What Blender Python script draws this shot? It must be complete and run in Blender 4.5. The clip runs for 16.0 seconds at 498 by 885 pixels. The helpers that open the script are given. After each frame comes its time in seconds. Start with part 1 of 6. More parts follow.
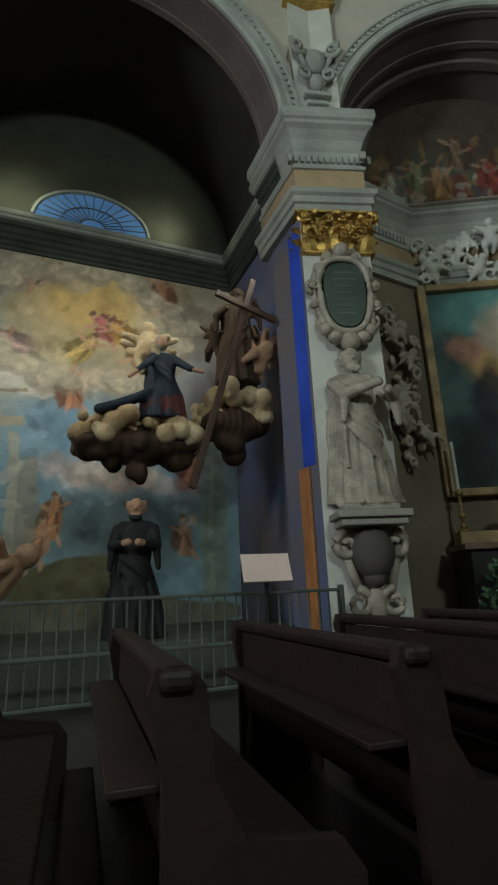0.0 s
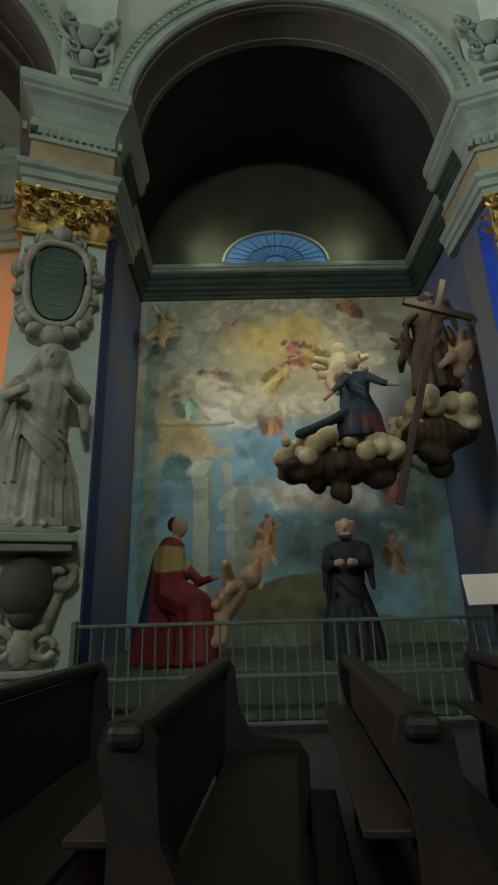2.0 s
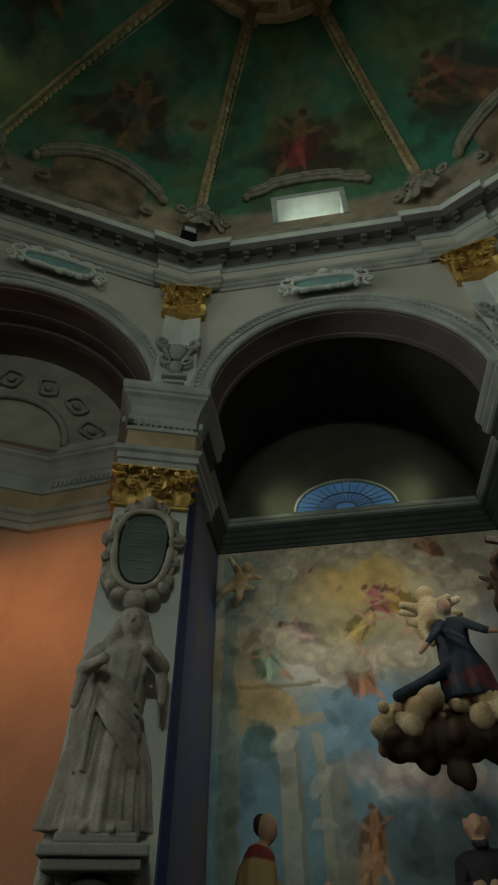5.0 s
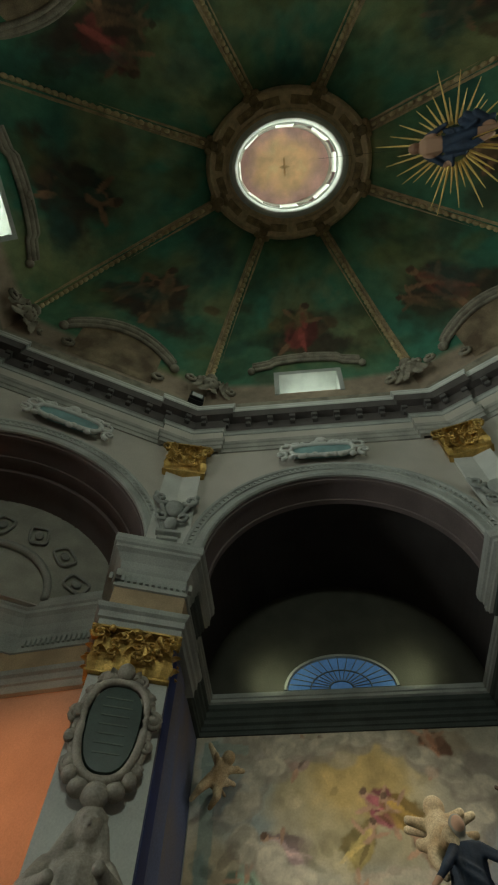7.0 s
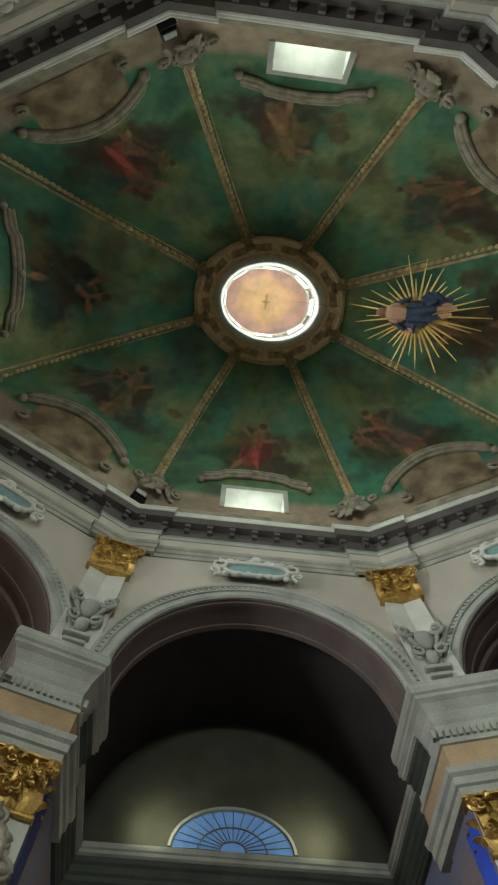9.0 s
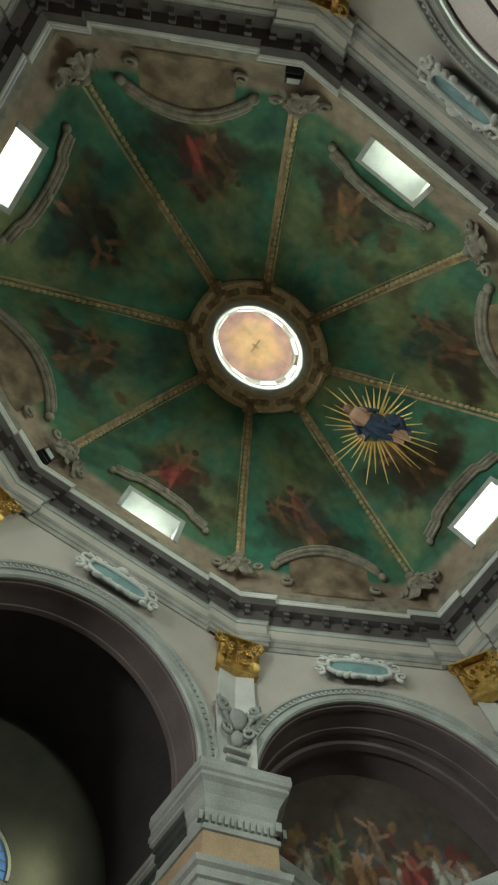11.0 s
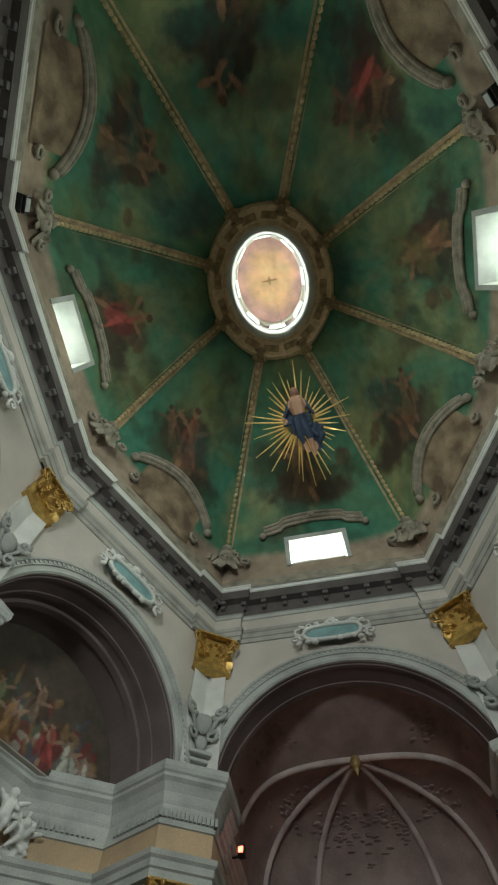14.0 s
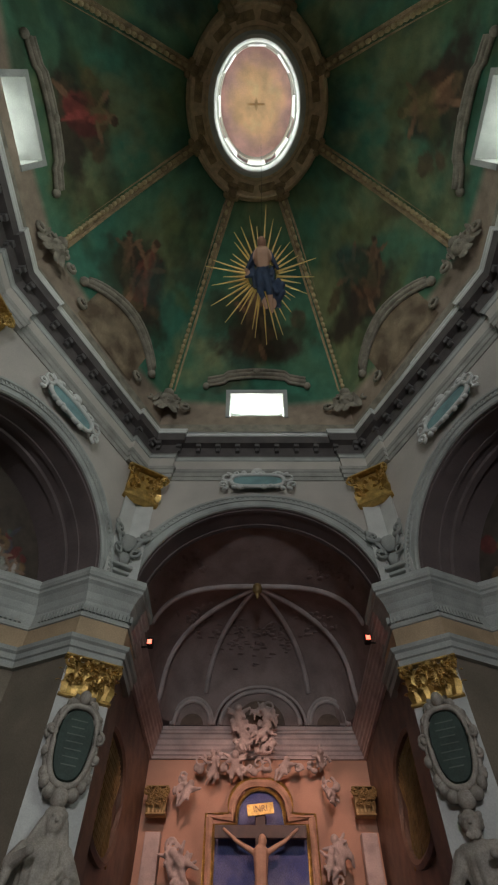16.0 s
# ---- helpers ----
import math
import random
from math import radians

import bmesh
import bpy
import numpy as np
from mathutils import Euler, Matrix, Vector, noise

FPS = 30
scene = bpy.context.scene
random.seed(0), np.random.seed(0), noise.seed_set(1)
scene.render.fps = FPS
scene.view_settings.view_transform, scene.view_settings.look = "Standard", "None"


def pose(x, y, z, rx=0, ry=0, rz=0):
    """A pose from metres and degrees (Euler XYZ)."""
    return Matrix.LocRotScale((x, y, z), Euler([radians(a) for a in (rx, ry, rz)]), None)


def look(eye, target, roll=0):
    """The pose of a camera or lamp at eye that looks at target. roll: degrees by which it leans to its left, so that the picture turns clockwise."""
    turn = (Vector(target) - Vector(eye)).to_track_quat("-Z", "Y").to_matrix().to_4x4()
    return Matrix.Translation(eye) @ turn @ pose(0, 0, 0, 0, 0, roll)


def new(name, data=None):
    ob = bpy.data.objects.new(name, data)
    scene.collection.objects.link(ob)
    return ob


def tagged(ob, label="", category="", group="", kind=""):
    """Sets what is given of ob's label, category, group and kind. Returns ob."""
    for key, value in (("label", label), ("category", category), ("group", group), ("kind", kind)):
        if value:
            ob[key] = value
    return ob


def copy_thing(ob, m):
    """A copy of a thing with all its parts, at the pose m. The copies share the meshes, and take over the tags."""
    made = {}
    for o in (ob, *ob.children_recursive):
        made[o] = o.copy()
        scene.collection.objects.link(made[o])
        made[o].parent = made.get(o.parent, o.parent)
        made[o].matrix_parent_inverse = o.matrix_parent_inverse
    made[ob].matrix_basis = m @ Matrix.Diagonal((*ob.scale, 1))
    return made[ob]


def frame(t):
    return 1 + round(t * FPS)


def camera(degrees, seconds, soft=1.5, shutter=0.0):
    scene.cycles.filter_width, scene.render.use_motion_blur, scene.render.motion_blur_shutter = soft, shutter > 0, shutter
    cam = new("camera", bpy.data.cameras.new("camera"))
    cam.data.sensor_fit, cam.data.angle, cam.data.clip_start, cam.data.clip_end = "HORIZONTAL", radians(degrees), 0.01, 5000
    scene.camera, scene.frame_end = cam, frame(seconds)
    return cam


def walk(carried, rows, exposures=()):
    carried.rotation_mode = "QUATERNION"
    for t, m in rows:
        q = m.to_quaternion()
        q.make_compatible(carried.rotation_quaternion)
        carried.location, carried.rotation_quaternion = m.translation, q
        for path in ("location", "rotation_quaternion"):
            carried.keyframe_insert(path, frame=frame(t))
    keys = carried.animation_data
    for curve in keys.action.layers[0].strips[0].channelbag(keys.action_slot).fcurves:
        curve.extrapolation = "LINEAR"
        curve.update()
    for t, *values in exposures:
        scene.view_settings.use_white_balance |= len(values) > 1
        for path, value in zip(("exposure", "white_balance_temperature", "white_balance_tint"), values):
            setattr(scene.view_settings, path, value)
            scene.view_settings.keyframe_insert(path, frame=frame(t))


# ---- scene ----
cam = camera(51.55, 16.0, soft=2.2)
PATH = [
    (0, (-0.090, -0.894, 1.026), (-1.855, -0.133, 1.576), -2.39),
    (0.5, (-0.062, -0.916, 1.046), (-1.905, -0.344, 1.569), -2.09),
    (1, (-0.036, -0.937, 1.067), (-1.933, -0.560, 1.575), -2.03),
    (1.5, (-0.013, -0.955, 1.090), (-1.930, -0.767, 1.627), -1.91),
    (2, (0.009, -0.971, 1.114), (-1.893, -0.944, 1.734), -1.56),
    (2.5, (0.027, -0.984, 1.139), (-1.834, -1.062, 1.867), -1.26),
    (3, (0.043, -0.996, 1.164), (-1.764, -1.141, 2.010), -1.18),
    (3.5, (0.057, -1.005, 1.190), (-1.682, -1.185, 2.162), -1.07),
    (4, (0.069, -1.013, 1.217), (-1.577, -1.203, 2.338), -1.01),
    (6.5, (0.097, -1.028, 1.341), (-0.943, -1.179, 3.042), 0.95),
    (7, (0.097, -1.027, 1.363), (-0.838, -1.148, 3.126), 2.25),
    (7.5, (0.095, -1.025, 1.383), (-0.746, -1.113, 3.195), 3.75),
    (8, (0.091, -1.022, 1.400), (-0.648, -1.067, 3.258), 3.64),
    (8.5, (0.085, -1.018, 1.416), (-0.544, -1.002, 3.314), 1.34),
    (9, (0.078, -1.013, 1.428), (-0.458, -0.934, 3.354), -1.88),
    (9.5, (0.069, -1.007, 1.439), (-0.400, -0.868, 3.378), -4.64),
    (12, (0.003, -0.975, 1.441), (-0.242, -0.654, 3.400), -0.11),
    (12.5, (-0.014, -0.968, 1.430), (-0.241, -0.610, 3.385), 2.56),
    (13, (-0.034, -0.961, 1.415), (-0.249, -0.542, 3.358), 4.13),
    (13.5, (-0.053, -0.955, 1.393), (-0.258, -0.433, 3.313), 4.68),
    (14, (-0.075, -0.948, 1.368), (-0.255, -0.301, 3.252), 4.69),
    (14.5, (-0.098, -0.942, 1.336), (-0.240, -0.163, 3.172), 4.51),
    (15, (-0.120, -0.937, 1.300), (-0.215, -0.024, 3.077), 3.21),
    (15.5, (-0.145, -0.932, 1.257), (-0.193, 0.113, 2.962), 1.76),
    (16, (-0.171, -0.928, 1.208), (-0.182, 0.231, 2.838), 0.46),
]
EXPOSURES = [(0, 0.35, 6600, 3), (1.5, 0.35, 6600, -3), (2.5, 0.2, 6600, -8), (3, -0.2, 6700, -10), (3.5, -0.32, 6750, -9), (4, -0.42, 6800, -3), (7, -0.15, 7000, 3), (8, 0.22, 7000, 8), (8.5, 0.62, 7000, 9), (9, 0.86, 7000, 10), (9.5, 0.88, 7000, 9),
             (12, 0.9, 6720, 5), (14, 0.88, 6720, 8), (15, 0.86, 6600, 8), (15.5, 0.42, 6550, 11), (16, 0.18, 6600, 17)]
walk(cam, [(t, look(eye, target, roll)) for t, eye, target, roll in PATH], EXPOSURES)

# ---------------- light ----------------
FLOOR = -0.12
world = bpy.data.worlds.new("sky")
scene.world = world
world.use_nodes = True
wn = world.node_tree
sky = wn.nodes.new("ShaderNodeTexSky")
sky.sky_type, sky.sun_disc = "NISHITA", False
sky.sun_elevation, sky.sun_rotation = radians(35), radians(200)
wn.links.new(sky.outputs[0], wn.nodes["Background"].inputs[0])
wn.nodes["Background"].inputs[1].default_value = 0.12


def area(name, m, sx, sy, watts, color):
    lamp = bpy.data.lights.new(name, "AREA")
    lamp.shape, lamp.size, lamp.size_y, lamp.energy, lamp.color = "RECTANGLE", sx, sy, watts, color
    ob = new(name, lamp)
    ob.matrix_world = m
    return ob


def spot(name, eye, target, watts, color, angle=70, blend=0.6, size=0.06):
    lamp = bpy.data.lights.new(name, "SPOT")
    lamp.energy, lamp.color, lamp.spot_size, lamp.spot_blend, lamp.shadow_soft_size = watts, color, radians(angle), blend, size
    ob = new(name, lamp)
    ob.matrix_world = look(eye, target)
    return ob


DAY = (0.86, 1.0, 0.93)
# daylight in the four drum windows
for ox, oy, d, watts in ((-1, 0, 7.24, 75), (0, 1, 9.74, 330), (1, 0, 7.24, 75), (0, -1, 9.74, 290)):
    area("window_light", look((ox * d, oy * d, 16.66), (0, 0, 16.66)), 1.5, 0.7, watts, DAY)
# daylight in the windows of the lantern
for k in range(8):
    a = radians(45 * k + 22.5)
    area("lantern_light", look((1.36 * math.cos(a), 1.79 * math.sin(a), 23.75), (0, 0, 22.6)), 0.75, 1.3, 28, DAY)
# added daylight fill from the unseen entrance side and east chapel, no windows built
area("entrance_fill_light", look((0, -14.3, 8.3), (0, 4, 6.4)), 3.2, 3.4, 860, (0.88, 0.97, 1.0))
area("east_fill_light", look((10.3, 0, 9.75), (0, 0, 6.6)), 2.4, 0.8, 400, DAY)
# lamps hidden on the chapel's cornice, on the altar and in the niche by the entrance
# these two chapel spots are added to brighten the fresco, without fixtures
spot("chapel_fill_spot", (-6.95, -2.6, 6.6), (-10.4, 0.9, 4.3), 235, (1.0, 0.95, 0.84), 100, 0.8, 0.7)
spot("chapel_fill_spot", (-6.95, 2.6, 7.2), (-10.4, -0.9, 4.6), 235, (1.0, 0.95, 0.84), 100, 0.8, 0.7)
for y in (-1.75, 1.75):
    spot("cornice_lamp", (-9.75, y, 9.21), (-10.5, y * 0.9, 9.45), 30, (0.92, 1.0, 0.72), 120, 1.0, 0.3)
spot("altar_floodlight", (-2.0, 9.6, 8.3), (0.4, 14.8, 4.5), 330, (1.0, 0.62, 0.5), 90)
spot("altar_floodlight", (2.0, 9.6, 8.3), (-0.4, 14.8, 4.5), 330, (1.0, 0.62, 0.5), 90)
spot("niche_lamp", (-5.6, -6.0, 5.4), (-7.6, -5.6, 4.9), 90, (1.0, 0.5, 0.24), 130)


# ---------------- materials ----------------
def material(name, color, rough=0.8, metal=0.0, vary=0.25, scale=3.0, fine=40.0, bump=0.15, second=None, paint=False, relief=0.02):
    """Two scales of variation over a colour, or over the colour painted on the mesh."""
    mat = bpy.data.materials.new(name)
    mat.use_nodes = True
    nt = mat.node_tree
    N, Lk = nt.nodes, nt.links
    b = N["Principled BSDF"]
    b.inputs["Roughness"].default_value, b.inputs["Metallic"].default_value = rough, metal
    tc = N.new("ShaderNodeTexCoord")
    big, small = N.new("ShaderNodeTexNoise"), N.new("ShaderNodeTexNoise")
    for n, s, det in ((big, scale, 6), (small, fine, 4)):
        n.inputs["Scale"].default_value, n.inputs["Detail"].default_value = s, det
        Lk.new(tc.outputs["Object"], n.inputs["Vector"])
    mix = N.new("ShaderNodeMix")
    mix.data_type = "RGBA"
    if paint:
        at = N.new("ShaderNodeVertexColor")
        at.layer_name = "paint"
        mul = N.new("ShaderNodeMix")
        mul.data_type, mul.blend_type = "RGBA", "MULTIPLY"
        mul.inputs[0].default_value = 1.0
        Lk.new(at.outputs[0], mul.inputs[6])
        mul.inputs[7].default_value = (1 - vary, 1 - vary, 1 - vary, 1)
        Lk.new(at.outputs[0], mix.inputs[6])
        Lk.new(mul.outputs[2], mix.inputs[7])
    else:
        dark = second or tuple(c * (1 - vary) for c in color)
        mix.inputs[6].default_value, mix.inputs[7].default_value = (*color, 1), (*dark, 1)
    ramp = N.new("ShaderNodeMapRange")
    ramp.inputs[1].default_value, ramp.inputs[2].default_value = 0.38, 0.68
    Lk.new(big.outputs[0], ramp.inputs[0])
    Lk.new(ramp.outputs[0], mix.inputs[0])
    mix2 = N.new("ShaderNodeMix")
    mix2.data_type, mix2.blend_type = "RGBA", "MULTIPLY"
    mix2.inputs[0].default_value = min(1.0, vary * 1.6)
    Lk.new(mix.outputs[2], mix2.inputs[6])
    Lk.new(small.outputs[0], mix2.inputs[7])
    gain = N.new("ShaderNodeMix")
    gain.data_type, gain.blend_type = "RGBA", "MULTIPLY"
    gain.inputs[0].default_value = 1.0
    k = 1 + 0.5 * min(1.0, vary * 1.6)
    gain.inputs[7].default_value = (k, k, k, 1)
    Lk.new(mix2.outputs[2], gain.inputs[6])
    Lk.new(gain.outputs[2], b.inputs["Base Color"])
    bm_ = N.new("ShaderNodeBump")
    bm_.inputs["Strength"].default_value, bm_.inputs["Distance"].default_value = bump, relief
    Lk.new(small.outputs[0], bm_.inputs["Height"])
    Lk.new(bm_.outputs[0], b.inputs["Normal"])
    return mat


PLASTER = material("pale_plaster", (0.52, 0.475, 0.42), 0.85, vary=0.2, scale=0.7)
# mauve paint, with the weak light under the arches put into its darkness
SOFFIT = material("shaded_mauve_soffit_plaster", (0.17, 0.13, 0.125), 0.85, vary=0.3, scale=0.9)
STUCCO = material("grey_green_stucco", (0.44, 0.455, 0.42), 0.75, vary=0.3, scale=1.5)
STONE = material("grey_stone", (0.38, 0.37, 0.33), 0.7, vary=0.3, scale=2.0)
WHITE = material("white_marble", (0.66, 0.66, 0.62), 0.5, vary=0.2, scale=1.6)
STATUE = material("statue_marble", (0.50, 0.44, 0.37), 0.6, vary=0.4, scale=4.0)
DARK = material("dark_grey_brown", (0.10, 0.085, 0.08), 0.8, vary=0.3, scale=2.0)
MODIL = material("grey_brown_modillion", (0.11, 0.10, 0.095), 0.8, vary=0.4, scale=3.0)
FRIEZE = material("ochre_frieze", (0.50, 0.36, 0.22), 0.8, vary=0.3, scale=1.2)
GOLD = material("worn_gilding", (0.78, 0.50, 0.16), 0.38, 0.85, vary=0.5, scale=5.0, bump=0.4)
NICHEBROWN = material("brown_grey_niche_plaster", (0.25, 0.205, 0.15), 0.85, vary=0.3, scale=0.9)
SALMON = material("salmon_plaster", (0.62, 0.36, 0.25), 0.85, vary=0.2, scale=0.8)
BROWN = material("brown_marble", (0.20, 0.12, 0.08), 0.5, vary=0.5, scale=2.5)
# near-black base colour holds the shade of the unlit chapel vaults
VAULT = material("shade_dark_vault_plaster", (0.055, 0.048, 0.046), 0.9, vary=0.3, scale=0.9)
WOOD = material("dark_pew_wood", (0.024, 0.010, 0.009), 0.62, vary=0.5, scale=3.0, fine=25)
TILE = material("dark_floor_stone", (0.06, 0.05, 0.047), 0.45, vary=0.4, scale=1.0)
IRON = material("pale_iron_bars", (0.24, 0.26, 0.245), 0.5, 0.3, vary=0.3)
RAILIRON = material("dull_grey_green_rail_paint", (0.13, 0.15, 0.135), 0.6, 0.1, vary=0.3)
BLACK = material("black_iron", (0.03, 0.03, 0.03), 0.5, 0.5, vary=0.3)
SLATE = material("green_slate_tablet", (0.045, 0.075, 0.06), 0.35, vary=0.4, scale=4.0)
FADED = material("faded_grey_green_lettering", (0.15, 0.18, 0.15), 0.6, vary=0.3)
AQUA = material("blue_green_panel", (0.22, 0.38, 0.38), 0.6, vary=0.3, scale=3.0)
BLUE = material("ultramarine_paint", (0.035, 0.11, 0.78), 0.7, vary=0.35, scale=1.5)
# the same ultramarine, with the south strip's shade put into the colour
BLUESHADED = material("shaded_ultramarine_paint", (0.02, 0.04, 0.20), 0.7, vary=0.4, scale=1.5)
ORANGE = material("orange_varnished_board", (0.55, 0.22, 0.08), 0.5, vary=0.3)
RIBMAT = material("brown_gilded_stucco", (0.50, 0.35, 0.18), 0.55, 0.1, vary=0.5, scale=3.0, bump=0.4)
RINGBAND = material("brown_ochre_ring_stucco", (0.78, 0.58, 0.36), 0.7, 0.0, vary=0.28, scale=5.0, bump=0.4)
RIBBEAD = material("dull_ochre_bead", (0.62, 0.47, 0.24), 0.6, 0.1, vary=0.4, scale=4.0)
GILT = material("dull_gilt", (0.44, 0.30, 0.12), 0.5, 0.4, vary=0.4, scale=4.0)
SIDEPAINT = material("blue_painted_chapel_side", (0.13, 0.16, 0.30), 0.85, vary=0.4, scale=0.8, second=(0.20, 0.17, 0.18))
SKIN = material("painted_plaster_flesh", (0.55, 0.33, 0.22), 0.6, vary=0.2, scale=5.0)
CLOUD = material("painted_plaster_cloud", (0.70, 0.56, 0.36), 0.75, vary=0.5, scale=2.2, second=(0.40, 0.25, 0.12))
CANVASBLUE = material("blue_painted_canvas", (0.05, 0.07, 0.28), 0.6, vary=0.6, scale=1.6, second=(0.22, 0.22, 0.40))
PAPER = material("pale_paper", (0.82, 0.64, 0.60), 0.8, vary=0.1)
LEAF = material("dark_green_leaf", (0.035, 0.09, 0.03), 0.5, vary=0.5)
POT = material("terracotta", (0.30, 0.12, 0.06), 0.8, vary=0.3)
FANGLASS = material("blue_fan_glass", (0.10, 0.22, 0.48), 0.3, vary=0.4, scale=2.0)
# weak emission stands in for daylight through the blue pane
fb = FANGLASS.node_tree.nodes["Principled BSDF"]
fb.inputs["Emission Color"].default_value, fb.inputs["Emission Strength"].default_value = (0.16, 0.38, 0.80, 1), 0.16
DARKGREEN = material("blackish_green_cornice", (0.06, 0.075, 0.065), 0.7, vary=0.4, scale=2.0)
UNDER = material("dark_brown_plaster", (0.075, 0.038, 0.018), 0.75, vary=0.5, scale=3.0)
CHANCEL = material("brown_grey_chancel_plaster", (0.37, 0.275, 0.25), 0.85, vary=0.35, scale=1.5)
CHANCELRIB = material("grey_pink_rib_stucco", (0.60, 0.50, 0.47), 0.8, vary=0.3, scale=2.0)
SALMONSTONE = material("salmon_frame_marble", (0.62, 0.36, 0.24), 0.5, vary=0.3, scale=3.0)
PINKSTONE = material("pale_pink_stucco", (0.58, 0.46, 0.41), 0.75, vary=0.3, scale=3.0)
CROSSWOOD = material("dark_cross_wood", (0.08, 0.035, 0.02), 0.5, vary=0.4)
RAYGOLD = material("bright_gilded_metal", (0.90, 0.64, 0.22), 0.42, 0.55, vary=0.2)
PANEGREY = material("grey_lamp_glass", (0.5, 0.52, 0.52), 0.15, vary=0.1)
PANELBROWN = material("mottled_brown_panel", (0.13, 0.085, 0.05), 0.8, vary=0.5, scale=1.4, second=(0.36, 0.27, 0.17))


def zoned(name, color, zones, rough=0.7):
    """A painted figure: one colour, and others within a distance of a place on it."""
    mat = material(name, color, rough, vary=0.45, scale=5.0)
    nt = mat.node_tree
    N, Lk = nt.nodes, nt.links
    tc = N.new("ShaderNodeTexCoord")
    b = N["Principled BSDF"]
    src = b.inputs["Base Color"].links[0].from_socket
    for (x, y, z), (rx, ry, rz), rgb in zones:
        sub = N.new("ShaderNodeVectorMath")
        sub.operation = "SUBTRACT"
        sub.inputs[1].default_value = (x, y, z)
        Lk.new(tc.outputs["Object"], sub.inputs[0])
        div = N.new("ShaderNodeVectorMath")
        div.operation = "DIVIDE"
        div.inputs[1].default_value = (rx, ry, rz)
        Lk.new(sub.outputs[0], div.inputs[0])
        ln = N.new("ShaderNodeVectorMath")
        ln.operation = "LENGTH"
        Lk.new(div.outputs[0], ln.inputs[0])
        cut = N.new("ShaderNodeMapRange")
        cut.inputs[1].default_value, cut.inputs[2].default_value = 1.04, 0.96
        Lk.new(ln.outputs["Value"], cut.inputs[0])
        mix = N.new("ShaderNodeMix")
        mix.data_type = "RGBA"
        Lk.new(cut.outputs[0], mix.inputs[0])
        Lk.new(src, mix.inputs[6])
        mix.inputs[7].default_value = (*rgb, 1)
        src = mix.outputs[2]
    Lk.new(src, b.inputs["Base Color"])
    return mat


OCHRESTUCCO = material("ochre_grey_stucco", (0.34, 0.30, 0.23), 0.8, vary=0.45, scale=3.0)
STAGEMAT = material("dull_green_grey_stage", (0.13, 0.14, 0.115), 0.8, vary=0.4, scale=1.5)
FLESH = (0.50, 0.29, 0.19)
MONK = zoned("monk_paint", (0.018, 0.018, 0.022), [((0, -0.05, 1.79), (0.2, 0.2, 0.17), FLESH), ((0, -0.45, 1.24), (0.17, 0.12, 0.1), FLESH)])
LADY = zoned("seated_woman_paint", (0.28, 0.03, 0.03), [((0, 0.5, 0.9), (0.6, 0.32, 1.0), (0.02, 0.03, 0.09)), ((0, 0.0, 1.35), (0.3, 0.25, 0.24), (0.42, 0.28, 0.12)), ((0.05, -0.08, 1.82), (0.2, 0.2, 0.2), FLESH), ((0.05, 0.05, 1.88), (0.16, 0.12, 0.16), (0.03, 0.018, 0.012)), ((0.1, -0.75, 1.1), (0.12, 0.14, 0.12), FLESH)])
RISEN = zoned("hanging_figure_paint", (0.035, 0.06, 0.11), [((0.0, -0.2, 0.5), (0.26, 0.25, 0.32), FLESH), ((0, -0.22, 0.88), (0.2, 0.22, 0.14), (0.26, 0.13, 0.08)), ((0.22, -0.2, -0.78), (0.25, 0.2, 0.28), FLESH), ((-0.44, -0.15, 0.1), (0.1, 0.1, 0.1), FLESH)])
CLOUDLADY = zoned("cloud_figure_paint", (0.014, 0.03, 0.06), [((-0.04, 0.0, 1.42), (0.22, 0.24, 0.24), (0.30, 0.27, 0.22)), ((-0.06, -0.24, 1.39), (0.1, 0.09, 0.11), FLESH), ((0.52, -0.38, 0.86), (0.14, 0.12, 0.1), FLESH), ((-0.58, -0.40, 0.66), (0.16, 0.12, 0.12), FLESH), ((0.1, 0.1, 0.3), (0.5, 0.4, 0.3), (0.10, 0.02, 0.02))])
GLOW = bpy.data.materials.new("red_glowing_lens")
GLOW.use_nodes = True
GLOW.node_tree.nodes["Principled BSDF"].inputs["Emission Color"].default_value = (1.0, 0.10, 0.04, 1)
GLOW.node_tree.nodes["Principled BSDF"].inputs["Emission Strength"].default_value = 3.0
FRESCO = material("fresco_paint", (1, 1, 1), 0.9, vary=0.2, scale=1.6, fine=25, paint=True)


# ---------------- mesh tools ----------------
def mesh_object(name, verts, faces, mat, parent=None, smooth=False):
    me = bpy.data.meshes.new(name)
    me.from_pydata([tuple(v) for v in verts], [], [tuple(f) for f in faces])
    me.materials.append(mat)
    if smooth:
        me.shade_smooth()
    ob = new(name, me)
    ob.parent = parent
    return ob


def part(name, bm, mat, parent=None, label="", smooth=False):
    me = bpy.data.meshes.new(name)
    bm.normal_update()
    bm.to_mesh(me)
    bm.free()
    me.materials.append(mat)
    if smooth:
        me.shade_smooth()
    ob = new(name, me)
    ob.parent = parent
    return tagged(ob, label)


def thing(name, label, category, m=None, group="", kind=""):
    ob = tagged(new(name), label, category, group, kind)
    if m is not None:
        ob.matrix_world = m
    return ob


def box(bm, x0, x1, y0, y1, z0, z1, bevel=0.0):
    made = bmesh.ops.create_cube(bm, size=1.0, matrix=Matrix.LocRotScale(((x0 + x1) / 2, (y0 + y1) / 2, (z0 + z1) / 2), None, (x1 - x0, y1 - y0, z1 - z0)))
    if bevel:
        edges = list({e for v in made["verts"] for e in v.link_edges})
        bmesh.ops.bevel(bm, geom=edges, offset=bevel, segments=2, affect="EDGES", profile=0.5)
    return bm


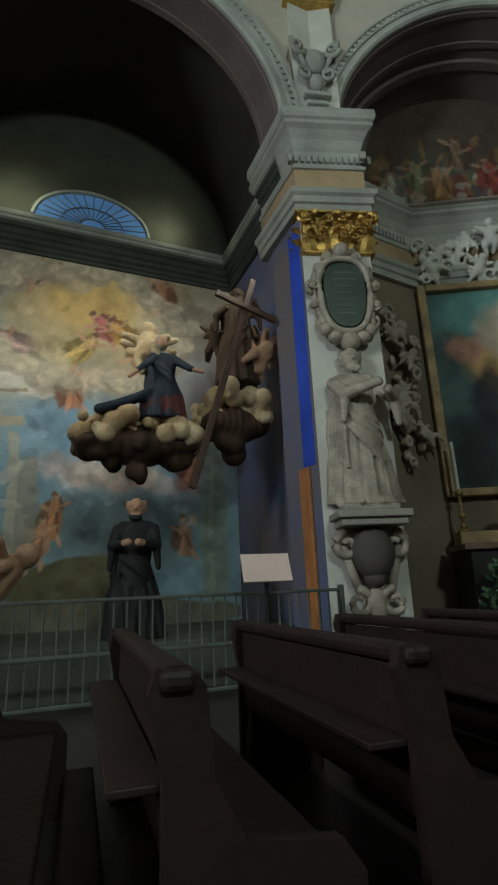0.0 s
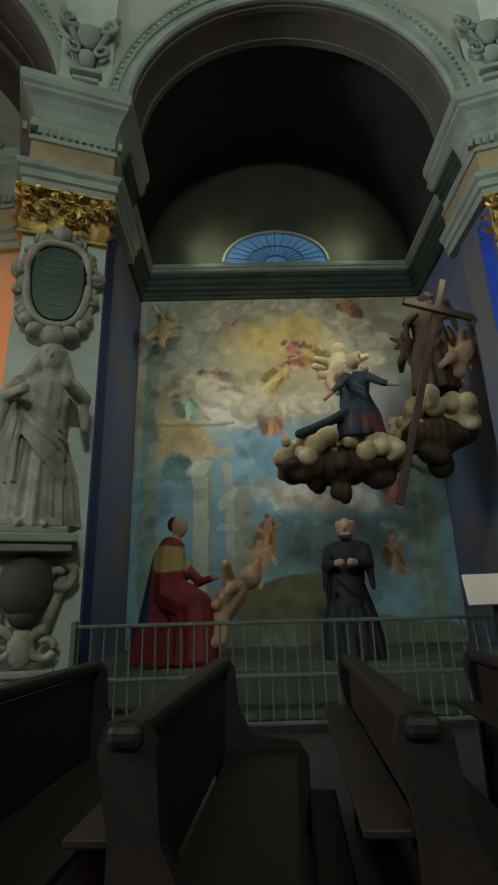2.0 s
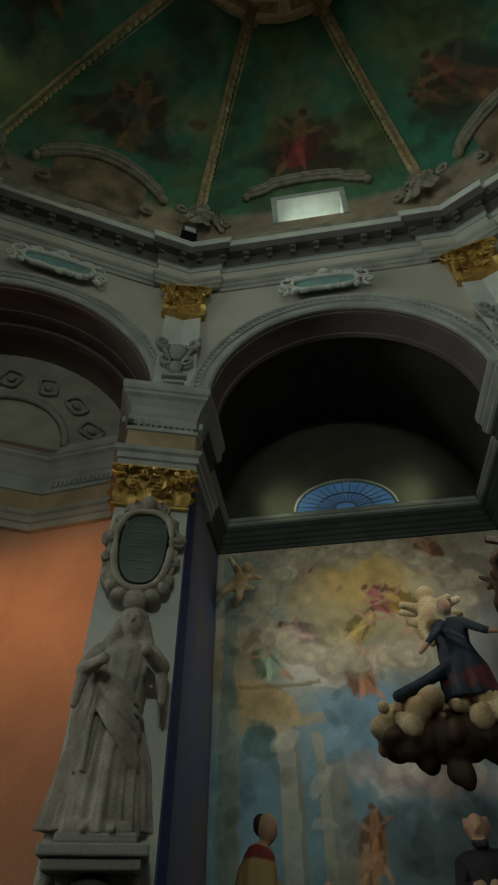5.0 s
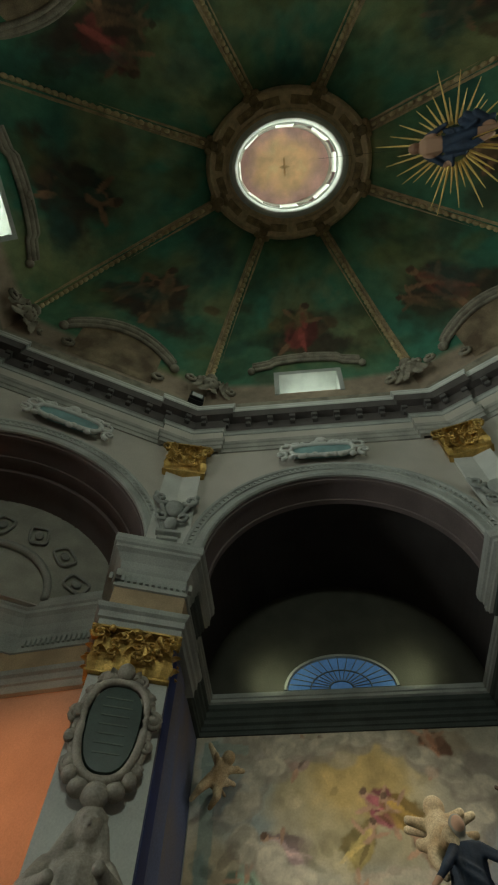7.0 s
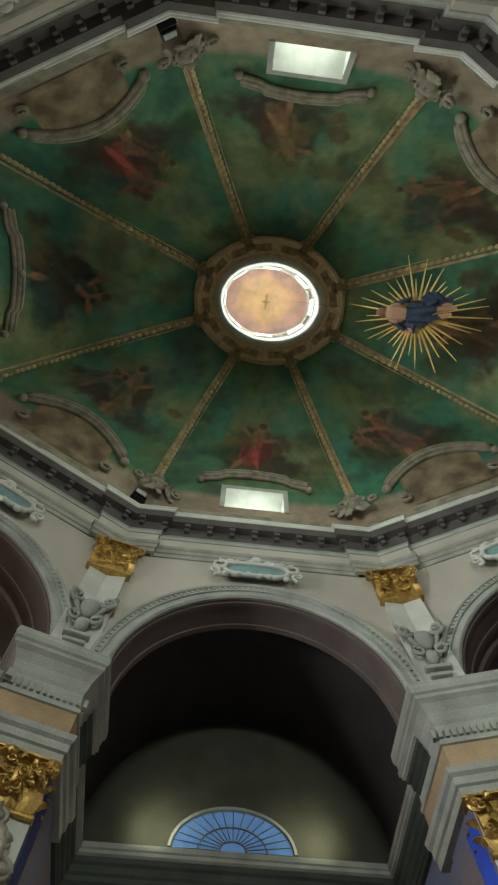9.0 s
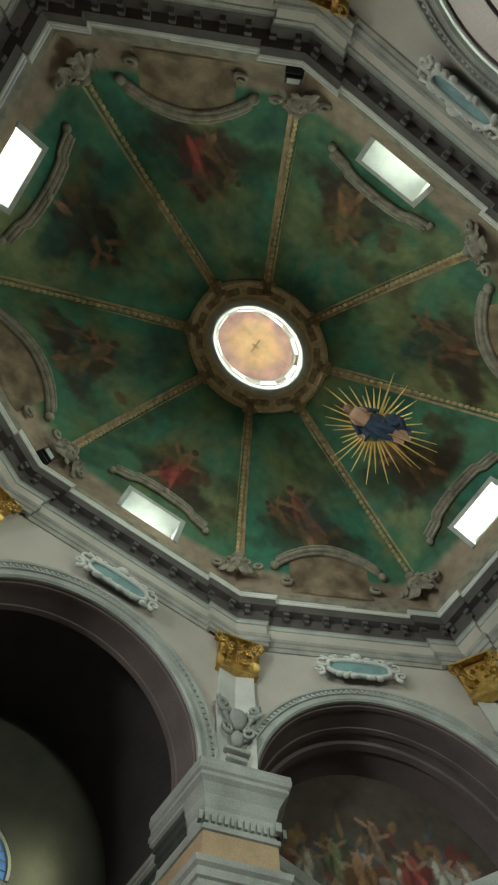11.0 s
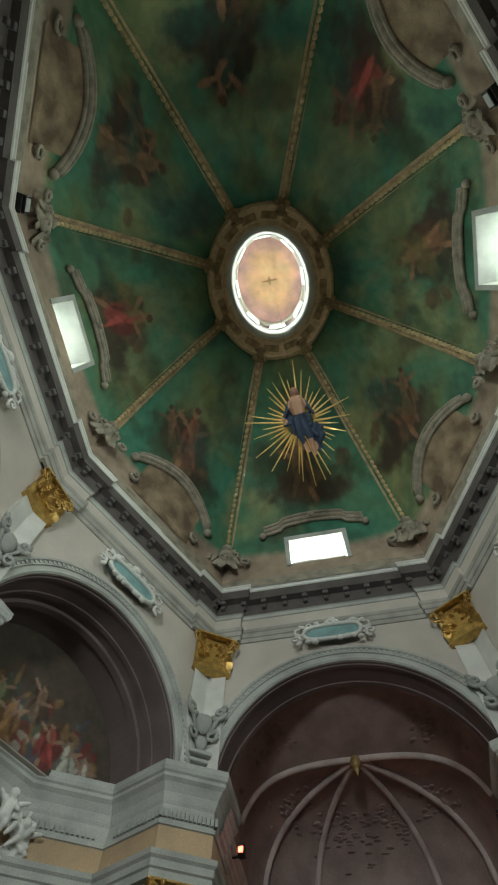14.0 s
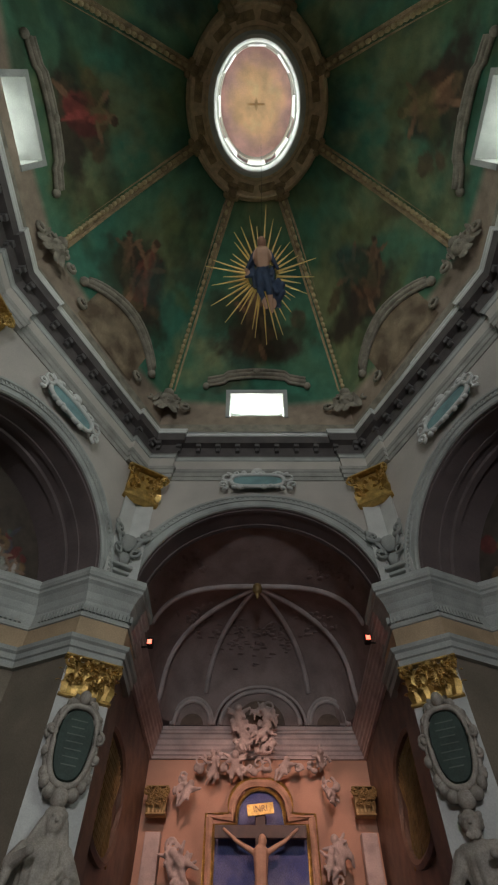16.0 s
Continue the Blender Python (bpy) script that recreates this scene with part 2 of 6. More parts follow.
def unit_ball(seg):
    rings = max(5, seg // 2 + 1)
    vs = [(0.0, 0.0, 1.0)]
    for i in range(1, rings):
        t = math.pi * i / rings
        vs += [(math.sin(t) * math.cos(2 * math.pi * k / seg), math.sin(t) * math.sin(2 * math.pi * k / seg), math.cos(t)) for k in range(seg)]
    vs.append((0.0, 0.0, -1.0))
    fs = [(0, 1 + k, 1 + (k + 1) % seg) for k in range(seg)]
    for i in range(rings - 2):
        r0, r1 = 1 + i * seg, 1 + (i + 1) * seg
        fs += [(r0 + k, r1 + k, r1 + (k + 1) % seg, r0 + (k + 1) % seg) for k in range(seg)]
    last = len(vs) - 1
    fs += [(last, last - seg + (k + 1) % seg, last - seg + k) for k in range(seg)]
    return [Vector(v) for v in vs], fs


BALLS = {}


def ball(bm, c, r, m=None, seg=10):
    sx, sy, sz = r if isinstance(r, tuple) else (r, r, r)
    mm = Matrix.Translation(c) @ (m or Matrix()) @ Matrix.Diagonal((sx, sy, sz, 1))
    if seg not in BALLS:
        BALLS[seg] = unit_ball(seg)
    vs, fs = BALLS[seg]
    made = [bm.verts.new(mm @ v) for v in vs]
    for f in fs:
        bm.faces.new([made[k] for k in f])
    return bm


def limb(bm, a, b, ra, rb, seg=8):
    """A tapered round limb with rounded ends."""
    a, b = Vector(a), Vector(b)
    d = b - a
    q = d.to_track_quat("Z", "Y")
    r0, r1 = ([bm.verts.new(p + q @ Vector((r * math.cos(2 * math.pi * k / seg), r * math.sin(2 * math.pi * k / seg), 0))) for k in range(seg)] for p, r in ((a, ra), (b, rb)))
    bm.faces.new(r0[::-1])
    bm.faces.new(r1)
    for k in range(seg):
        bm.faces.new((r0[k], r0[(k + 1) % seg], r1[(k + 1) % seg], r1[k]))
    ball(bm, a, ra, seg=seg)
    ball(bm, b, rb, seg=seg)
    return bm


def tube(bm, pts, radius, seg=6, closed=False):
    """A tube along points; radius may be a function of 0..1."""
    n = len(pts)
    rings = []
    for i, p in enumerate(pts):
        p = Vector(p)
        nxt = Vector(pts[(i + 1) % n] if closed or i < n - 1 else pts[i])
        prv = Vector(pts[i - 1] if closed or i > 0 else pts[i])
        q = (nxt - prv).to_track_quat("Z", "Y")
        r = radius(i / max(1, n - 1)) if callable(radius) else radius
        rings.append([bm.verts.new(p + q @ Vector((r * math.cos(2 * math.pi * k / seg), r * math.sin(2 * math.pi * k / seg), 0))) for k in range(seg)])
    for i in range(n if closed else n - 1):
        r0, r1 = rings[i], rings[(i + 1) % n]
        for k in range(seg):
            bm.faces.new((r0[k], r0[(k + 1) % seg], r1[(k + 1) % seg], r1[k]))
    if not closed:
        bm.faces.new(rings[0][::-1])
        bm.faces.new(rings[-1])
    return bm


def offset_path(pts, d, closed):
    """The plan line moved by d to its left, with mitred corners."""
    n, out = len(pts), []
    for i in range(n):
        p = np.array(pts[i], float)
        a = np.array(pts[i - 1], float) if closed or i else None
        b = np.array(pts[(i + 1) % n], float) if closed or i < n - 1 else None
        ds = [v / np.linalg.norm(v) for v in ((p - a) if a is not None else None, (b - p) if b is not None else None) if v is not None]
        ns = [np.array((-v[1], v[0])) for v in ds]
        m = sum(ns)
        m = m / max(0.35, m @ ns[0])
        out.append(tuple(p + d * m))
    return out


def moulding(name, profile, pts, mat, parent=None, closed=False):
    """Sweeps a profile of (distance to the left, z) along a plan line."""
    bm = bmesh.new()
    rows = [[bm.verts.new((x, y, z)) for x, y in offset_path(pts, o, closed)] for o, z in profile]
    n = len(pts)
    for r0, r1 in zip(rows, rows[1:]):
        for i in range(n if closed else n - 1):
            j = (i + 1) % n
            bm.faces.new((r0[i], r0[j], r1[j], r1[i]))
    bmesh.ops.recalc_face_normals(bm, faces=bm.faces)
    return part(name, bm, mat, parent)


# ---------------- plan ----------------
# Sides of the octagon: outward direction, distance of the wall, half length, radius of the arch
DN = Vector((0.882, 0.472))
SIDES = {
    "west": (Vector((-1, 0)), 6.5, 3.49, 2.73), "northwest": (Vector((-DN.x, DN.y)), 7.38, 3.18, 2.66), "north": (Vector((0, 1)), 9.1, 3.5, 3.05),
    "northeast": (Vector((DN.x, DN.y)), 7.38, 3.18, 2.66), "east": (Vector((1, 0)), 6.5, 3.49, 2.73), "southeast": (Vector((DN.x, -DN.y)), 7.38, 3.18, 2.66),
    "south": (Vector((0, -1)), 9.1, 3.5, 3.05), "southwest": (Vector((-DN.x, -DN.y)), 7.38, 3.18, 2.66)}
CORNERS = [(-6.5, -3.49), (-6.5, 3.49), (-3.5, 9.1), (3.5, 9.1), (6.5, 3.49), (6.5, -3.49), (3.5, -9.1), (-3.5, -9.1)]
SPRING = 9.05


def side_frame(name):
    """Origin at the middle of the wall's foot, x to the right as seen from inside, y outward."""
    o, d, half, r = SIDES[name]
    if len(name) > 5:
        mid = Vector((5.05 * (1 if o.x > 0 else -1), 6.20 * (1 if o.y > 0 else -1)))
    else:
        mid = o * d
    return Matrix(((o.y, o.x, 0, mid.x), (-o.x, o.y, 0, mid.y), (0, 0, 1, 0), (0, 0, 0, 1)))


# The nosing of the lower entablature, one quarter from the west chapel's middle to the chancel's middle
NM, NT = Vector((-4.68, 5.98)), Vector((0.472, 0.882))
NO = Vector((-0.882, 0.472))


def niche_point(u, d):
    p = NM + u * NT + d * NO
    return (p.x, p.y)


QUARTER = [(-10.2, 2.98), (-7.8, 2.98), (-7.8, 2.63), (-6.2, 2.63), (-5.7, 4.2), niche_point(-2.2, 1.6), niche_point(-0.9, 2.5),
           niche_point(0.9, 2.5), niche_point(2.2, 1.6), (-3.8, 8.12), (-2.62, 8.72), (-2.62, 10.0), (-2.85, 10.0), (-2.85, 14.95)]
# clockwise all round, seen from above: the outside is to the left
LOOP = QUARTER + [(-x, y) for x, y in QUARTER[::-1]] + [(-x, -y) for x, y in QUARTER] + [(x, -y) for x, y in QUARTER[::-1]]


# ---------------- painted surfaces ----------------
def lattice_noise(p, seed, octaves=5):
    """Smooth value noise for an array of points in the plane, -1 to 1."""
    total, amp = np.zeros(len(p)), 0.5
    for o in range(octaves):
        rng = np.random.RandomState(seed * 31 + o)
        grid = rng.rand(64, 64) * 2 - 1
        q = p * 2.0 ** o
        i = np.floor(q).astype(int)
        f = q - i
        f = f * f * (3 - 2 * f)
        g = lambda a, b: grid[(i[:, 0] + a) % 64, (i[:, 1] + b) % 64]
        total += amp * ((g(0, 0) * (1 - f[:, 0]) + g(1, 0) * f[:, 0]) * (1 - f[:, 1]) + (g(0, 1) * (1 - f[:, 0]) + g(1, 1) * f[:, 0]) * f[:, 1])
        amp *= 0.55
    return total


def dab(col, p, x, y, rx, ry, turn, rgb, edge=0.35, ragged=0.25, seed=1, strength=1.0):
    """One brushed patch of colour with a ragged edge."""
    a = radians(turn)
    q = p - (x, y)
    u, v = (q[:, 0] * math.cos(a) + q[:, 1] * math.sin(a)) / rx, (-q[:, 0] * math.sin(a) + q[:, 1] * math.cos(a)) / ry
    d = np.sqrt(u * u + v * v) + ragged * lattice_noise(p * 2.3 / max(0.3, min(rx, ry)) * 0.6 + seed * 7.7, seed)
    w = np.clip((1 + edge / 2 - d) / edge, 0, 1)
    w = (w * w * (3 - 2 * w) * strength)[:, None]
    shade = 1 + 0.35 * lattice_noise(p * 1.6 / max(0.2, min(rx, ry)) + seed * 3.1, seed + 5)[:, None]
    col[:] = col * (1 - w) + np.array(rgb) * shade * w


def painted_figure(col, p, x, z, s, turn, robe, flesh, seed):
    """A small painted robed figure: cloak, robe, legs, chest, head and two arms, as brushed patches."""
    rng = np.random.RandomState(seed)
    c, n_ = math.cos(radians(turn)), math.sin(radians(turn))
    spot_ = lambda u, v: (x + s * (u * c - v * n_), z + s * (u * n_ + v * c))
    shade = lambda rgb, k: tuple(k * v for v in rgb)
    def stroke(u, v, ru, rv, t, rgb, ragged=0.25):
        dab(col, p, *spot_(u, v), ru * s, rv * s, turn + t, rgb, 0.30, ragged, seed * 13 + int(100 * abs(u + 3 * v + ru)), 0.94)
    side = rng.choice((-1, 1))
    stroke(side * 0.14, -0.05, 0.34, 0.52, side * 18, shade(robe, 0.45), 0.4)
    stroke(-side * 0.04, -0.28, 0.25, 0.42, side * 14, robe, 0.35)
    stroke(side * 0.14, -0.34, 0.07, 0.36, side * 24, shade(robe, 1.5))
    stroke(-side * 0.12, -0.20, 0.05, 0.30, -side * 8, shade(robe, 0.5))
    stroke(-side * 0.20, -0.72, 0.07, 0.20, -side * 20, flesh)
    stroke(side * 0.02, 0.20, 0.16, 0.22, side * 6, shade(flesh, 0.9))
    stroke(side * 0.08, 0.16, 0.09, 0.24, side * 20, shade(robe, 1.2))
    stroke(0.0, 0.50, 0.095, 0.12, 0, flesh, 0.1)
    stroke(side * 0.03, 0.56, 0.10, 0.08, 0, shade(flesh, 0.3), 0.2)
    stroke(-side * 0.30, 0.32 + 0.1 * rng.uniform(-1, 1), 0.055, 0.22, side * 60, flesh, 0.15)
    stroke(side * 0.30, 0.22 + 0.12 * rng.uniform(-1, 1), 0.055, 0.22, -side * 65, shade(flesh, 0.85), 0.15)


def paint(ob, col):
    at = ob.data.color_attributes.new("paint", "FLOAT_COLOR", "POINT")
    at.data.foreach_set("color", np.hstack([np.clip(col, 0.004, 1), np.ones((len(col), 1))]).ravel().astype(np.float32))


def canvas(name, w, h, step, mat, inside=None, parent=None):
    """A flat grid in x and z facing -y, origin at the middle of its foot. Gives the object and its points in the plane."""
    nx, nz = max(2, int(w / step)), max(2, int(h / step))
    xs, zs = np.linspace(-w / 2, w / 2, nx + 1), np.linspace(0, h, nz + 1)
    X, Z = np.meshgrid(xs, zs)
    p = np.stack([X.ravel(), Z.ravel()], 1)
    idx = np.arange(len(p)).reshape(nz + 1, nx + 1)
    f = np.stack([idx[:-1, :-1], idx[:-1, 1:], idx[1:, 1:], idx[1:, :-1]], -1).reshape(-1, 4)
    if inside is not None:
        c = p[f].mean(1)
        f = f[inside(c)]
    ob = mesh_object(name, [(x, 0, z) for x, z in p.tolist()], f.tolist(), mat, parent)
    return ob, p


# ---------------- shell: floor, walls, entablature, arches ----------------
floor = bmesh.new()
box(floor, -18, 18, -22, 22, FLOOR - 0.3, FLOOR)
tagged(part("floor", floor, TILE), "dark worn stone church floor", "floor", kind="structure")

seg_mats = ["chapel_wall"] * 3 + ["pier"] + ["niche_wall"] * 5 + ["pier"] + ["chancel_wall"] * 3
outer = offset_path(LOOP, 0.3, True)
outer2 = offset_path(LOOP, 0.75, True)
n = len(LOOP)
for i in range(n):
    j = (i + 1) % n
    q, k = i // 14, i % 14
    if q % 2:
        k = 12 - k
    kind = "back_wall" if i % 14 == 13 else seg_mats[k]
    mat = {"pier": WHITE, "niche_wall": SALMON if q >= 2 else NICHEBROWN, "chancel_wall": BROWN, "chapel_wall": SIDEPAINT, "back_wall": SALMON}[kind]
    if kind == "back_wall" and abs(LOOP[i][0]) > 5:
        mat = STUCCO
    base = [outer[i], outer[j], outer2[j], outer2[i]]
    vs = [(x, y, FLOOR) for x, y in base] + [(x, y, SPRING - 0.1) for x, y in base]
    fs = [(0, 1, 2, 3), (4, 7, 6, 5), (0, 4, 5, 1), (1, 5, 6, 2), (2, 6, 7, 3), (3, 7, 4, 0)]
    ob = mesh_object(kind if kind != "pier" else "pier_wall", vs, fs, mat)
    lab = {"pier": "white plastered chamfered pier face", "niche_wall": "plastered wall of a side niche", "chancel_wall": "brown marble chancel wall",
           "chapel_wall": "painted side wall of the deep chapel", "back_wall": "plastered end wall of a chapel"}[kind]
    tagged(ob, lab, "wall", kind="structure")

# lower entablature: architrave, frieze, dentils' bed and cornice
LOWER_A = [(0.34, 7.08), (0.20, 7.08), (0.20, 7.22), (0.16, 7.24), (0.16, 7.36), (0.11, 7.40), (0.09, 7.48), (0.26, 7.50)]
LOWER_F = [(0.26, 7.49), (0.255, 7.98), (0.34, 7.98)]
LOWER_C = [(0.30, 7.97), (0.22, 7.99), (0.22, 8.06), (0.27, 8.10), (0.28, 8.40), (0.25, 8.46), (0.21, 8.60), (0.12, 8.74), (0.05, 8.80), (0.05, 8.87), (0.01, 8.90), (-0.01, 8.98), (0.0, 9.05), (0.0, 9.10), (0.9, 9.16)]
ent = tagged(new("lower_entablature"), "grey-green moulded entablature running round the church", "entablature", kind="structure")
RUNS = []
for sx, sy in ((1, 1), (-1, 1), (-1, -1), (1, -1)):
    run = [(x * sx, y * sy) for x, y in QUARTER[2:12]]
    RUNS.append(run if sx * sy > 0 else run[::-1])
for run in RUNS:
    moulding("architrave", LOWER_A, run, STUCCO, ent)
    moulding("frieze", LOWER_F, run, FRIEZE, ent)
    moulding("cornice", LOWER_C, run, STUCCO, ent)
CHAPEL_C = [(0.34, 8.06), (0.22, 8.06), (0.22, 8.14), (0.19, 8.16), (0.19, 8.24), (0.14, 8.28), (0.13, 8.36), (0.09, 8.40), (0.09, 8.52), (0.05, 8.56), (0.05, 8.66)]
CHAPEL_N = [(0.06, 8.65), (0.0, 8.68), (0.0, 8.74), (-0.03, 8.76), (-0.03, 8.86), (0.9, 8.90)]
for sx in (1, -1):
    west = [(-6.9 * sx, -2.75), (-7.9 * sx, -2.75), (-7.9 * sx, -2.98), (-10.2 * sx, -2.98), (-10.2 * sx, 2.98), (-7.9 * sx, 2.98), (-7.9 * sx, 2.75), (-6.9 * sx, 2.75)]
    north = [(-2.7, 9.3 * sx), (-2.7, 10.0 * sx), (-2.85, 10.0 * sx), (-2.85, 14.95 * sx), (2.85, 14.95 * sx), (2.85, 10.0 * sx), (2.7, 10.0 * sx), (2.7, 9.3 * sx)]
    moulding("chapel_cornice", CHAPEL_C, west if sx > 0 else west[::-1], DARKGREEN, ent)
    moulding("chapel_nosing", CHAPEL_N, west if sx > 0 else west[::-1], STUCCO, ent)
    moulding("chapel_cornice", CHAPEL_C, north if sx > 0 else north[::-1], CHANCELRIB, ent)
    moulding("chapel_nosing", CHAPEL_N, north if sx > 0 else north[::-1], CHANCELRIB, ent)
# dentils under the cornice of the piers
for run in RUNS:
    for a, b in zip(run, run[1:]):
        p, q = Vector(a), Vector(b)
        if not 1.0 < (q - p).length < 1.8 or abs((q - p).x) < 0.1 or abs((q - p).y) < 0.1:
            continue
        u = (q - p).normalized()
        left = Vector((-u.y, u.x))
        bm = bmesh.new()
        for k in range(14):
            c = p + u * (0.12 + ((q - p).length - 0.24) * k / 13) + left * 0.27
            box(bm, -0.03, 0.03, -0.05, 0.05, 8.13, 8.28)
            bmesh.ops.transform(bm, matrix=Matrix(((u.x, left.x, 0, c.x), (u.y, left.y, 0, c.y), (0, 0, 1, 0), (0, 0, 0, 1))), verts=bm.verts[-8:])
        tagged(part("dentils", bm, STUCCO, ent), kind="stuff")


def arc(r, n=48, z=SPRING):
    return [(-r * math.cos(math.pi * k / n), z + r * math.sin(math.pi * k / n)) for k in range(n + 1)]


def arch_band(name, profile, r, mat, parent, m, n=48):
    """Sweeps (radius added, y) round a half circle."""
    bm = bmesh.new()
    rows = [[bm.verts.new(m @ Vector((x, y, z))) for x, z in arc(r + dr, n)] for dr, y in profile]
    for a, b in zip(rows, rows[1:]):
        for k in range(n):
            bm.faces.new((a[k], a[k + 1], b[k + 1], b[k]))
    bmesh.ops.recalc_face_normals(bm, faces=bm.faces)
    return part(name, bm, mat, parent, smooth=False)


for name in SIDES:
    o, d, half, r = SIDES[name]
    m = side_frame(name)
    wall = tagged(new("wall_" + name), "pale plastered arch wall under the dome with moulded archivolt", "wall", kind="structure")
    bm = bmesh.new()
    outline = [(-half - 0.1, SPRING - 0.15), (-r, SPRING - 0.15)] + arc(r) + [(r, SPRING - 0.15), (half + 0.1, SPRING - 0.15), (half + 0.1, 14.6), (-half - 0.1, 14.6)]
    depth = 0.78
    for y in (0, depth):
        bm.faces.new([bm.verts.new(m @ Vector((x, y, z))) for x, z in outline])
    bm.verts.ensure_lookup_table()
    k = len(outline)
    for i in range(k):
        bm.faces.new((bm.verts[i], bm.verts[(i + 1) % k], bm.verts[k + (i + 1) % k], bm.verts[k + i]))
    bmesh.ops.recalc_face_normals(bm, faces=bm.faces)
    part("spandrel", bm, PLASTER, wall)
    wide = 0.36 if len(name) > 5 else 0.42
    arch_band("archivolt", [(0.02, 0.05), (0.0, -0.02), (0.0, -0.05), (0.10 * wide, -0.09), (0.20 * wide, -0.09), (0.22 * wide, -0.05), (0.52 * wide, -0.06), (0.54 * wide, -0.10), (0.64 * wide, -0.10), (0.66 * wide, -0.08), (0.78 * wide, -0.09), (0.84 * wide, -0.14), (0.97 * wide, -0.15), (wide, 0.02)], r, STUCCO, wall, m, 64)
    bm = bmesh.new()
    for k in range(72):
        a = math.pi * (k + 0.5) / 72
        box(bm, -0.028, 0.028, -0.115, -0.075, -0.04, 0.04)
        bmesh.ops.transform(bm, matrix=m @ Matrix.Translation((-(r + 0.72 * wide) * math.cos(a), 0, SPRING + (r + 0.72 * wide) * math.sin(a))) @ Matrix.Rotation(a - math.pi / 2, 4, "Y"), verts=bm.verts[-8:])
    tagged(part("archivolt_dentils", bm, STUCCO, wall), kind="stuff")
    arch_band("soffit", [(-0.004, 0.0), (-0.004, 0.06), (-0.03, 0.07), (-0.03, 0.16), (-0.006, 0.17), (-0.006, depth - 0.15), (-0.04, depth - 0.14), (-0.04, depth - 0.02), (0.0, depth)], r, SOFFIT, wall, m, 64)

# vaults of the deep chapels and chancels, lunettes, niche vaults
for name in SIDES:
    o, d, half, r = SIDES[name]
    m = side_frame(name)
    if len(name) <= 5:
        far = 4.0 if name in ("west", "east") else 3.2
        R = 3.25 if name in ("west", "east") else 3.1
        if name in ("west", "east"):
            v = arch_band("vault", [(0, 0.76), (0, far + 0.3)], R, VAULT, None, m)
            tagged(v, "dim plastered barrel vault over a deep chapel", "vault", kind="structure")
        bm = bmesh.new()
        bm.faces.new([bm.verts.new(m @ Vector((x, 0.765, z))) for x, z in [(-3.4, 8.95), (-r, 8.95)] + arc(r) + [(r, 8.95), (3.4, 8.95)] + arc(3.4)[::-1]])
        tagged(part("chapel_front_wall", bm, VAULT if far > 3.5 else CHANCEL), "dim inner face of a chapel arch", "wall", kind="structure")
    else:
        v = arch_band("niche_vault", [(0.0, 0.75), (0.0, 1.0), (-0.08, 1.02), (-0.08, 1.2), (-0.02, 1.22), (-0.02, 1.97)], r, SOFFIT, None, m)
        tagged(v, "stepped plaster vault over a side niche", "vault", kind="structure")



def lunette(name, side, y, r, label, mat, step=0.06, drop=0.1):
    m = side_frame(side)
    ob, p = canvas(name, 2 * r, r + drop, step, mat, lambda c: (c[:, 0] ** 2 + np.maximum(0, c[:, 1] - drop) ** 2) < r * r)
    ob.matrix_world = m @ Matrix.Translation((0, y, SPRING - drop))
    return tagged(ob, label, "wall", kind="structure"), p


for side in ("west", "east"):
    ob, p = lunette("lunette_wall", side, 3.98, 3.3, "dark ochre lunette wall above the chapel cornice, shade put into its colour", FRESCO)
    # shade over the chapel cornice is put into this dark colour
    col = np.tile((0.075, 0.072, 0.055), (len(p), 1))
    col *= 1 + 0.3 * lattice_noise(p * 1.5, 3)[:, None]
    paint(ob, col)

# paintings in the niche lunettes
REDS, BROWNS, PALE = (0.30, 0.06, 0.05), (0.16, 0.09, 0.05), (0.55, 0.50, 0.42)
for n_, side in enumerate(("northwest", "northeast")):
    ob, p = lunette("lunette_painting", side, 1.94, 2.65, "dark old lunette painting with red and white robed groups", FRESCO, 0.035)
    col = np.tile((0.11, 0.085, 0.065), (len(p), 1))
    rng = np.random.RandomState(5 + n_)
    for k in range(110):
        c = [REDS, BROWNS, PALE, (0.10, 0.16, 0.12), (0.36, 0.22, 0.10), (0.14, 0.13, 0.16)][rng.randint(6)]
        x, z = rng.uniform(-2.1, 2.1), abs(rng.normal(0.0, 0.75)) + 0.05
        dab(col, p, x, z, rng.uniform(0.05, 0.2), rng.uniform(0.08, 0.34), rng.uniform(-40, 40), tuple(0.8 * v for v in c), 0.4, 0.5, k, 0.8)
    for k, (x, z, c) in enumerate(((1.3, 0.55, (0.50, 0.50, 0.42)), (1.75, 0.45, (0.55, 0.50, 0.44)), (0.75, 0.6, (0.34, 0.07, 0.06)), (-1.4, 0.5, (0.45, 0.42, 0.34)), (-0.8, 0.75, (0.20, 0.22, 0.12)), (0.1, 1.2, (0.18, 0.12, 0.08)), (-0.3, 0.5, (0.30, 0.16, 0.07)))):
        painted_figure(col, p, x * (1 if n_ == 0 else -1), z, 0.75, 8 * (-1) ** k, c, (0.40, 0.25, 0.17), 500 + 10 * n_ + k)
    col *= 0.72 + 0.25 * lattice_noise(p * 4, 9)[:, None]
    paint(ob, col)
for side in ("southwest", "southeast"):
    ob, p = lunette("lunette_wall", side, 1.94, 2.65, "grey stucco lunette with framed panels", FRESCO)
    paint(ob, np.tile((0.40, 0.38, 0.32), (len(p), 1)) * (1 + 0.25 * lattice_noise(p * 2, 4)[:, None]))
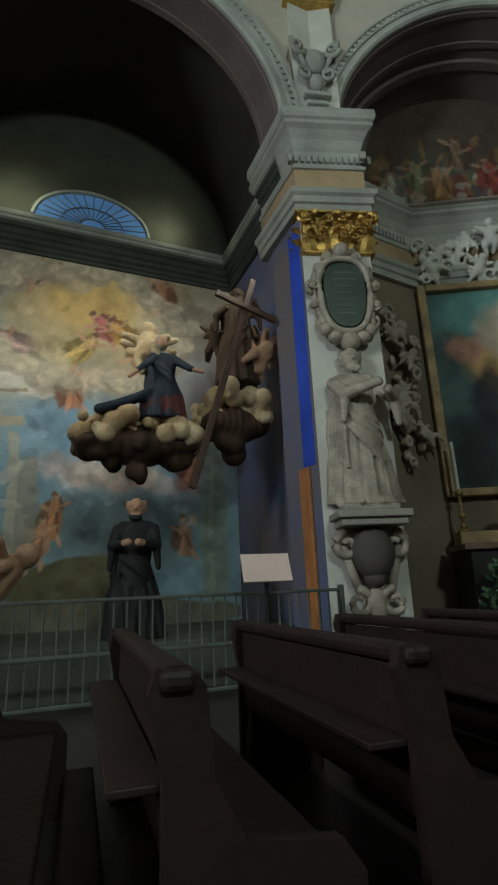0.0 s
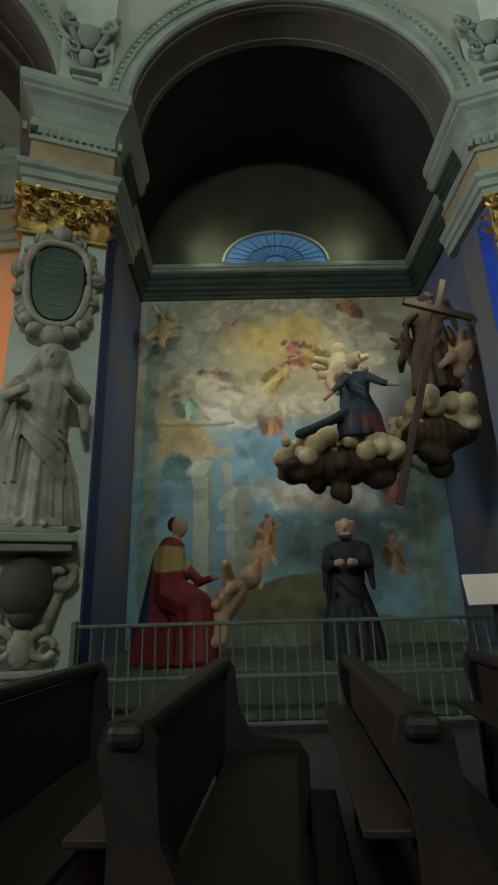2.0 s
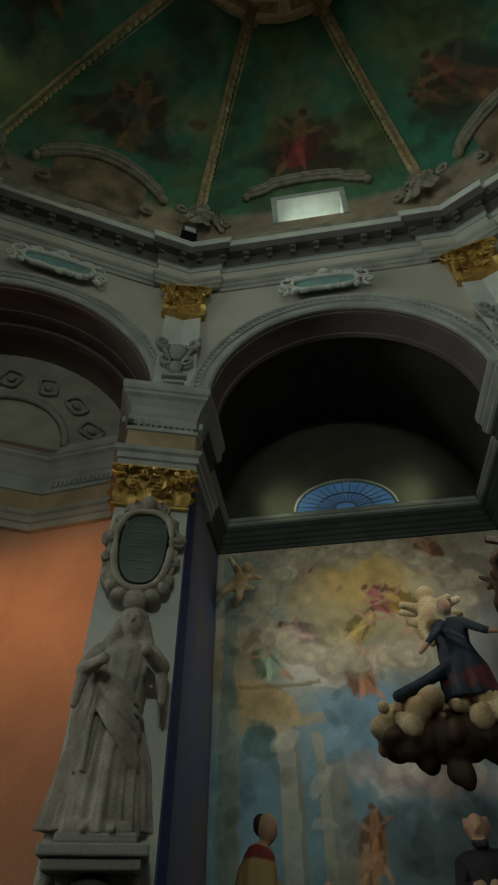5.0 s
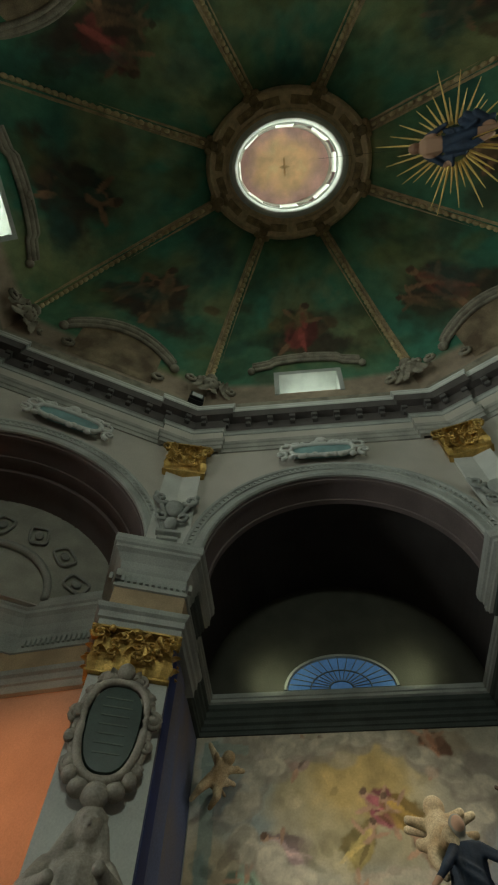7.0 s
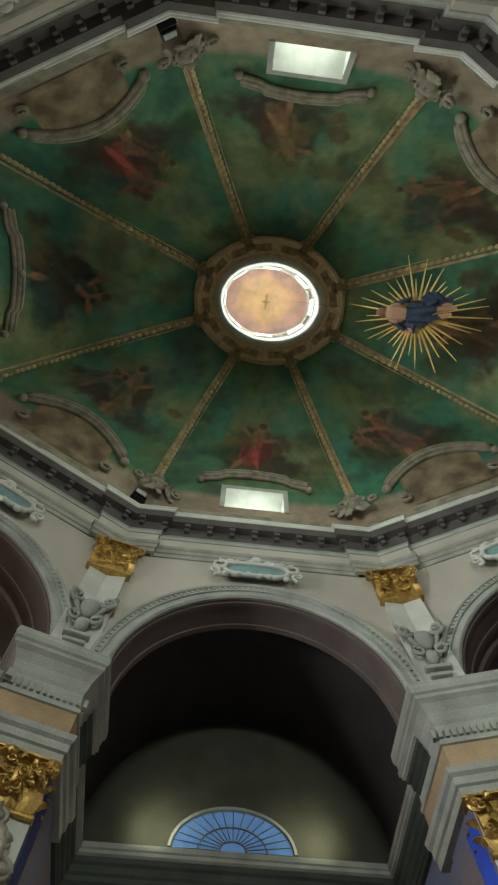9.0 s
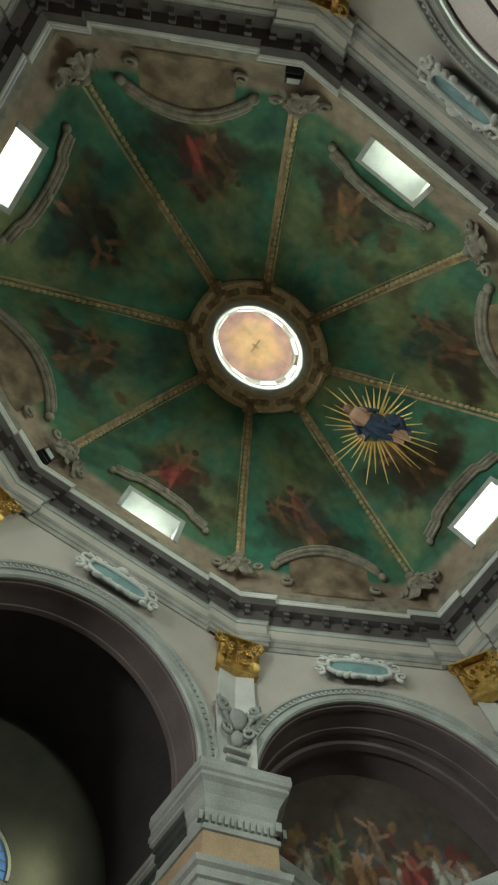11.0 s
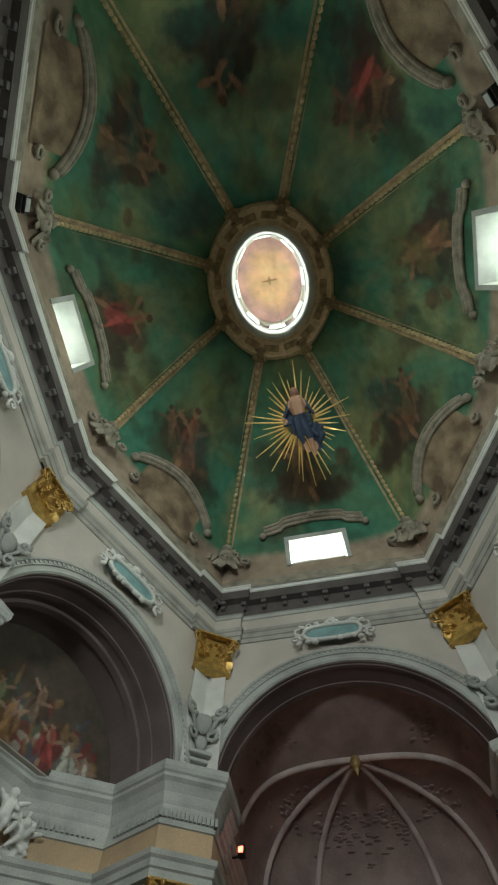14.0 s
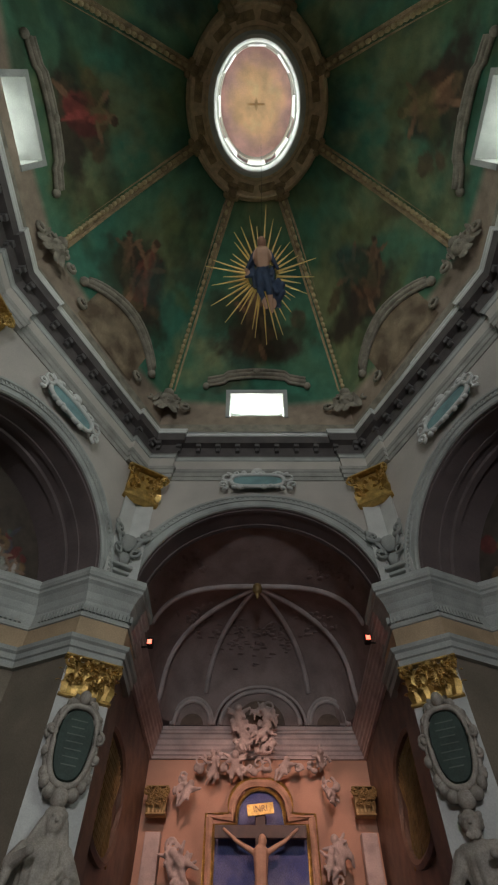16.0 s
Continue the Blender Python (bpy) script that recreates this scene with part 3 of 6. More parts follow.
# shelf that closes each niche over its cornice
for side in ("northwest", "northeast", "southeast", "southwest"):
    bm = bmesh.new()
    box(bm, -2.9, 2.9, 1.96, 3.4, SPRING - 0.12, SPRING + 0.02)
    ob = part("niche_ceiling", bm, PLASTER)
    ob.matrix_world = side_frame(side)
    tagged(ob, "plastered ceiling behind a niche cornice", "ceiling", kind="structure")

# main entablature under the dome, broken forward over the corner pilasters
RING = []
for i, c in enumerate(CORNERS):
    p, a, b = Vector(c), Vector(CORNERS[i - 1]), Vector(CORNERS[(i + 1) % 8])
    ua, ub = (a - p).normalized(), (b - p).normalized()
    na, nb = Vector((-ua.y, ua.x)), Vector((ub.y, -ub.x))
    RING += [tuple(p + ua * 0.85), tuple(p + ua * 0.85 + na * 0.13), tuple(p + (na + nb) / (1 + na.dot(nb)) * 0.13), tuple(p + ub * 0.85 + nb * 0.13), tuple(p + ub * 0.85)]
UP_A = [(0.050, 13.280), (-0.040, 13.280), (-0.040, 13.432), (-0.072, 13.449), (-0.072, 13.601), (-0.104, 13.637), (-0.120, 13.726), (-0.016, 13.744)]
UP_F = [(-0.016, 13.735), (-0.024, 14.234), (0.000, 14.243)]
UP_C = [(0.000, 14.234), (-0.048, 14.252), (-0.064, 14.350), (-0.104, 14.386)]
UP_D = [(-0.104, 14.377), (-0.104, 14.84), (-0.300, 14.87), (-0.300, 15.24)]
UP_N = [(-0.290, 15.235), (-0.330, 15.27), (-0.335, 15.33), (-0.360, 15.36), (-0.360, 15.42), (0.4, 15.46)]
up = tagged(new("main_entablature"), "dark modillioned cornice over a grey frieze at the foot of the dome", "entablature", kind="structure")
# white nosing puts the highlight along the cornice edge into its colour
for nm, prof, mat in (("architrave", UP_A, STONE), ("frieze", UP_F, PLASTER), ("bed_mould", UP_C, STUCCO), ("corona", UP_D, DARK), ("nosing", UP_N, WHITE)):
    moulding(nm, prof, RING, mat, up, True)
# modillions: scrolled blocks under the corona
bm = bmesh.new()
box(bm, -0.085, 0.085, -0.29, -0.09, 14.70, 14.86, 0.02)
box(bm, -0.07, 0.07, -0.21, -0.09, 14.55, 14.71, 0.02)
first = None
for i, c in enumerate(CORNERS):
    p, b = Vector(c), Vector(CORNERS[(i + 1) % 8])
    u = (b - p).normalized()
    length = (b - p).length
    count = 11
    for k in range(count):
        s = 0.32 + (length - 0.64) * k / (count - 1)
        q = p + u * s
        out = Vector((-u.y, u.x))
        shift = 0.13 if s < 0.85 or s > length - 0.85 else 0.0
        if (q + out).length < q.length:
            out = -out
        q = q - out * shift
        rot = Matrix(((u.x, out.x, 0, q.x), (u.y, out.y, 0, q.y), (0, 0, 1, 0), (0, 0, 0, 1)))
        if first is None:
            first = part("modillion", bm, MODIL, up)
            ob = first
        else:
            ob = new("modillion", first.data)
            ob.parent = up
        ob.matrix_world = rot

# ---------------- dome ----------------
DOME_Z = [15.80, 17.3, 18.8, 20.2, 21.4, 22.45]
DOME_K = [1.0, 0.945, 0.84, 0.705, 0.545, 0.37]
BASE = [(-6.2, -3.3), (-6.2, 3.3), (-3.3, 8.7), (3.3, 8.7), (6.2, 3.3), (6.2, -3.3), (3.3, -8.7), (-3.3, -8.7)]
TOPR = [(-2.24, -1.16), (-2.24, 1.16), (-0.96, 2.8), (0.96, 2.8), (2.24, 1.16), (2.24, -1.16), (0.96, -2.8), (-0.96, -2.8)]


def dome_k(z):
    return float(np.interp(z, DOME_Z, DOME_K)) if z < 15.8 else float(sum(_lag(z, i) * DOME_K[i] for i in range(6)))


def _lag(z, i):
    w = 1.0
    for j in range(6):
        if j != i:
            w *= (z - DOME_Z[j]) / (DOME_Z[i] - DOME_Z[j])
    return w


def dome_corner(i, z):
    k = (dome_k(z) - DOME_K[-1]) / (1 - DOME_K[-1])
    return Vector((TOPR[i][0] + (BASE[i][0] - TOPR[i][0]) * k, TOPR[i][1] + (BASE[i][1] - TOPR[i][1]) * k, z))


skirt = moulding("attic_band", [(0.0, 15.36), (0.0, 15.83)], [(x, y) for x, y in BASE], OCHRESTUCCO, None, True)
tagged(skirt, "narrow ochre stucco band under the dome", "attic", kind="structure")
dome = tagged(new("dome"), "octagonal dome painted green with figures in clouds and gilded ribs", "dome", kind="structure")
NU, NV = 96, 110
for i in range(8):
    axial = i % 2 == 0
    zs = np.linspace(15.8, 22.45, NV + 1)
    us = np.linspace(0, 1, NU + 1)
    pts, uv = [], []
    for z in zs:
        a, b = dome_corner(i, z), dome_corner((i + 1) % 8, z)
        bulge = max(0.0, (z - 20.6) / 1.85) ** 2 * 0.17
        mid = ((a + b) / 2)
        mid.z = 0
        for u in us:
            q = a.lerp(b, u) + mid.normalized() * bulge * 4 * u * (1 - u)
            pts.append(q)
            uv.append(((u - 0.5) * (b - a).length, z))
    uv = np.array(uv)
    idx = np.arange(len(pts)).reshape(NV + 1, NU + 1)
    f = np.stack([idx[:-1, :-1], idx[:-1, 1:], idx[1:, 1:], idx[1:, :-1]], -1).reshape(-1, 4)
    if axial:
        c = uv[f].mean(1)
        f = f[~((np.abs(c[:, 0]) < 0.95) & (c[:, 1] > 16.2) & (c[:, 1] < 17.14))]
    ob = mesh_object("dome_web", pts, f.tolist(), FRESCO, dome, smooth=True)
    rng = np.random.RandomState(40 + i)
    n1, n2 = lattice_noise(uv * 0.35 + 9 * i, 20 + i), lattice_noise(uv * 0.6 + 5 * i, 60 + i)
    green, teal, ochre = np.array((0.112, 0.175, 0.070)), np.array((0.046, 0.195, 0.125)), np.array((0.27, 0.27, 0.12))
    t1 = np.clip(0.5 + 1.1 * n1, 0, 1)[:, None]
    col = green * (1 - t1) + teal * t1
    h = np.clip((18.6 - uv[:, 1]) / 2.0, 0, 1)[:, None]
    col = col * (1 - 0.6 * h) + teal * 0.6 * h
    t2 = np.clip(n2 * 1.5 - 0.05, 0, 0.7)[:, None]
    col = col * (1 - t2) + ochre * t2
    # a bank of brown cloud with a robed group above it
    x0, z0 = rng.uniform(-0.35, 0.35), rng.uniform(19.1, 19.5)
    dab(col, uv, x0 + rng.uniform(-0.5, 0.5), z0 - 0.7, 1.7, 0.55, rng.uniform(-15, 15), (0.045, 0.028, 0.016), 0.8, 0.5, 100 + i, 0.95)
    dab(col, uv, x0, z0 + 0.7, 0.9, 1.2, 0, (0.15, 0.15, 0.06), 0.9, 0.5, 140 + i, 0.6)
    dab(col, uv, x0, z0, 0.95, 0.75, rng.uniform(-20, 20), (0.035, 0.022, 0.014), 0.9, 0.6, 170 + i, 0.85)
    robe = [(0.27, 0.05, 0.04), (0.20, 0.06, 0.035), (0.10, 0.06, 0.03), (0.16, 0.07, 0.035), (0.20, 0.10, 0.05), (0.24, 0.05, 0.04), (0.018, 0.045, 0.03), (0.14, 0.09, 0.045)][i]
    for k in range(9):
        c = [(0.05, 0.03, 0.018), (0.10, 0.06, 0.03), (0.17, 0.11, 0.05)][rng.randint(3)]
        dab(col, uv, x0 + rng.normal(0, 0.6), z0 + rng.normal(-0.25, 0.35), rng.uniform(0.25, 0.5), rng.uniform(0.15, 0.32), rng.uniform(-50, 50), c, 0.5, 0.5, 200 + 11 * i + k, 0.8)
    painted_figure(col, uv, x0, z0 + 0.15, 1.5, rng.uniform(-25, 25), robe, (0.27, 0.14, 0.075), 300 + i)
    if i % 2:
        painted_figure(col, uv, x0 + rng.choice((-0.8, 0.8)), z0 - 0.1, 1.1, rng.uniform(-45, 45), (0.13, 0.07, 0.035), (0.22, 0.12, 0.065), 320 + i)
    for k in range(16):
        x, z = rng.uniform(-2.6, 2.6), rng.uniform(17.0, 22.2)
        c = [(0.02, 0.05, 0.02), (0.12, 0.13, 0.04), (0.02, 0.09, 0.07), (0.06, 0.035, 0.018)][rng.randint(4)]
        dab(col, uv, x, z, rng.uniform(0.4, 1.0), rng.uniform(0.2, 0.5), rng.uniform(-40, 40), c, 1.1, 0.6, 900 + 30 * i + k, 0.5)
    low = np.clip((16.75 + 0.25 * np.abs(uv[:, 0] / 3.0) - uv[:, 1]) / 0.25, 0, 1)[:, None]
    peach = np.array((0.34, 0.26, 0.19)) * (1 + 0.5 * n2[:, None])
    col = col * (1 - low) + peach * low
    paint(ob, col * (1 + 0.25 * lattice_noise(uv * 5, 7)[:, None]))

for i in range(8):
    zs = np.linspace(17.25, 22.4, 40)
    axis = [dome_corner(i, z) for z in zs]
    out = Vector((BASE[i][0], BASE[i][1], 0)).normalized()
    across = Vector((-out.y, out.x, 0))
    bm = bmesh.new()
    prof = [(-0.24, 0.12), (-0.24, -0.06), (-0.15, -0.07), (-0.13, -0.02), (0.13, -0.02), (0.15, -0.07), (0.24, -0.06), (0.24, 0.12)]
    rows = []
    for k, q in enumerate(axis):
        t = (axis[min(k + 1, 39)] - axis[max(k - 1, 0)]).normalized()
        nrm = t.cross(across).normalized()
        if nrm.dot(out) < 0:
            nrm = -nrm
        w = 1.0 - 0.25 * k / 39
        rows.append([bm.verts.new(q + across * x * w + nrm * y) for x, y in prof])
    for a, b in zip(rows, rows[1:]):
        for k in range(len(prof) - 1):
            bm.faces.new((a[k], a[k + 1], b[k + 1], b[k]))
    bmesh.ops.recalc_face_normals(bm, faces=bm.faces)
    rib = part("rib", bm, RIBMAT, dome, "brown and gilded beaded rib")
    bm = bmesh.new()
    for k in range(30):
        z = 17.4 + 4.9 * k / 29
        q = dome_corner(i, z) - out * 0.06 - Vector((0, 0, 0.04))
        t = (dome_corner(i, z + 0.1) - dome_corner(i, z)).normalized()
        ball(bm, q, (0.075, 0.05, 0.11), t.to_track_quat("Z", "Y").to_matrix().to_4x4(), 8)
    tagged(part("rib_beads", bm, RIBBEAD, rib, smooth=True), kind="stuff")


def ellipse_ring(name, profile, mat, parent, n=96):
    """Sweeps (added radius, z) round the lantern's oval."""
    bm = bmesh.new()
    rows = [[bm.verts.new(((1.42 + dr) * math.cos(2 * math.pi * k / n), (1.86 + dr * 1.05) * math.sin(2 * math.pi * k / n), z)) for k in range(n)] for dr, z in profile]
    for a, b in zip(rows, rows[1:]):
        for k in range(n):
            bm.faces.new((a[k], a[(k + 1) % n], b[(k + 1) % n], b[k]))
    bmesh.ops.recalc_face_normals(bm, faces=bm.faces)
    return part(name, bm, mat, parent, smooth=False)


ellipse_ring("ring_band", [(1.6, 22.56), (1.04, 22.44), (1.0, 22.30), (0.92, 22.24), (0.86, 22.34), (0.38, 22.42), (0.34, 22.34), (0.26, 22.30)], RINGBAND, dome)
ellipse_ring("lantern_rim", [(0.27, 22.36), (0.25, 22.25), (0.16, 22.20), (0.06, 22.22), (0.02, 22.28), (0.0, 22.42), (0.0, 22.95), (-0.05, 22.97), (-0.05, 23.05), (0.03, 23.07)], WHITE, dome)
ellipse_ring("lantern_wall", [(0.03, 24.45), (-0.04, 24.47), (-0.04, 24.6), (0.02, 24.62), (0.0, 26.0)], PLASTER, dome)
for k in range(8):
    a = radians(45 * k)
    bm = bmesh.new()
    box(bm, -0.10, 0.22, -0.34, 0.34, 23.0, 24.5, 0.03)
    ob = part("lantern_pier", bm, WHITE, dome)
    ob.matrix_world = Matrix.Translation((1.44 * math.cos(a), 1.88 * math.sin(a), 0)) @ Matrix.Rotation(math.atan2(math.sin(a) / 1.86, math.cos(a) / 1.42), 4, "Z")
for k in range(16):
    a = 2 * math.pi * (k + 0.5) / 16
    bm = bmesh.new()
    box(bm, -0.13, 0.13, -0.30, 0.30, 22.30, 22.42, 0.025)
    box(bm, -0.07, 0.07, -0.22, 0.22, 22.27, 22.31, 0.015)
    ob = part("ring_panel", bm, RIBMAT, dome)
    ob.matrix_world = Matrix.Translation((2.03 * math.cos(a), 2.50 * math.sin(a), 0)) @ Matrix.Rotation(math.atan2(math.sin(a) / 2.5, math.cos(a) / 2.03), 4, "Z")
# small brackets round the ring, at the ribs' ends
for i in range(8):
    bm = bmesh.new()
    q = Vector((TOPR[i][0], TOPR[i][1], 0))
    ball(bm, (0, 0, 22.26), (0.17, 0.17, 0.12))
    for s in (-1, 1):
        ball(bm, (0.16, s * 0.2, 22.3), (0.12, 0.12, 0.09))
        ball(bm, (-0.2, s * 0.16, 22.3), (0.10, 0.10, 0.09))
    box(bm, -0.3, 0.3, -0.16, 0.16, 22.28, 22.4, 0.03)
    ob = part("ring_bracket", bm, RIBMAT, dome, smooth=True)
    ob.matrix_world = Matrix.Translation(q * 0.93) @ Matrix.Rotation(math.atan2(q.y, q.x), 4, "Z")
# painted lantern ceiling with a cross
ob, p = canvas("lantern_ceiling", 3.3, 4.2, 0.04, FRESCO)
ob.matrix_world = Matrix.Translation((0, -2.1, 25.95)) @ Matrix.Rotation(radians(-90), 4, "X")
col = np.tile((0.78, 0.46, 0.45), (len(p), 1)) * (1 + 0.4 * lattice_noise(p * 1.5, 77)[:, None])
dab(col, p, 0, 2.1, 1.0, 1.3, 0, (0.95, 0.60, 0.36), 0.8, 0.4, 5)
dab(col, p, 0, 2.1, 0.36, 0.05, 0, (0.55, 0.27, 0.12), 0.4, 0.1, 6)
dab(col, p, 0, 2.1, 0.05, 0.2, 0, (0.55, 0.3, 0.15), 0.4, 0.1, 6)
paint(ob, col)
tagged(ob, "pink and gold painted lantern ceiling with a small cross", "ceiling", kind="structure")


# ---------------- drum windows ----------------
for side, d in (("west", 6.2), ("east", 6.2), ("north", 8.7), ("south", 8.7)):
    o = SIDES[side][0]
    m = Matrix(((o.y, o.x, 0, o.x * d), (-o.x, o.y, 0, o.y * d), (0, 0, 1, 0), (0, 0, 0, 1)))
    win = tagged(new("window_" + side), "white framed drum window bright with daylight", "window", kind="structure")
    win.matrix_world = m
    edge = lambda z: abs(dome_corner(0, z).x) - 6.2 if d < 7 else abs(dome_corner(2, z).y) - 8.7
    bm = bmesh.new()
    for x0, x1, z0, z1 in ((-1.08, -0.93, 16.15, 17.2), (0.93, 1.08, 16.15, 17.2), (-1.08, 1.08, 17.1, 17.24)):
        vs = [bm.verts.new((x, y, z)) for z in (z0, z1) for x in (x0, x1) for y in (edge(z) - 0.05, 1.0)]
        for f in ((0, 1, 3, 2), (4, 6, 7, 5), (0, 4, 5, 1), (2, 3, 7, 6), (0, 2, 6, 4), (1, 5, 7, 3)):
            bm.faces.new([vs[k] for k in f])
    bmesh.ops.recalc_face_normals(bm, faces=bm.faces)
    part("splayed_reveal", bm, STUCCO, win)
    bm = bmesh.new()
    for x0, x1, z0, z1 in ((-1.1, -0.74, 16.1, 17.2), (0.74, 1.1, 16.1, 17.2), (-0.74, 0.74, 17.0, 17.2), (-0.74, 0.74, 16.1, 16.32)):
        box(bm, x0, x1, 0.5, 1.0, z0, z1, 0.02)
    part("window_frame", bm, STUCCO, win)
    bm = bmesh.new()
    box(bm, -0.03, 0.03, 0.56, 0.62, 16.2, 17.15)
    part("mullion", bm, IRON, win)
    for x in (-0.38, 0.38):
        bm = bmesh.new()
        box(bm, x - 0.022, x + 0.022, 0.57, 0.61, 16.2, 17.15)
        part("mullion", bm, IRON, win)
    bm = bmesh.new()
    box(bm, -0.75, 0.75, 0.57, 0.61, 16.74, 16.79)
    part("glazing_bar", bm, IRON, win)
    # curved hood
    bm = bmesh.new()
    pts = [(-1.75 + 3.5 * k / 24, 0, 17.38 + 0.2 * math.sin(math.pi * k / 24) + (0.1 if 4 < k < 20 else 0)) for k in range(25)]
    for off, rr in ((0.0, 0.07), (0.12, 0.10), (0.25, 0.075)):
        tube(bm, [(x, edge(z + off) - 0.06, z + off) for x, y, z in pts], rr, 6)
    ball(bm, (0, edge(17.85) - 0.1, 17.85), (0.14, 0.1, 0.14))
    for s in (-1, 1):
        ball(bm, (s * 1.8, edge(17.38) - 0.05, 17.38), (0.13, 0.12, 0.18))
    part("hood_moulding", bm, OCHRESTUCCO, win, smooth=True)


# ---------------- ornament and figures ----------------
def curl(bm, c, r, turn, flip, thick, y=0.0):
    """A scroll in the x, z plane."""
    pts = []
    for k in range(15):
        a = radians(turn) + flip * 2 * math.pi * 1.15 * k / 14
        rr = r * (1 - 0.72 * k / 14)
        pts.append((c[0] + rr * math.cos(a), c[1] + y - 0.05 * k / 14, c[2] + rr * math.sin(a)))
    return tube(bm, pts, lambda s: thick * (1.1 - 0.5 * s), 6)


def leaf(bm, m, w, h, curlout):
    """A lobed leaf that rises along z and bends towards -y at its tip."""
    rows = []
    for k in range(7):
        s = k / 6
        ww = w * (0.55 + 0.5 * math.sin(math.pi * min(1, s * 1.05)) + 0.10 * (k % 2)) * (1 - 0.55 * s ** 3)
        y = -curlout * s ** 2.6
        z = h * (s - 0.22 * max(0, s - 0.7) / 0.3 * s)
        rows.append([bm.verts.new(m @ Vector((x * ww / 2, y + 0.12 * w * (abs(x) - 0.4), z))) for x in (-1, -0.5, 0, 0.5, 1)])
    for a, b in zip(rows, rows[1:]):
        for k in range(4):
            bm.faces.new((a[k], a[k + 1], b[k + 1], b[k]))


def thicken(bm, t):
    bmesh.ops.recalc_face_normals(bm, faces=bm.faces)
    bmesh.ops.solidify(bm, geom=list(bm.faces), thickness=t)


def sculpt(name, bm, mat, voxel, parent=None, label=""):
    """Melts joined lumps into one carved body."""
    ob = part(name, bm, mat, parent, label, smooth=True)
    rm = ob.modifiers.new("carve", "REMESH")
    rm.mode, rm.voxel_size, rm.use_smooth_shade = "VOXEL", voxel, True
    return ob


def drapery(bm, h, rng, spread, z0=0.0, z1=0.84, depth=0.8):
    """A hanging robe: an upright skin whose pleats deepen and wander towards the hem."""
    waves = [(rng.randint(5, 9), rng.uniform(0, 6.28), rng.uniform(-2, 2), 0.35), (rng.randint(10, 15), rng.uniform(0, 6.28), rng.uniform(-3, 3), 0.5), (rng.randint(17, 24), rng.uniform(0, 6.28), rng.uniform(-4, 4), 0.25)]
    rings, seg, rows = [], 84, 52
    hip = rng.uniform(-0.03, 0.03) * h
    for i in range(rows + 1):
        s = i / rows
        z = (z0 + (z1 - z0) * s) * h
        base = float(np.interp(s, (0, 0.08, 0.35, 0.62, 0.78, 0.92, 1.0), (0.150 * spread, 0.142 * spread, 0.126 * spread, 0.108, 0.122, 0.118, 0.05))) * h
        amp = float(np.interp(s, (0, 0.3, 0.6, 0.8, 1.0), (0.20, 0.17, 0.11, 0.08, 0.0)))
        ring = []
        for k in range(seg):
            a = 2 * math.pi * k / seg
            w = sum(g * (abs(math.sin(0.5 * n_ * a + p_ + t_ * s)) * 2 - 1.1) for n_, p_, t_, g in waves)
            r = base * (1 + amp * w)
            ring.append(bm.verts.new((hip * math.sin(math.pi * s) + 1.06 * r * math.cos(a), depth * r * math.sin(a), z)))
        rings.append(ring)
    for a, b in zip(rings, rings[1:]):
        for k in range(seg):
            bm.faces.new((a[k], a[(k + 1) % seg], b[(k + 1) % seg], b[k]))
    bm.faces.new(rings[0][::-1])
    bm.faces.new(rings[-1])
    # mantle thrown across the body, in curved folds
    side = rng.choice((-1, 1))
    for k in range(6):
        t = k / 5
        pts = []
        for j in range(9):
            u = j / 8
            a = math.pi * (1.02 + 0.96 * u)
            rr = (0.122 + 0.010 * math.sin(3 * u + 2 * k)) * h
            pts.append((side * rr * 1.05 * math.cos(a), depth * rr * math.sin(a) - 0.012 * h, (0.40 + 0.20 * t + (0.46 - 0.22 * t) * (u - 0.5) - 0.03 * math.sin(math.pi * u)) * h))
        tube(bm, pts, lambda s: (0.011 + 0.006 * (k % 2)) * h * (0.45 + math.sin(math.pi * s)), 6)
    for k in range(6):
        x = side * (0.10 + 0.012 * k) * h
        tube(bm, [(x, (-0.09 + 0.025 * k) * h, 0.62 * h), (x * 1.12, (-0.10 + 0.03 * k) * h, 0.45 * h), (x * 1.08, (-0.09 + 0.03 * k) * h, (0.22 + 0.02 * (k % 3)) * h)], 0.015 * h, 6)


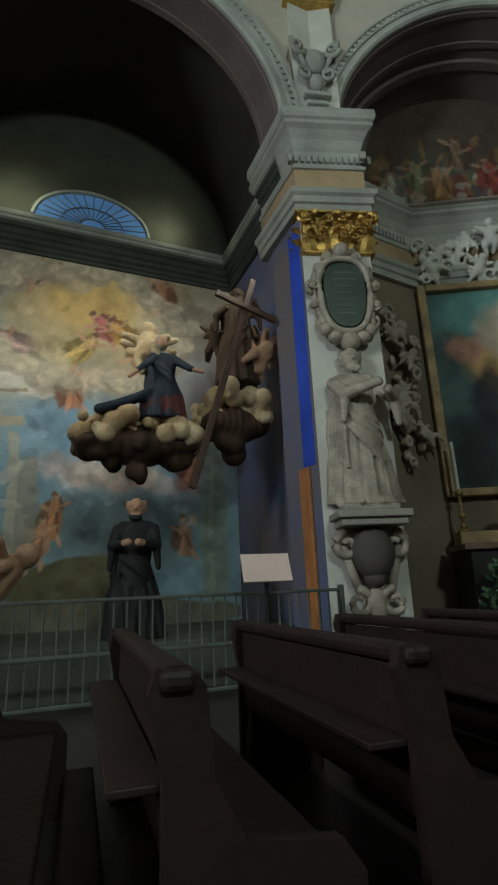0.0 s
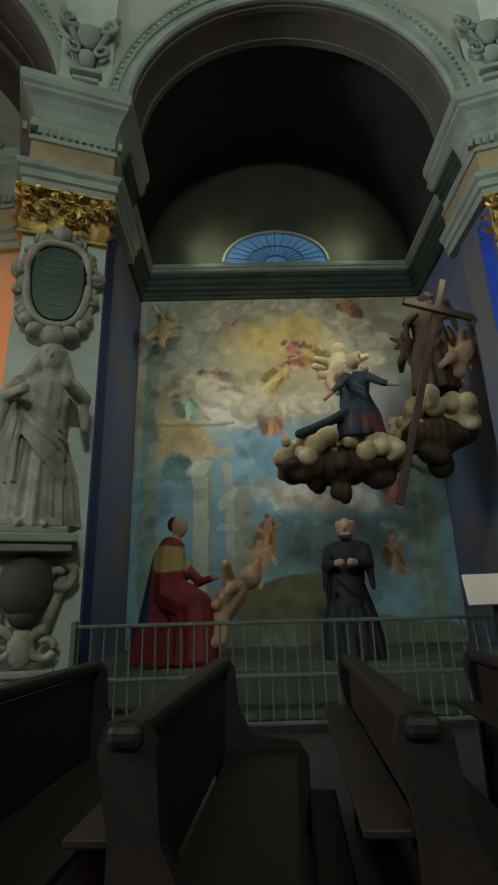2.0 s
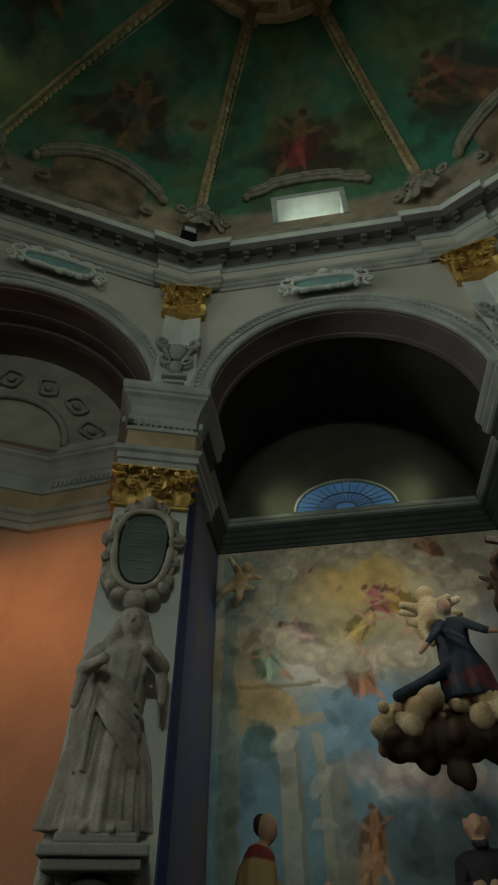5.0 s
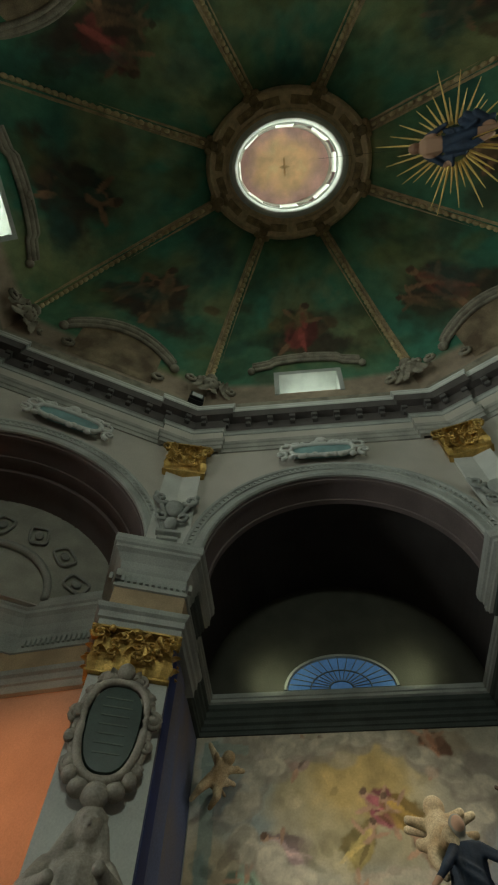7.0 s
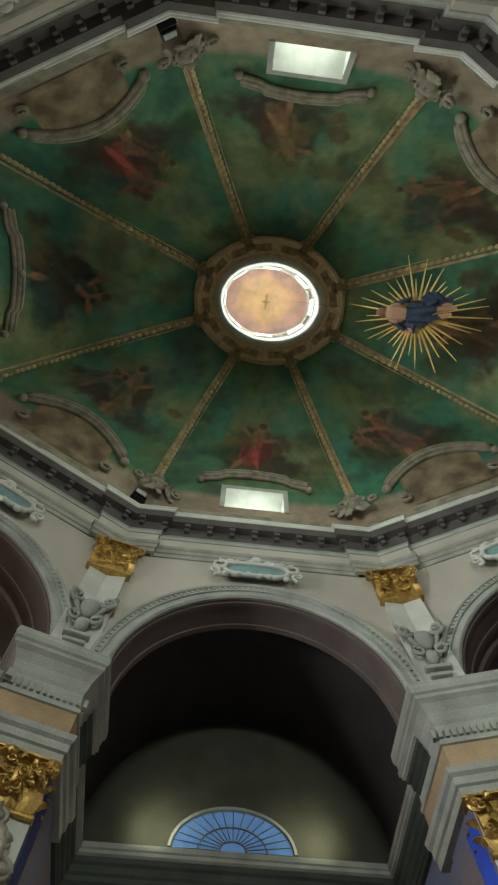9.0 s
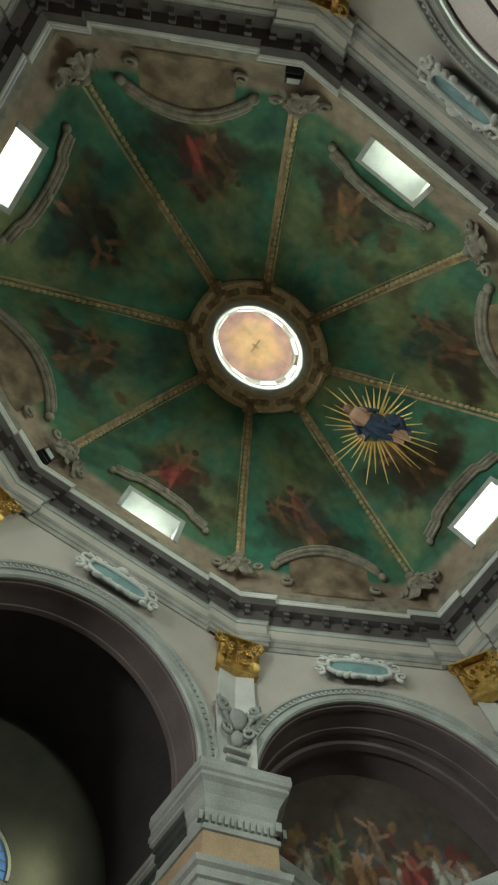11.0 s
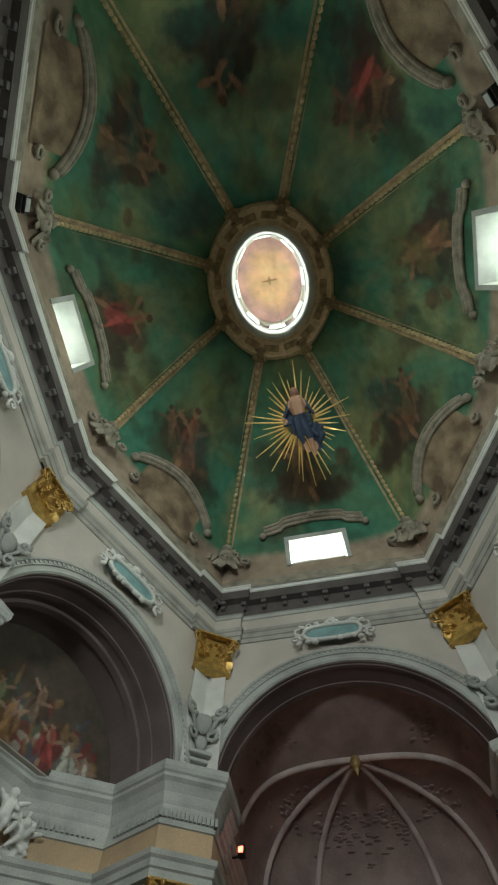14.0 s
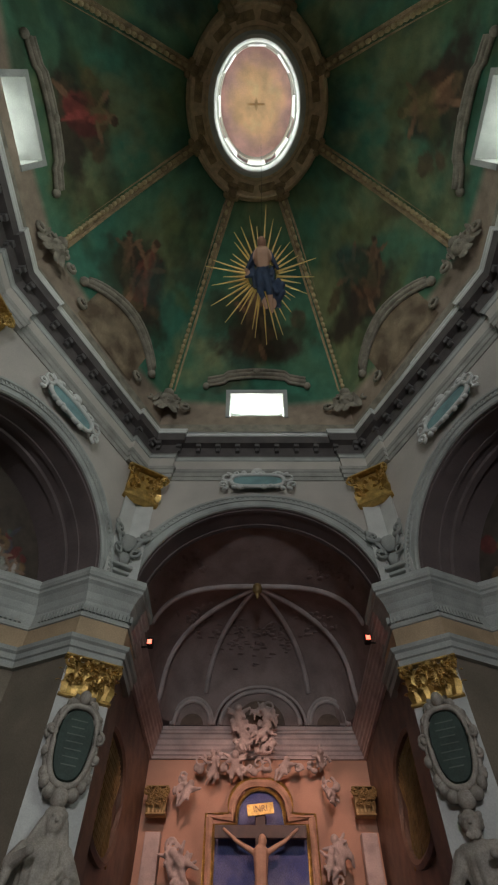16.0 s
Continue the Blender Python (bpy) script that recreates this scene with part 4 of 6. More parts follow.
def robed(bm, h, rng, lean=0.0, spread=1.0, arms=((0.5, -0.25, 0.62), (-0.45, -0.3, 0.66)), folds=18, hood=False):
    """A standing robed body of height h with its foot at the origin, facing -y."""
    top = Vector((lean * h, -0.02 * h, h * 0.93))
    ball(bm, top, (0.062 * h, 0.07 * h, 0.082 * h), seg=14)
    if hood:
        ball(bm, top + Vector((0, 0.03 * h, 0.01 * h)), (0.082 * h, 0.075 * h, 0.10 * h), seg=12)
        limb(bm, top + Vector((0.06 * h, 0.02 * h, 0)), (0.10 * h, 0, 0.78 * h), 0.035 * h, 0.05 * h)
        limb(bm, top + Vector((-0.06 * h, 0.02 * h, 0)), (-0.10 * h, 0, 0.78 * h), 0.035 * h, 0.05 * h)
    limb(bm, top, (lean * h * 0.8, 0, h * 0.80), 0.035 * h, 0.05 * h)
    limb(bm, (-0.09 * h, 0, 0.78 * h), (0.09 * h, 0, 0.78 * h), 0.06 * h, 0.06 * h)
    ball(bm, (0, 0, 0.68 * h), (0.125 * h, 0.09 * h, 0.15 * h), seg=14)
    drapery(bm, h, rng, spread)
    # nose, brow, beard and hair
    limb(bm, top + Vector((0, -0.068 * h, 0.012 * h)), top + Vector((0, -0.082 * h, -0.012 * h)), 0.008 * h, 0.012 * h, 6)
    limb(bm, top + Vector((-0.03 * h, -0.062 * h, 0.02 * h)), top + Vector((0.03 * h, -0.062 * h, 0.02 * h)), 0.009 * h, 0.009 * h, 6)
    for k in range(14):
        a = math.pi * k / 13
        ball(bm, top + Vector((0.06 * h * math.cos(a), (0.015 + 0.035 * math.sin(a)) * h, (0.045 - 0.03 * (k % 3)) * h)), 0.022 * h, seg=7)
    if not hood:
        for k in range(5):
            ball(bm, top + Vector(((k - 2) * 0.017 * h, -0.052 * h, (-0.068 - 0.012 * (k % 2)) * h)), 0.019 * h, seg=7)
    for s in (-1, 1):
        limb(bm, (s * 0.05 * h, -0.10 * h, 0.015 * h), (s * 0.06 * h, -0.16 * h, 0.012 * h), 0.022 * h, 0.015 * h, 6)
    for s, (ax, ay, az) in zip((1, -1), arms):
        shoulder, hand = Vector((s * 0.13 * h, 0, 0.77 * h)), Vector((ax * 0.3 * h, ay * 0.55 * h, az * h))
        elbow = (shoulder + hand) / 2 + Vector((s * 0.07 * h, 0.01 * h, -0.07 * h))
        limb(bm, shoulder, elbow, 0.05 * h, 0.045 * h)
        limb(bm, elbow, hand, 0.042 * h, 0.026 * h)
        limb(bm, elbow, elbow + Vector((s * 0.02 * h, 0.01, -0.16 * h)), 0.035 * h, 0.02 * h)
        ball(bm, hand, 0.03 * h)
    return bm


def putto(bm, c, s, rng):
    """A small plain nude figure tumbling, about s long."""
    R3 = Euler((rng.uniform(-0.7, 0.7), rng.uniform(-0.9, 0.9), rng.uniform(-0.8, 0.8))).to_matrix()
    g = lambda x, y, z: Vector(c) + R3 @ Vector((x, y, z)) * s
    ball(bm, g(0, -0.05, 0.44), 0.14 * s)
    limb(bm, g(0, 0, 0.24), g(0, 0, -0.02), 0.16 * s, 0.17 * s)
    for k in (-1, 1):
        e = g(k * rng.uniform(0.22, 0.36), rng.uniform(-0.2, 0.05), rng.uniform(0.12, 0.42))
        limb(bm, g(k * 0.14, 0, 0.26), e, 0.08 * s, 0.055 * s)
        kn = g(k * rng.uniform(0.1, 0.2), rng.uniform(-0.25, 0.0), rng.uniform(-0.32, -0.15))
        limb(bm, g(k * 0.08, 0, -0.05), kn, 0.12 * s, 0.085 * s)
        limb(bm, kn, kn + R3 @ Vector((rng.uniform(-0.12, 0.12), rng.uniform(0, 0.2), -0.24)) * s, 0.08 * s, 0.05 * s)
        limb(bm, g(k * 0.1, 0.08, 0.25), g(k * 0.42, 0.14, 0.42), 0.09 * s, 0.05 * s)
    for k in range(4):
        limb(bm, g(rng.uniform(-0.3, 0), 0.02, rng.uniform(-0.2, 0.05)), g(rng.uniform(0.1, 0.4), 0.04, rng.uniform(-0.25, 0.15)), 0.07 * s, 0.05 * s)


def pier_frame(kind, sx, sy):
    """Middle of a pier's shaft at floor level, x to the right from inside, y outward."""
    if kind == "side":
        mid, o = Vector((-5.95 * sx, 3.415 * sy)), Vector((-0.953 * sx, 0.303 * sy))
    else:
        mid, o = Vector((-3.21 * sx, 8.42 * sy)), Vector((-0.453 * sx, 0.891 * sy))
    mid = mid + o * 0.3
    return Matrix(((o.y, o.x, 0, mid.x), (-o.x, o.y, 0, mid.y), (0, 0, 1, 0), (0, 0, 0, 1)))


def bend(bm, slope):
    for v in bm.verts:
        v.co.y -= slope * abs(v.co.x)


def capital_mesh(w, h, rows=((0.0, 0.52, 5), (0.33, 0.5, 6)), side=True):
    """Acanthus capital: bell, leaves, volutes and abacus."""
    bm = bmesh.new()
    for base, lh, count in rows:
        for k in range(count):
            x = (k - (count - 1) / 2) * w / count
            leaf(bm, Matrix.Translation((x + 0.02 * math.sin(7.3 * k + 3 * base), -0.05 - 0.05 * (base > 0), base * h)) @ Matrix.Rotation(0.16 * math.sin(5.1 * k + base * 9), 4, "Y"), w / count * 1.2, lh * h * (1 + 0.12 * math.sin(3.7 * k + base)), 0.26 * h)
        if side:
            for s in (-1, 1):
                for k in range(2):
                    leaf(bm, Matrix.Translation((s * w * 0.5, 0.1 + 0.22 * k, base * h)) @ Matrix.Rotation(s * math.pi / 2, 4, "Z"), w / count * 1.1, lh * h, 0.18 * h)
    thicken(bm, 0.018)
    for s in (-1, 1):
        curl(bm, (s * w * 0.47, -0.17, 0.74 * h), 0.17 * h, 90, -s, 0.035)
        curl(bm, (s * w * 0.16, -0.15, 0.74 * h), 0.12 * h, 90, s, 0.028)
    jr = np.random.RandomState(3)
    for k in range(16):
        x, z = jr.uniform(-0.52, 0.52) * w, jr.uniform(0.25, 0.85) * h
        curl(bm, (x, -0.16 - 0.1 * z / h, z), jr.uniform(0.05, 0.10) * h, jr.uniform(0, 360), jr.choice((-1, 1)), 0.02)
        ball(bm, (x + 0.05, -0.15 - 0.1 * z / h, z - 0.05), tuple(jr.uniform(0.02, 0.06, 3) * h), seg=7)
    ball(bm, (0, -0.2, 0.84 * h), (0.10 * w, 0.06, 0.10 * h))
    box(bm, -w * 0.5, w * 0.5, -0.04, 0.2, 0, h * 0.9)
    box(bm, -w * 0.6, w * 0.6, -0.15, 0.2, h * 0.945, h, 0.012)
    for k in range(7):
        ball(bm, ((k - 3) * w * 0.16, -0.16 - 0.04 * (k % 2), h * (0.8 + 0.07 * math.sin(2.3 * k))), (0.05 * w, 0.07, 0.09 * h))
    box(bm, -w * 0.53, w * 0.53, -0.08, 0.2, -0.05, 0.0, 0.015)
    return bm


low_cap = capital_mesh(1.05, 0.74)
cap_mesh = bpy.data.meshes.new("capital")
low_cap.to_mesh(cap_mesh)
low_cap.free()
cap_mesh.materials.append(GOLD)
for kind, sx, sy in [(k, a, b) for k in ("side", "end") for a in (1, -1) for b in (1, -1)]:
    m = pier_frame(kind, sx, sy)
    ob = new("pier_capital", cap_mesh)
    ob.matrix_world = m @ Matrix.Translation((0, 0, 6.34)) @ Matrix.Diagonal((1.12 if kind == "side" else 0.92, 1, 1, 1))
    tagged(ob, "gilded leafy capital at the head of a white pier", "capital", "pier capitals")

# upper pilasters at the corners: strip, scroll bracket, gilded capital
for i, c in enumerate(CORNERS):
    p, a, b = Vector(c), Vector(CORNERS[i - 1]), Vector(CORNERS[(i + 1) % 8])
    ua, ub = (a - p).normalized(), (b - p).normalized()
    inw = (ua + ub).normalized()
    slope = math.tan(math.asin(max(-1, min(1, inw.dot(ua))))) * 1.0
    o = -inw
    m = Matrix(((o.y, o.x, 0, p.x), (-o.x, o.y, 0, p.y), (0, 0, 1, 0), (0, 0, 0, 1)))
    pil = thing("corner_pilaster", "pale bent pilaster with a gilded capital over a scroll bracket", "pilaster", m, "upper pilasters")
    bm = bmesh.new()
    for x0, x1 in ((-0.42, 0.0), (0.0, 0.42)):
        box(bm, x0, x1, -0.12, 0.3, 9.15, 12.1)
    bend(bm, slope)
    part("strip", bm, WHITE, pil)
    bm = capital_mesh(0.98, 1.15, ((0.0, 0.5, 4), (0.3, 0.52, 5)), False)
    for v in bm.verts:
        v.co.z += 12.08
        v.co.y -= 0.1
    bend(bm, slope)
    part("capital", bm, GOLD, pil, "gilded leafy capital")
    bm = bmesh.new()
    rng = np.random.RandomState(i)
    for s in (-1, 1):
        curl(bm, (s * 0.33, -0.24, 10.75), 0.17, 200 if s > 0 else -20, s, 0.06)
        curl(bm, (s * 0.2, -0.24, 10.15), 0.14, 90, -s, 0.05)
        limb(bm, (s * 0.44, -0.2, 10.95), (s * 0.15, -0.24, 10.25), 0.07, 0.05)
    ball(bm, (0, -0.26, 10.5), (0.2, 0.12, 0.28))
    ball(bm, (0, -0.24, 10.0), (0.14, 0.12, 0.2))
    for k, z in enumerate((9.75, 9.6, 9.45)):
        box(bm, -0.26 + 0.05 * k, 0.26 - 0.05 * k, -0.26 + 0.04 * k, 0, z - 0.09, z, 0.02)
    bend(bm, slope)
    part("scroll_bracket", bm, STUCCO, pil, smooth=True)


# ---------------- cartouches ----------------
def oval(a, b, n=40, power=2.6):
    out = []
    for k in range(n):
        t = 2 * math.pi * k / n
        c, s = math.cos(t), math.sin(t)
        out.append((a * abs(c) ** (2 / power) * (1 if c > 0 else -1), b * abs(s) ** (2 / power) * (1 if s > 0 else -1)))
    return out


def cartouche(m, seed):
    rng = np.random.RandomState(seed)
    c = thing("cartouche", "stucco cartouche framing a dark lettered tablet on a pier", "cartouche", m, "pier cartouches")
    bm = bmesh.new()
    pts = [(x * (1 + 0.10 * z / 0.6), z) for x, z in oval(0.34, 0.58)]
    front = [bm.verts.new((x * 0.9, -0.14, z * 0.92)) for x, z in pts]
    back = [bm.verts.new((x, -0.04, z)) for x, z in pts]
    bm.faces.new(front)
    for k in range(len(pts)):
        bm.faces.new((front[k], front[(k + 1) % 40], back[(k + 1) % 40], back[k]))
    bmesh.ops.recalc_face_normals(bm, faces=bm.faces)
    tab = part("tablet", bm, SLATE, c, "dark green slate tablet")
    bm = bmesh.new()
    for k in range(7):
        w = rng.uniform(0.12, 0.21)
        box(bm, -w, w, -0.146, -0.141, 0.36 - k * 0.115, 0.378 - k * 0.115)
    part("lettering", bm, FADED, tab, "faded pale lines of writing")
    bm = bmesh.new()
    tube(bm, [(x * 1.1, -0.12, z * 1.06) for x, z in pts], 0.055, 6, True)
    tube(bm, [(x * 1.28, -0.06, z * 1.15) for x, z in pts], 0.05, 6, True)
    for k in range(14):
        t = 2 * math.pi * (k + 0.5) / 14
        x, z = 0.46 * math.cos(t), 0.72 * math.sin(t)
        curl(bm, (x, -0.08, z), rng.uniform(0.08, 0.13), math.degrees(t) + 90, 1 if k % 2 else -1, 0.036)
        ball(bm, (x * 1.04, -0.10, z * 1.02), (rng.uniform(0.05, 0.09), 0.06, rng.uniform(0.05, 0.10)))
    for s in (-1, 1):
        leaf(bm, Matrix.Translation((s * 0.1, -0.06, 0.62)) @ Matrix.Rotation(-s * 1.1, 4, "Y"), 0.2, 0.42, 0.12)
        leaf(bm, Matrix.Translation((s * 0.12, -0.06, -0.55)) @ Matrix.Rotation(-s * 2.3, 4, "Y"), 0.2, 0.40, 0.12)
    ball(bm, (0, -0.13, 0.76), (0.12, 0.11, 0.13))
    ball(bm, (0, -0.14, -0.78), (0.16, 0.11, 0.14))
    for s in (-1, 1):
        ball(bm, (s * 0.2, -0.13, -0.72), (0.12, 0.10, 0.10))
        ball(bm, (s * 0.33, -0.11, -0.58), (0.09, 0.09, 0.10))
    part("scroll_frame", bm, STATUE, c, smooth=True)
    return c


for n_, (kind, sx, sy) in enumerate([("side", 1, -1), ("side", 1, 1), ("end", 1, 1), ("end", -1, 1)]):
    cartouche(pier_frame(kind, sx, sy) @ Matrix.Translation((0, 0, 5.47)) @ Matrix.Diagonal((1.08 if kind == "side" else 0.95, 1.2, 1.06, 1)), n_)


def arch_cartouche(m, seed):
    rng = np.random.RandomState(seed)
    c = thing("arch_cartouche", "oblong scrolled stucco cartouche with a blue-green panel over an arch", "cartouche", m, "arch cartouches")
    bm = bmesh.new()
    pts = oval(0.72, 0.22, 40, 3.2)
    front = [bm.verts.new((x, -0.10, z)) for x, z in pts]
    back = [bm.verts.new((x * 1.05, 0.0, z * 1.1)) for x, z in pts]
    bm.faces.new(front)
    for k in range(40):
        bm.faces.new((front[k], front[(k + 1) % 40], back[(k + 1) % 40], back[k]))
    bmesh.ops.recalc_face_normals(bm, faces=bm.faces)
    part("panel", bm, AQUA, c, "blue-green panel")
    bm = bmesh.new()
    tube(bm, [(x * 1.08, -0.12, z * 1.22) for x, z in pts], 0.06, 6, True)
    for s in (-1, 1):
        curl(bm, (s * 0.92, -0.12, 0.10), 0.22, 90, s, 0.055)
        curl(bm, (s * 1.02, -0.1, -0.18), 0.16, 270, -s, 0.05)
        curl(bm, (s * 0.62, -0.1, 0.30), 0.12, 0, s, 0.045)
        for k in range(5):
            ball(bm, (s * rng.uniform(0.05, 0.8), -0.13, -0.30 + rng.uniform(-0.05, 0.05)), (0.09, 0.07, 0.06))
            ball(bm, (s * rng.uniform(0.05, 0.7), -0.13, 0.30 + rng.uniform(-0.04, 0.06)), (0.09, 0.07, 0.06))
    ball(bm, (0, -0.14, 0.42), (0.16, 0.09, 0.11))
    part("scroll_frame", bm, WHITE, c, smooth=True)


for n_, side in enumerate(SIDES):
    arch_cartouche(side_frame(side) @ Matrix.Translation((0, -0.12, SPRING + SIDES[side][3] + 0.93)), 30 + n_)

# ---------------- statues on their consoles ----------------
POSES = [((0.35, -0.5, 0.70), (-0.3, -0.45, 0.66)), ((0.45, -0.45, 0.66), (0.25, -0.5, 0.70)), ((0.5, -0.3, 0.6), (-0.4, -0.4, 0.72)), ((0.3, -0.4, 0.72), (-0.55, -0.2, 0.55))]
for n_, (kind, sx, sy) in enumerate([("side", 1, -1), ("side", 1, 1), ("end", 1, 1), ("end", -1, 1)]):
    m = pier_frame(kind, sx, sy)
    rng = np.random.RandomState(70 + n_)
    con = thing("statue_console", "carved stone console with a dark urn under a statue", "console", m, "statue consoles")
    bm = bmesh.new()
    box(bm, -0.52, 0.52, -0.52, 0.05, 1.90, 2.0, 0.02)
    box(bm, -0.46, 0.46, -0.46, 0.05, 1.80, 1.90, 0.02)
    box(bm, -0.40, 0.40, -0.40, 0.05, 2.0, 2.10, 0.03)
    part("slab", bm, STONE, con)
    bm = bmesh.new()
    ball(bm, (0, -0.20, 1.45), (0.30, 0.24, 0.36), seg=16)
    ball(bm, (0, -0.18, 1.12), (0.16, 0.15, 0.14), seg=12)
    part("urn", bm, DARK, con, "dark marble urn", smooth=True)
    for s in (-1, 1):
        bm = bmesh.new()
        curl(bm, (s * 0.34, -0.14, 1.55), 0.19, 90, -s, 0.07)
        curl(bm, (s * 0.25, -0.16, 0.80), 0.19, 90, s, 0.06)
        limb(bm, (s * 0.38, -0.12, 1.5), (s * 0.22, -0.14, 0.95), 0.07, 0.06)
        part("scroll", bm, STATUE, con, smooth=True)
    bm = bmesh.new()
    ball(bm, (0, -0.16, 0.78), (0.16, 0.10, 0.22))
    part("drop", bm, STATUE, con, smooth=True)
    bm = bmesh.new()
    box(bm, -0.36, 0.36, -0.24, 0.05, 0.48, 0.56, 0.02)
    box(bm, -0.30, 0.30, -0.18, 0.05, 0.10, 0.48)
    box(bm, -0.17, 0.17, -0.20, -0.15, 0.16, 0.42, 0.01)
    box(bm, -0.44, 0.44, -0.28, 0.05, FLOOR, 0.10, 0.02)
    part("foot", bm, STONE, con)
    bm = bmesh.new()
    robed(bm, 2.4, rng, 0.012 * (-1) ** n_, 1.0, POSES[n_], 30, hood=n_ in (0, 2))
    box(bm, -0.34, 0.34, -0.3, 0.25, 0.0, 0.10)
    cloak = bmesh.new()
    drapery(cloak, 2.4, rng, 1.25, 0.02, 0.8, 0.55)
    cloak_mesh = bpy.data.meshes.new("cloak")
    cloak.to_mesh(cloak_mesh)
    cloak.free()
    cloak_mesh.transform(Matrix.Translation((-0.05 + 0.06 * n_, 0.12, 0)) @ Matrix.Diagonal((1.12, 1, 1, 1)))
    bm.from_mesh(cloak_mesh)
    bpy.data.meshes.remove(cloak_mesh)
    st = sculpt("statue", bm, STATUE, 0.016)
    st.matrix_world = m @ Matrix.Translation((0, -0.14, 2.09)) @ Matrix.Diagonal((1, 0.8, 1, 1))
    tagged(st, "weathered marble robed saint statue standing on a console", "statue", "pier statues")


# ---------------- west chapel: painting, figures, railing ----------------
fresco, p = canvas("fresco", 6.5, 8.0, 0.03, FRESCO)
fresco.matrix_world = Matrix(((0, -1, 0, -10.47), (1, 0, 0, 0), (0, 0, 1, 0.42), (0, 0, 0, 1)))
tagged(fresco, "large chapel fresco of golden clouds over a blue landscape with columns", "fresco")
q = p + (0, 0.42)
warp = np.stack([lattice_noise(q * 0.9, 11), lattice_noise(q * 0.9, 12)], 1) * 0.12
q = q + warp
h = np.clip((q[:, 1] - 3.6) / 2.2, 0, 1)[:, None]
col = np.array((0.27, 0.42, 0.52)) * (1 - h) + np.array((0.58, 0.52, 0.40)) * h
nz = lattice_noise(q * 0.8, 15)[:, None]
col = col * (1 + 0.35 * nz)
SKYDABS = [(-0.2, 7.0, 1.7, 1.1, 0, (0.54, 0.44, 0.24)), (0.0, 7.2, 1.0, 0.6, 10, (0.60, 0.42, 0.16)), (0.4, 4.0, 1.7, 0.8, -8, (0.24, 0.42, 0.60)),
           (0.5, 3.3, 1.3, 0.28, -6, (0.72, 0.58, 0.52)), (1.0, 2.2, 1.7, 0.7, 0, (0.17, 0.26, 0.28)), (-2.5, 6.9, 0.7, 1.2, 0, (0.36, 0.42, 0.42)),
           (-2.6, 5.4, 0.8, 0.9, 0, (0.48, 0.38, 0.24)), (2.4, 4.8, 0.9, 1.6, 0, (0.33, 0.34, 0.38))]
for k, (x, z, rx, rz, a, c) in enumerate(SKYDABS):
    dab(col, q, x, z, rx, rz, a, c, 0.9, 0.5, 300 + k, 0.85)
BUILT = [(-2.35, 4.55, 0.85, 0.5, -12, (0.46, 0.34, 0.18)), (-2.95, 3.4, 0.2, 2.6, 0, (0.20, 0.25, 0.23)), (2.75, 2.4, 0.26, 2.0, 0, (0.24, 0.30, 0.27)),
         (-2.3, 4.0, 0.35, 0.35, 0, (0.14, 0.24, 0.24)), (0.1, 1.2, 1.35, 0.55, 4, (0.12, 0.11, 0.055)), (0.0, 0.6, 3.4, 0.35, 0, (0.15, 0.15, 0.11))]
for k, (x, z, rx, rz, a, c) in enumerate(BUILT):
    dab(col, q, x, z, rx, rz, a, tuple(1.25 * v for v in c), 0.1, 0.06, 330 + k, 0.95)
CLOUDS = [(-1.15, 5.2, 0.75, 0.36, -6, (0.60, 0.57, 0.52)), (1.65, 7.6, 0.75, 0.5, 0, (0.34, 0.27, 0.19)), (0.9, 8.1, 0.7, 0.3, 0, (0.55, 0.47, 0.33)),
          (-0.6, 8.15, 0.8, 0.3, 0, (0.52, 0.45, 0.33)), (2.3, 7.0, 0.5, 0.6, 20, (0.32, 0.27, 0.22)), (-1.9, 7.9, 0.8, 0.35, 0, (0.42, 0.36, 0.30)), (0.1, 5.35, 0.9, 0.3, 12, (0.56, 0.46, 0.36))]
for k, (x, z, rx, rz, a, c) in enumerate(CLOUDS):
    dab(col, q, x, z, rx, rz, a, tuple(1.2 * v for v in c), 0.22, 0.3, 360 + k, 0.9)
rng = np.random.RandomState(8)
for k in range(26):
    x, z = rng.uniform(-2.6, 2.6), rng.uniform(7.3, 8.3)
    r = rng.uniform(0.16, 0.36)
    g_ = rng.uniform(0.75, 1.2)
    dab(col, q, x, z, r, r * 0.8, 0, (0.46 * g_, 0.40 * g_, 0.30 * g_), 0.35, 0.2, 400 + k, 0.6)
GROUPS = [(0.25, 6.65, (0.46, 0.13, 0.16)), (0.6, 6.5, (0.58, 0.36, 0.10)), (-0.1, 6.1, (0.56, 0.42, 0.16)), (-0.3, 5.1, (0.55, 0.26, 0.16)), (-1.5, 5.95, (0.52, 0.36, 0.34)),
          (-2.1, 5.55, (0.36, 0.48, 0.36)), (-0.95, 7.65, (0.46, 0.32, 0.26)), (1.5, 7.7, (0.42, 0.20, 0.12)), (-0.5, 2.55, (0.48, 0.24, 0.12)), (-0.75, 2.1, (0.46, 0.26, 0.15)), (2.1, 2.2, (0.36, 0.20, 0.13)), (1.0, 5.9, (0.45, 0.28, 0.18)), (2.15, 3.6, (0.42, 0.2, 0.15))]
for k, (x, z, c) in enumerate(GROUPS):
    painted_figure(col, q, x, z, 0.72 if z > 4 else 0.66, rng.uniform(-60, 60) if z > 4 else rng.uniform(-8, 8), c, (0.60, 0.36, 0.24), 430 + k)
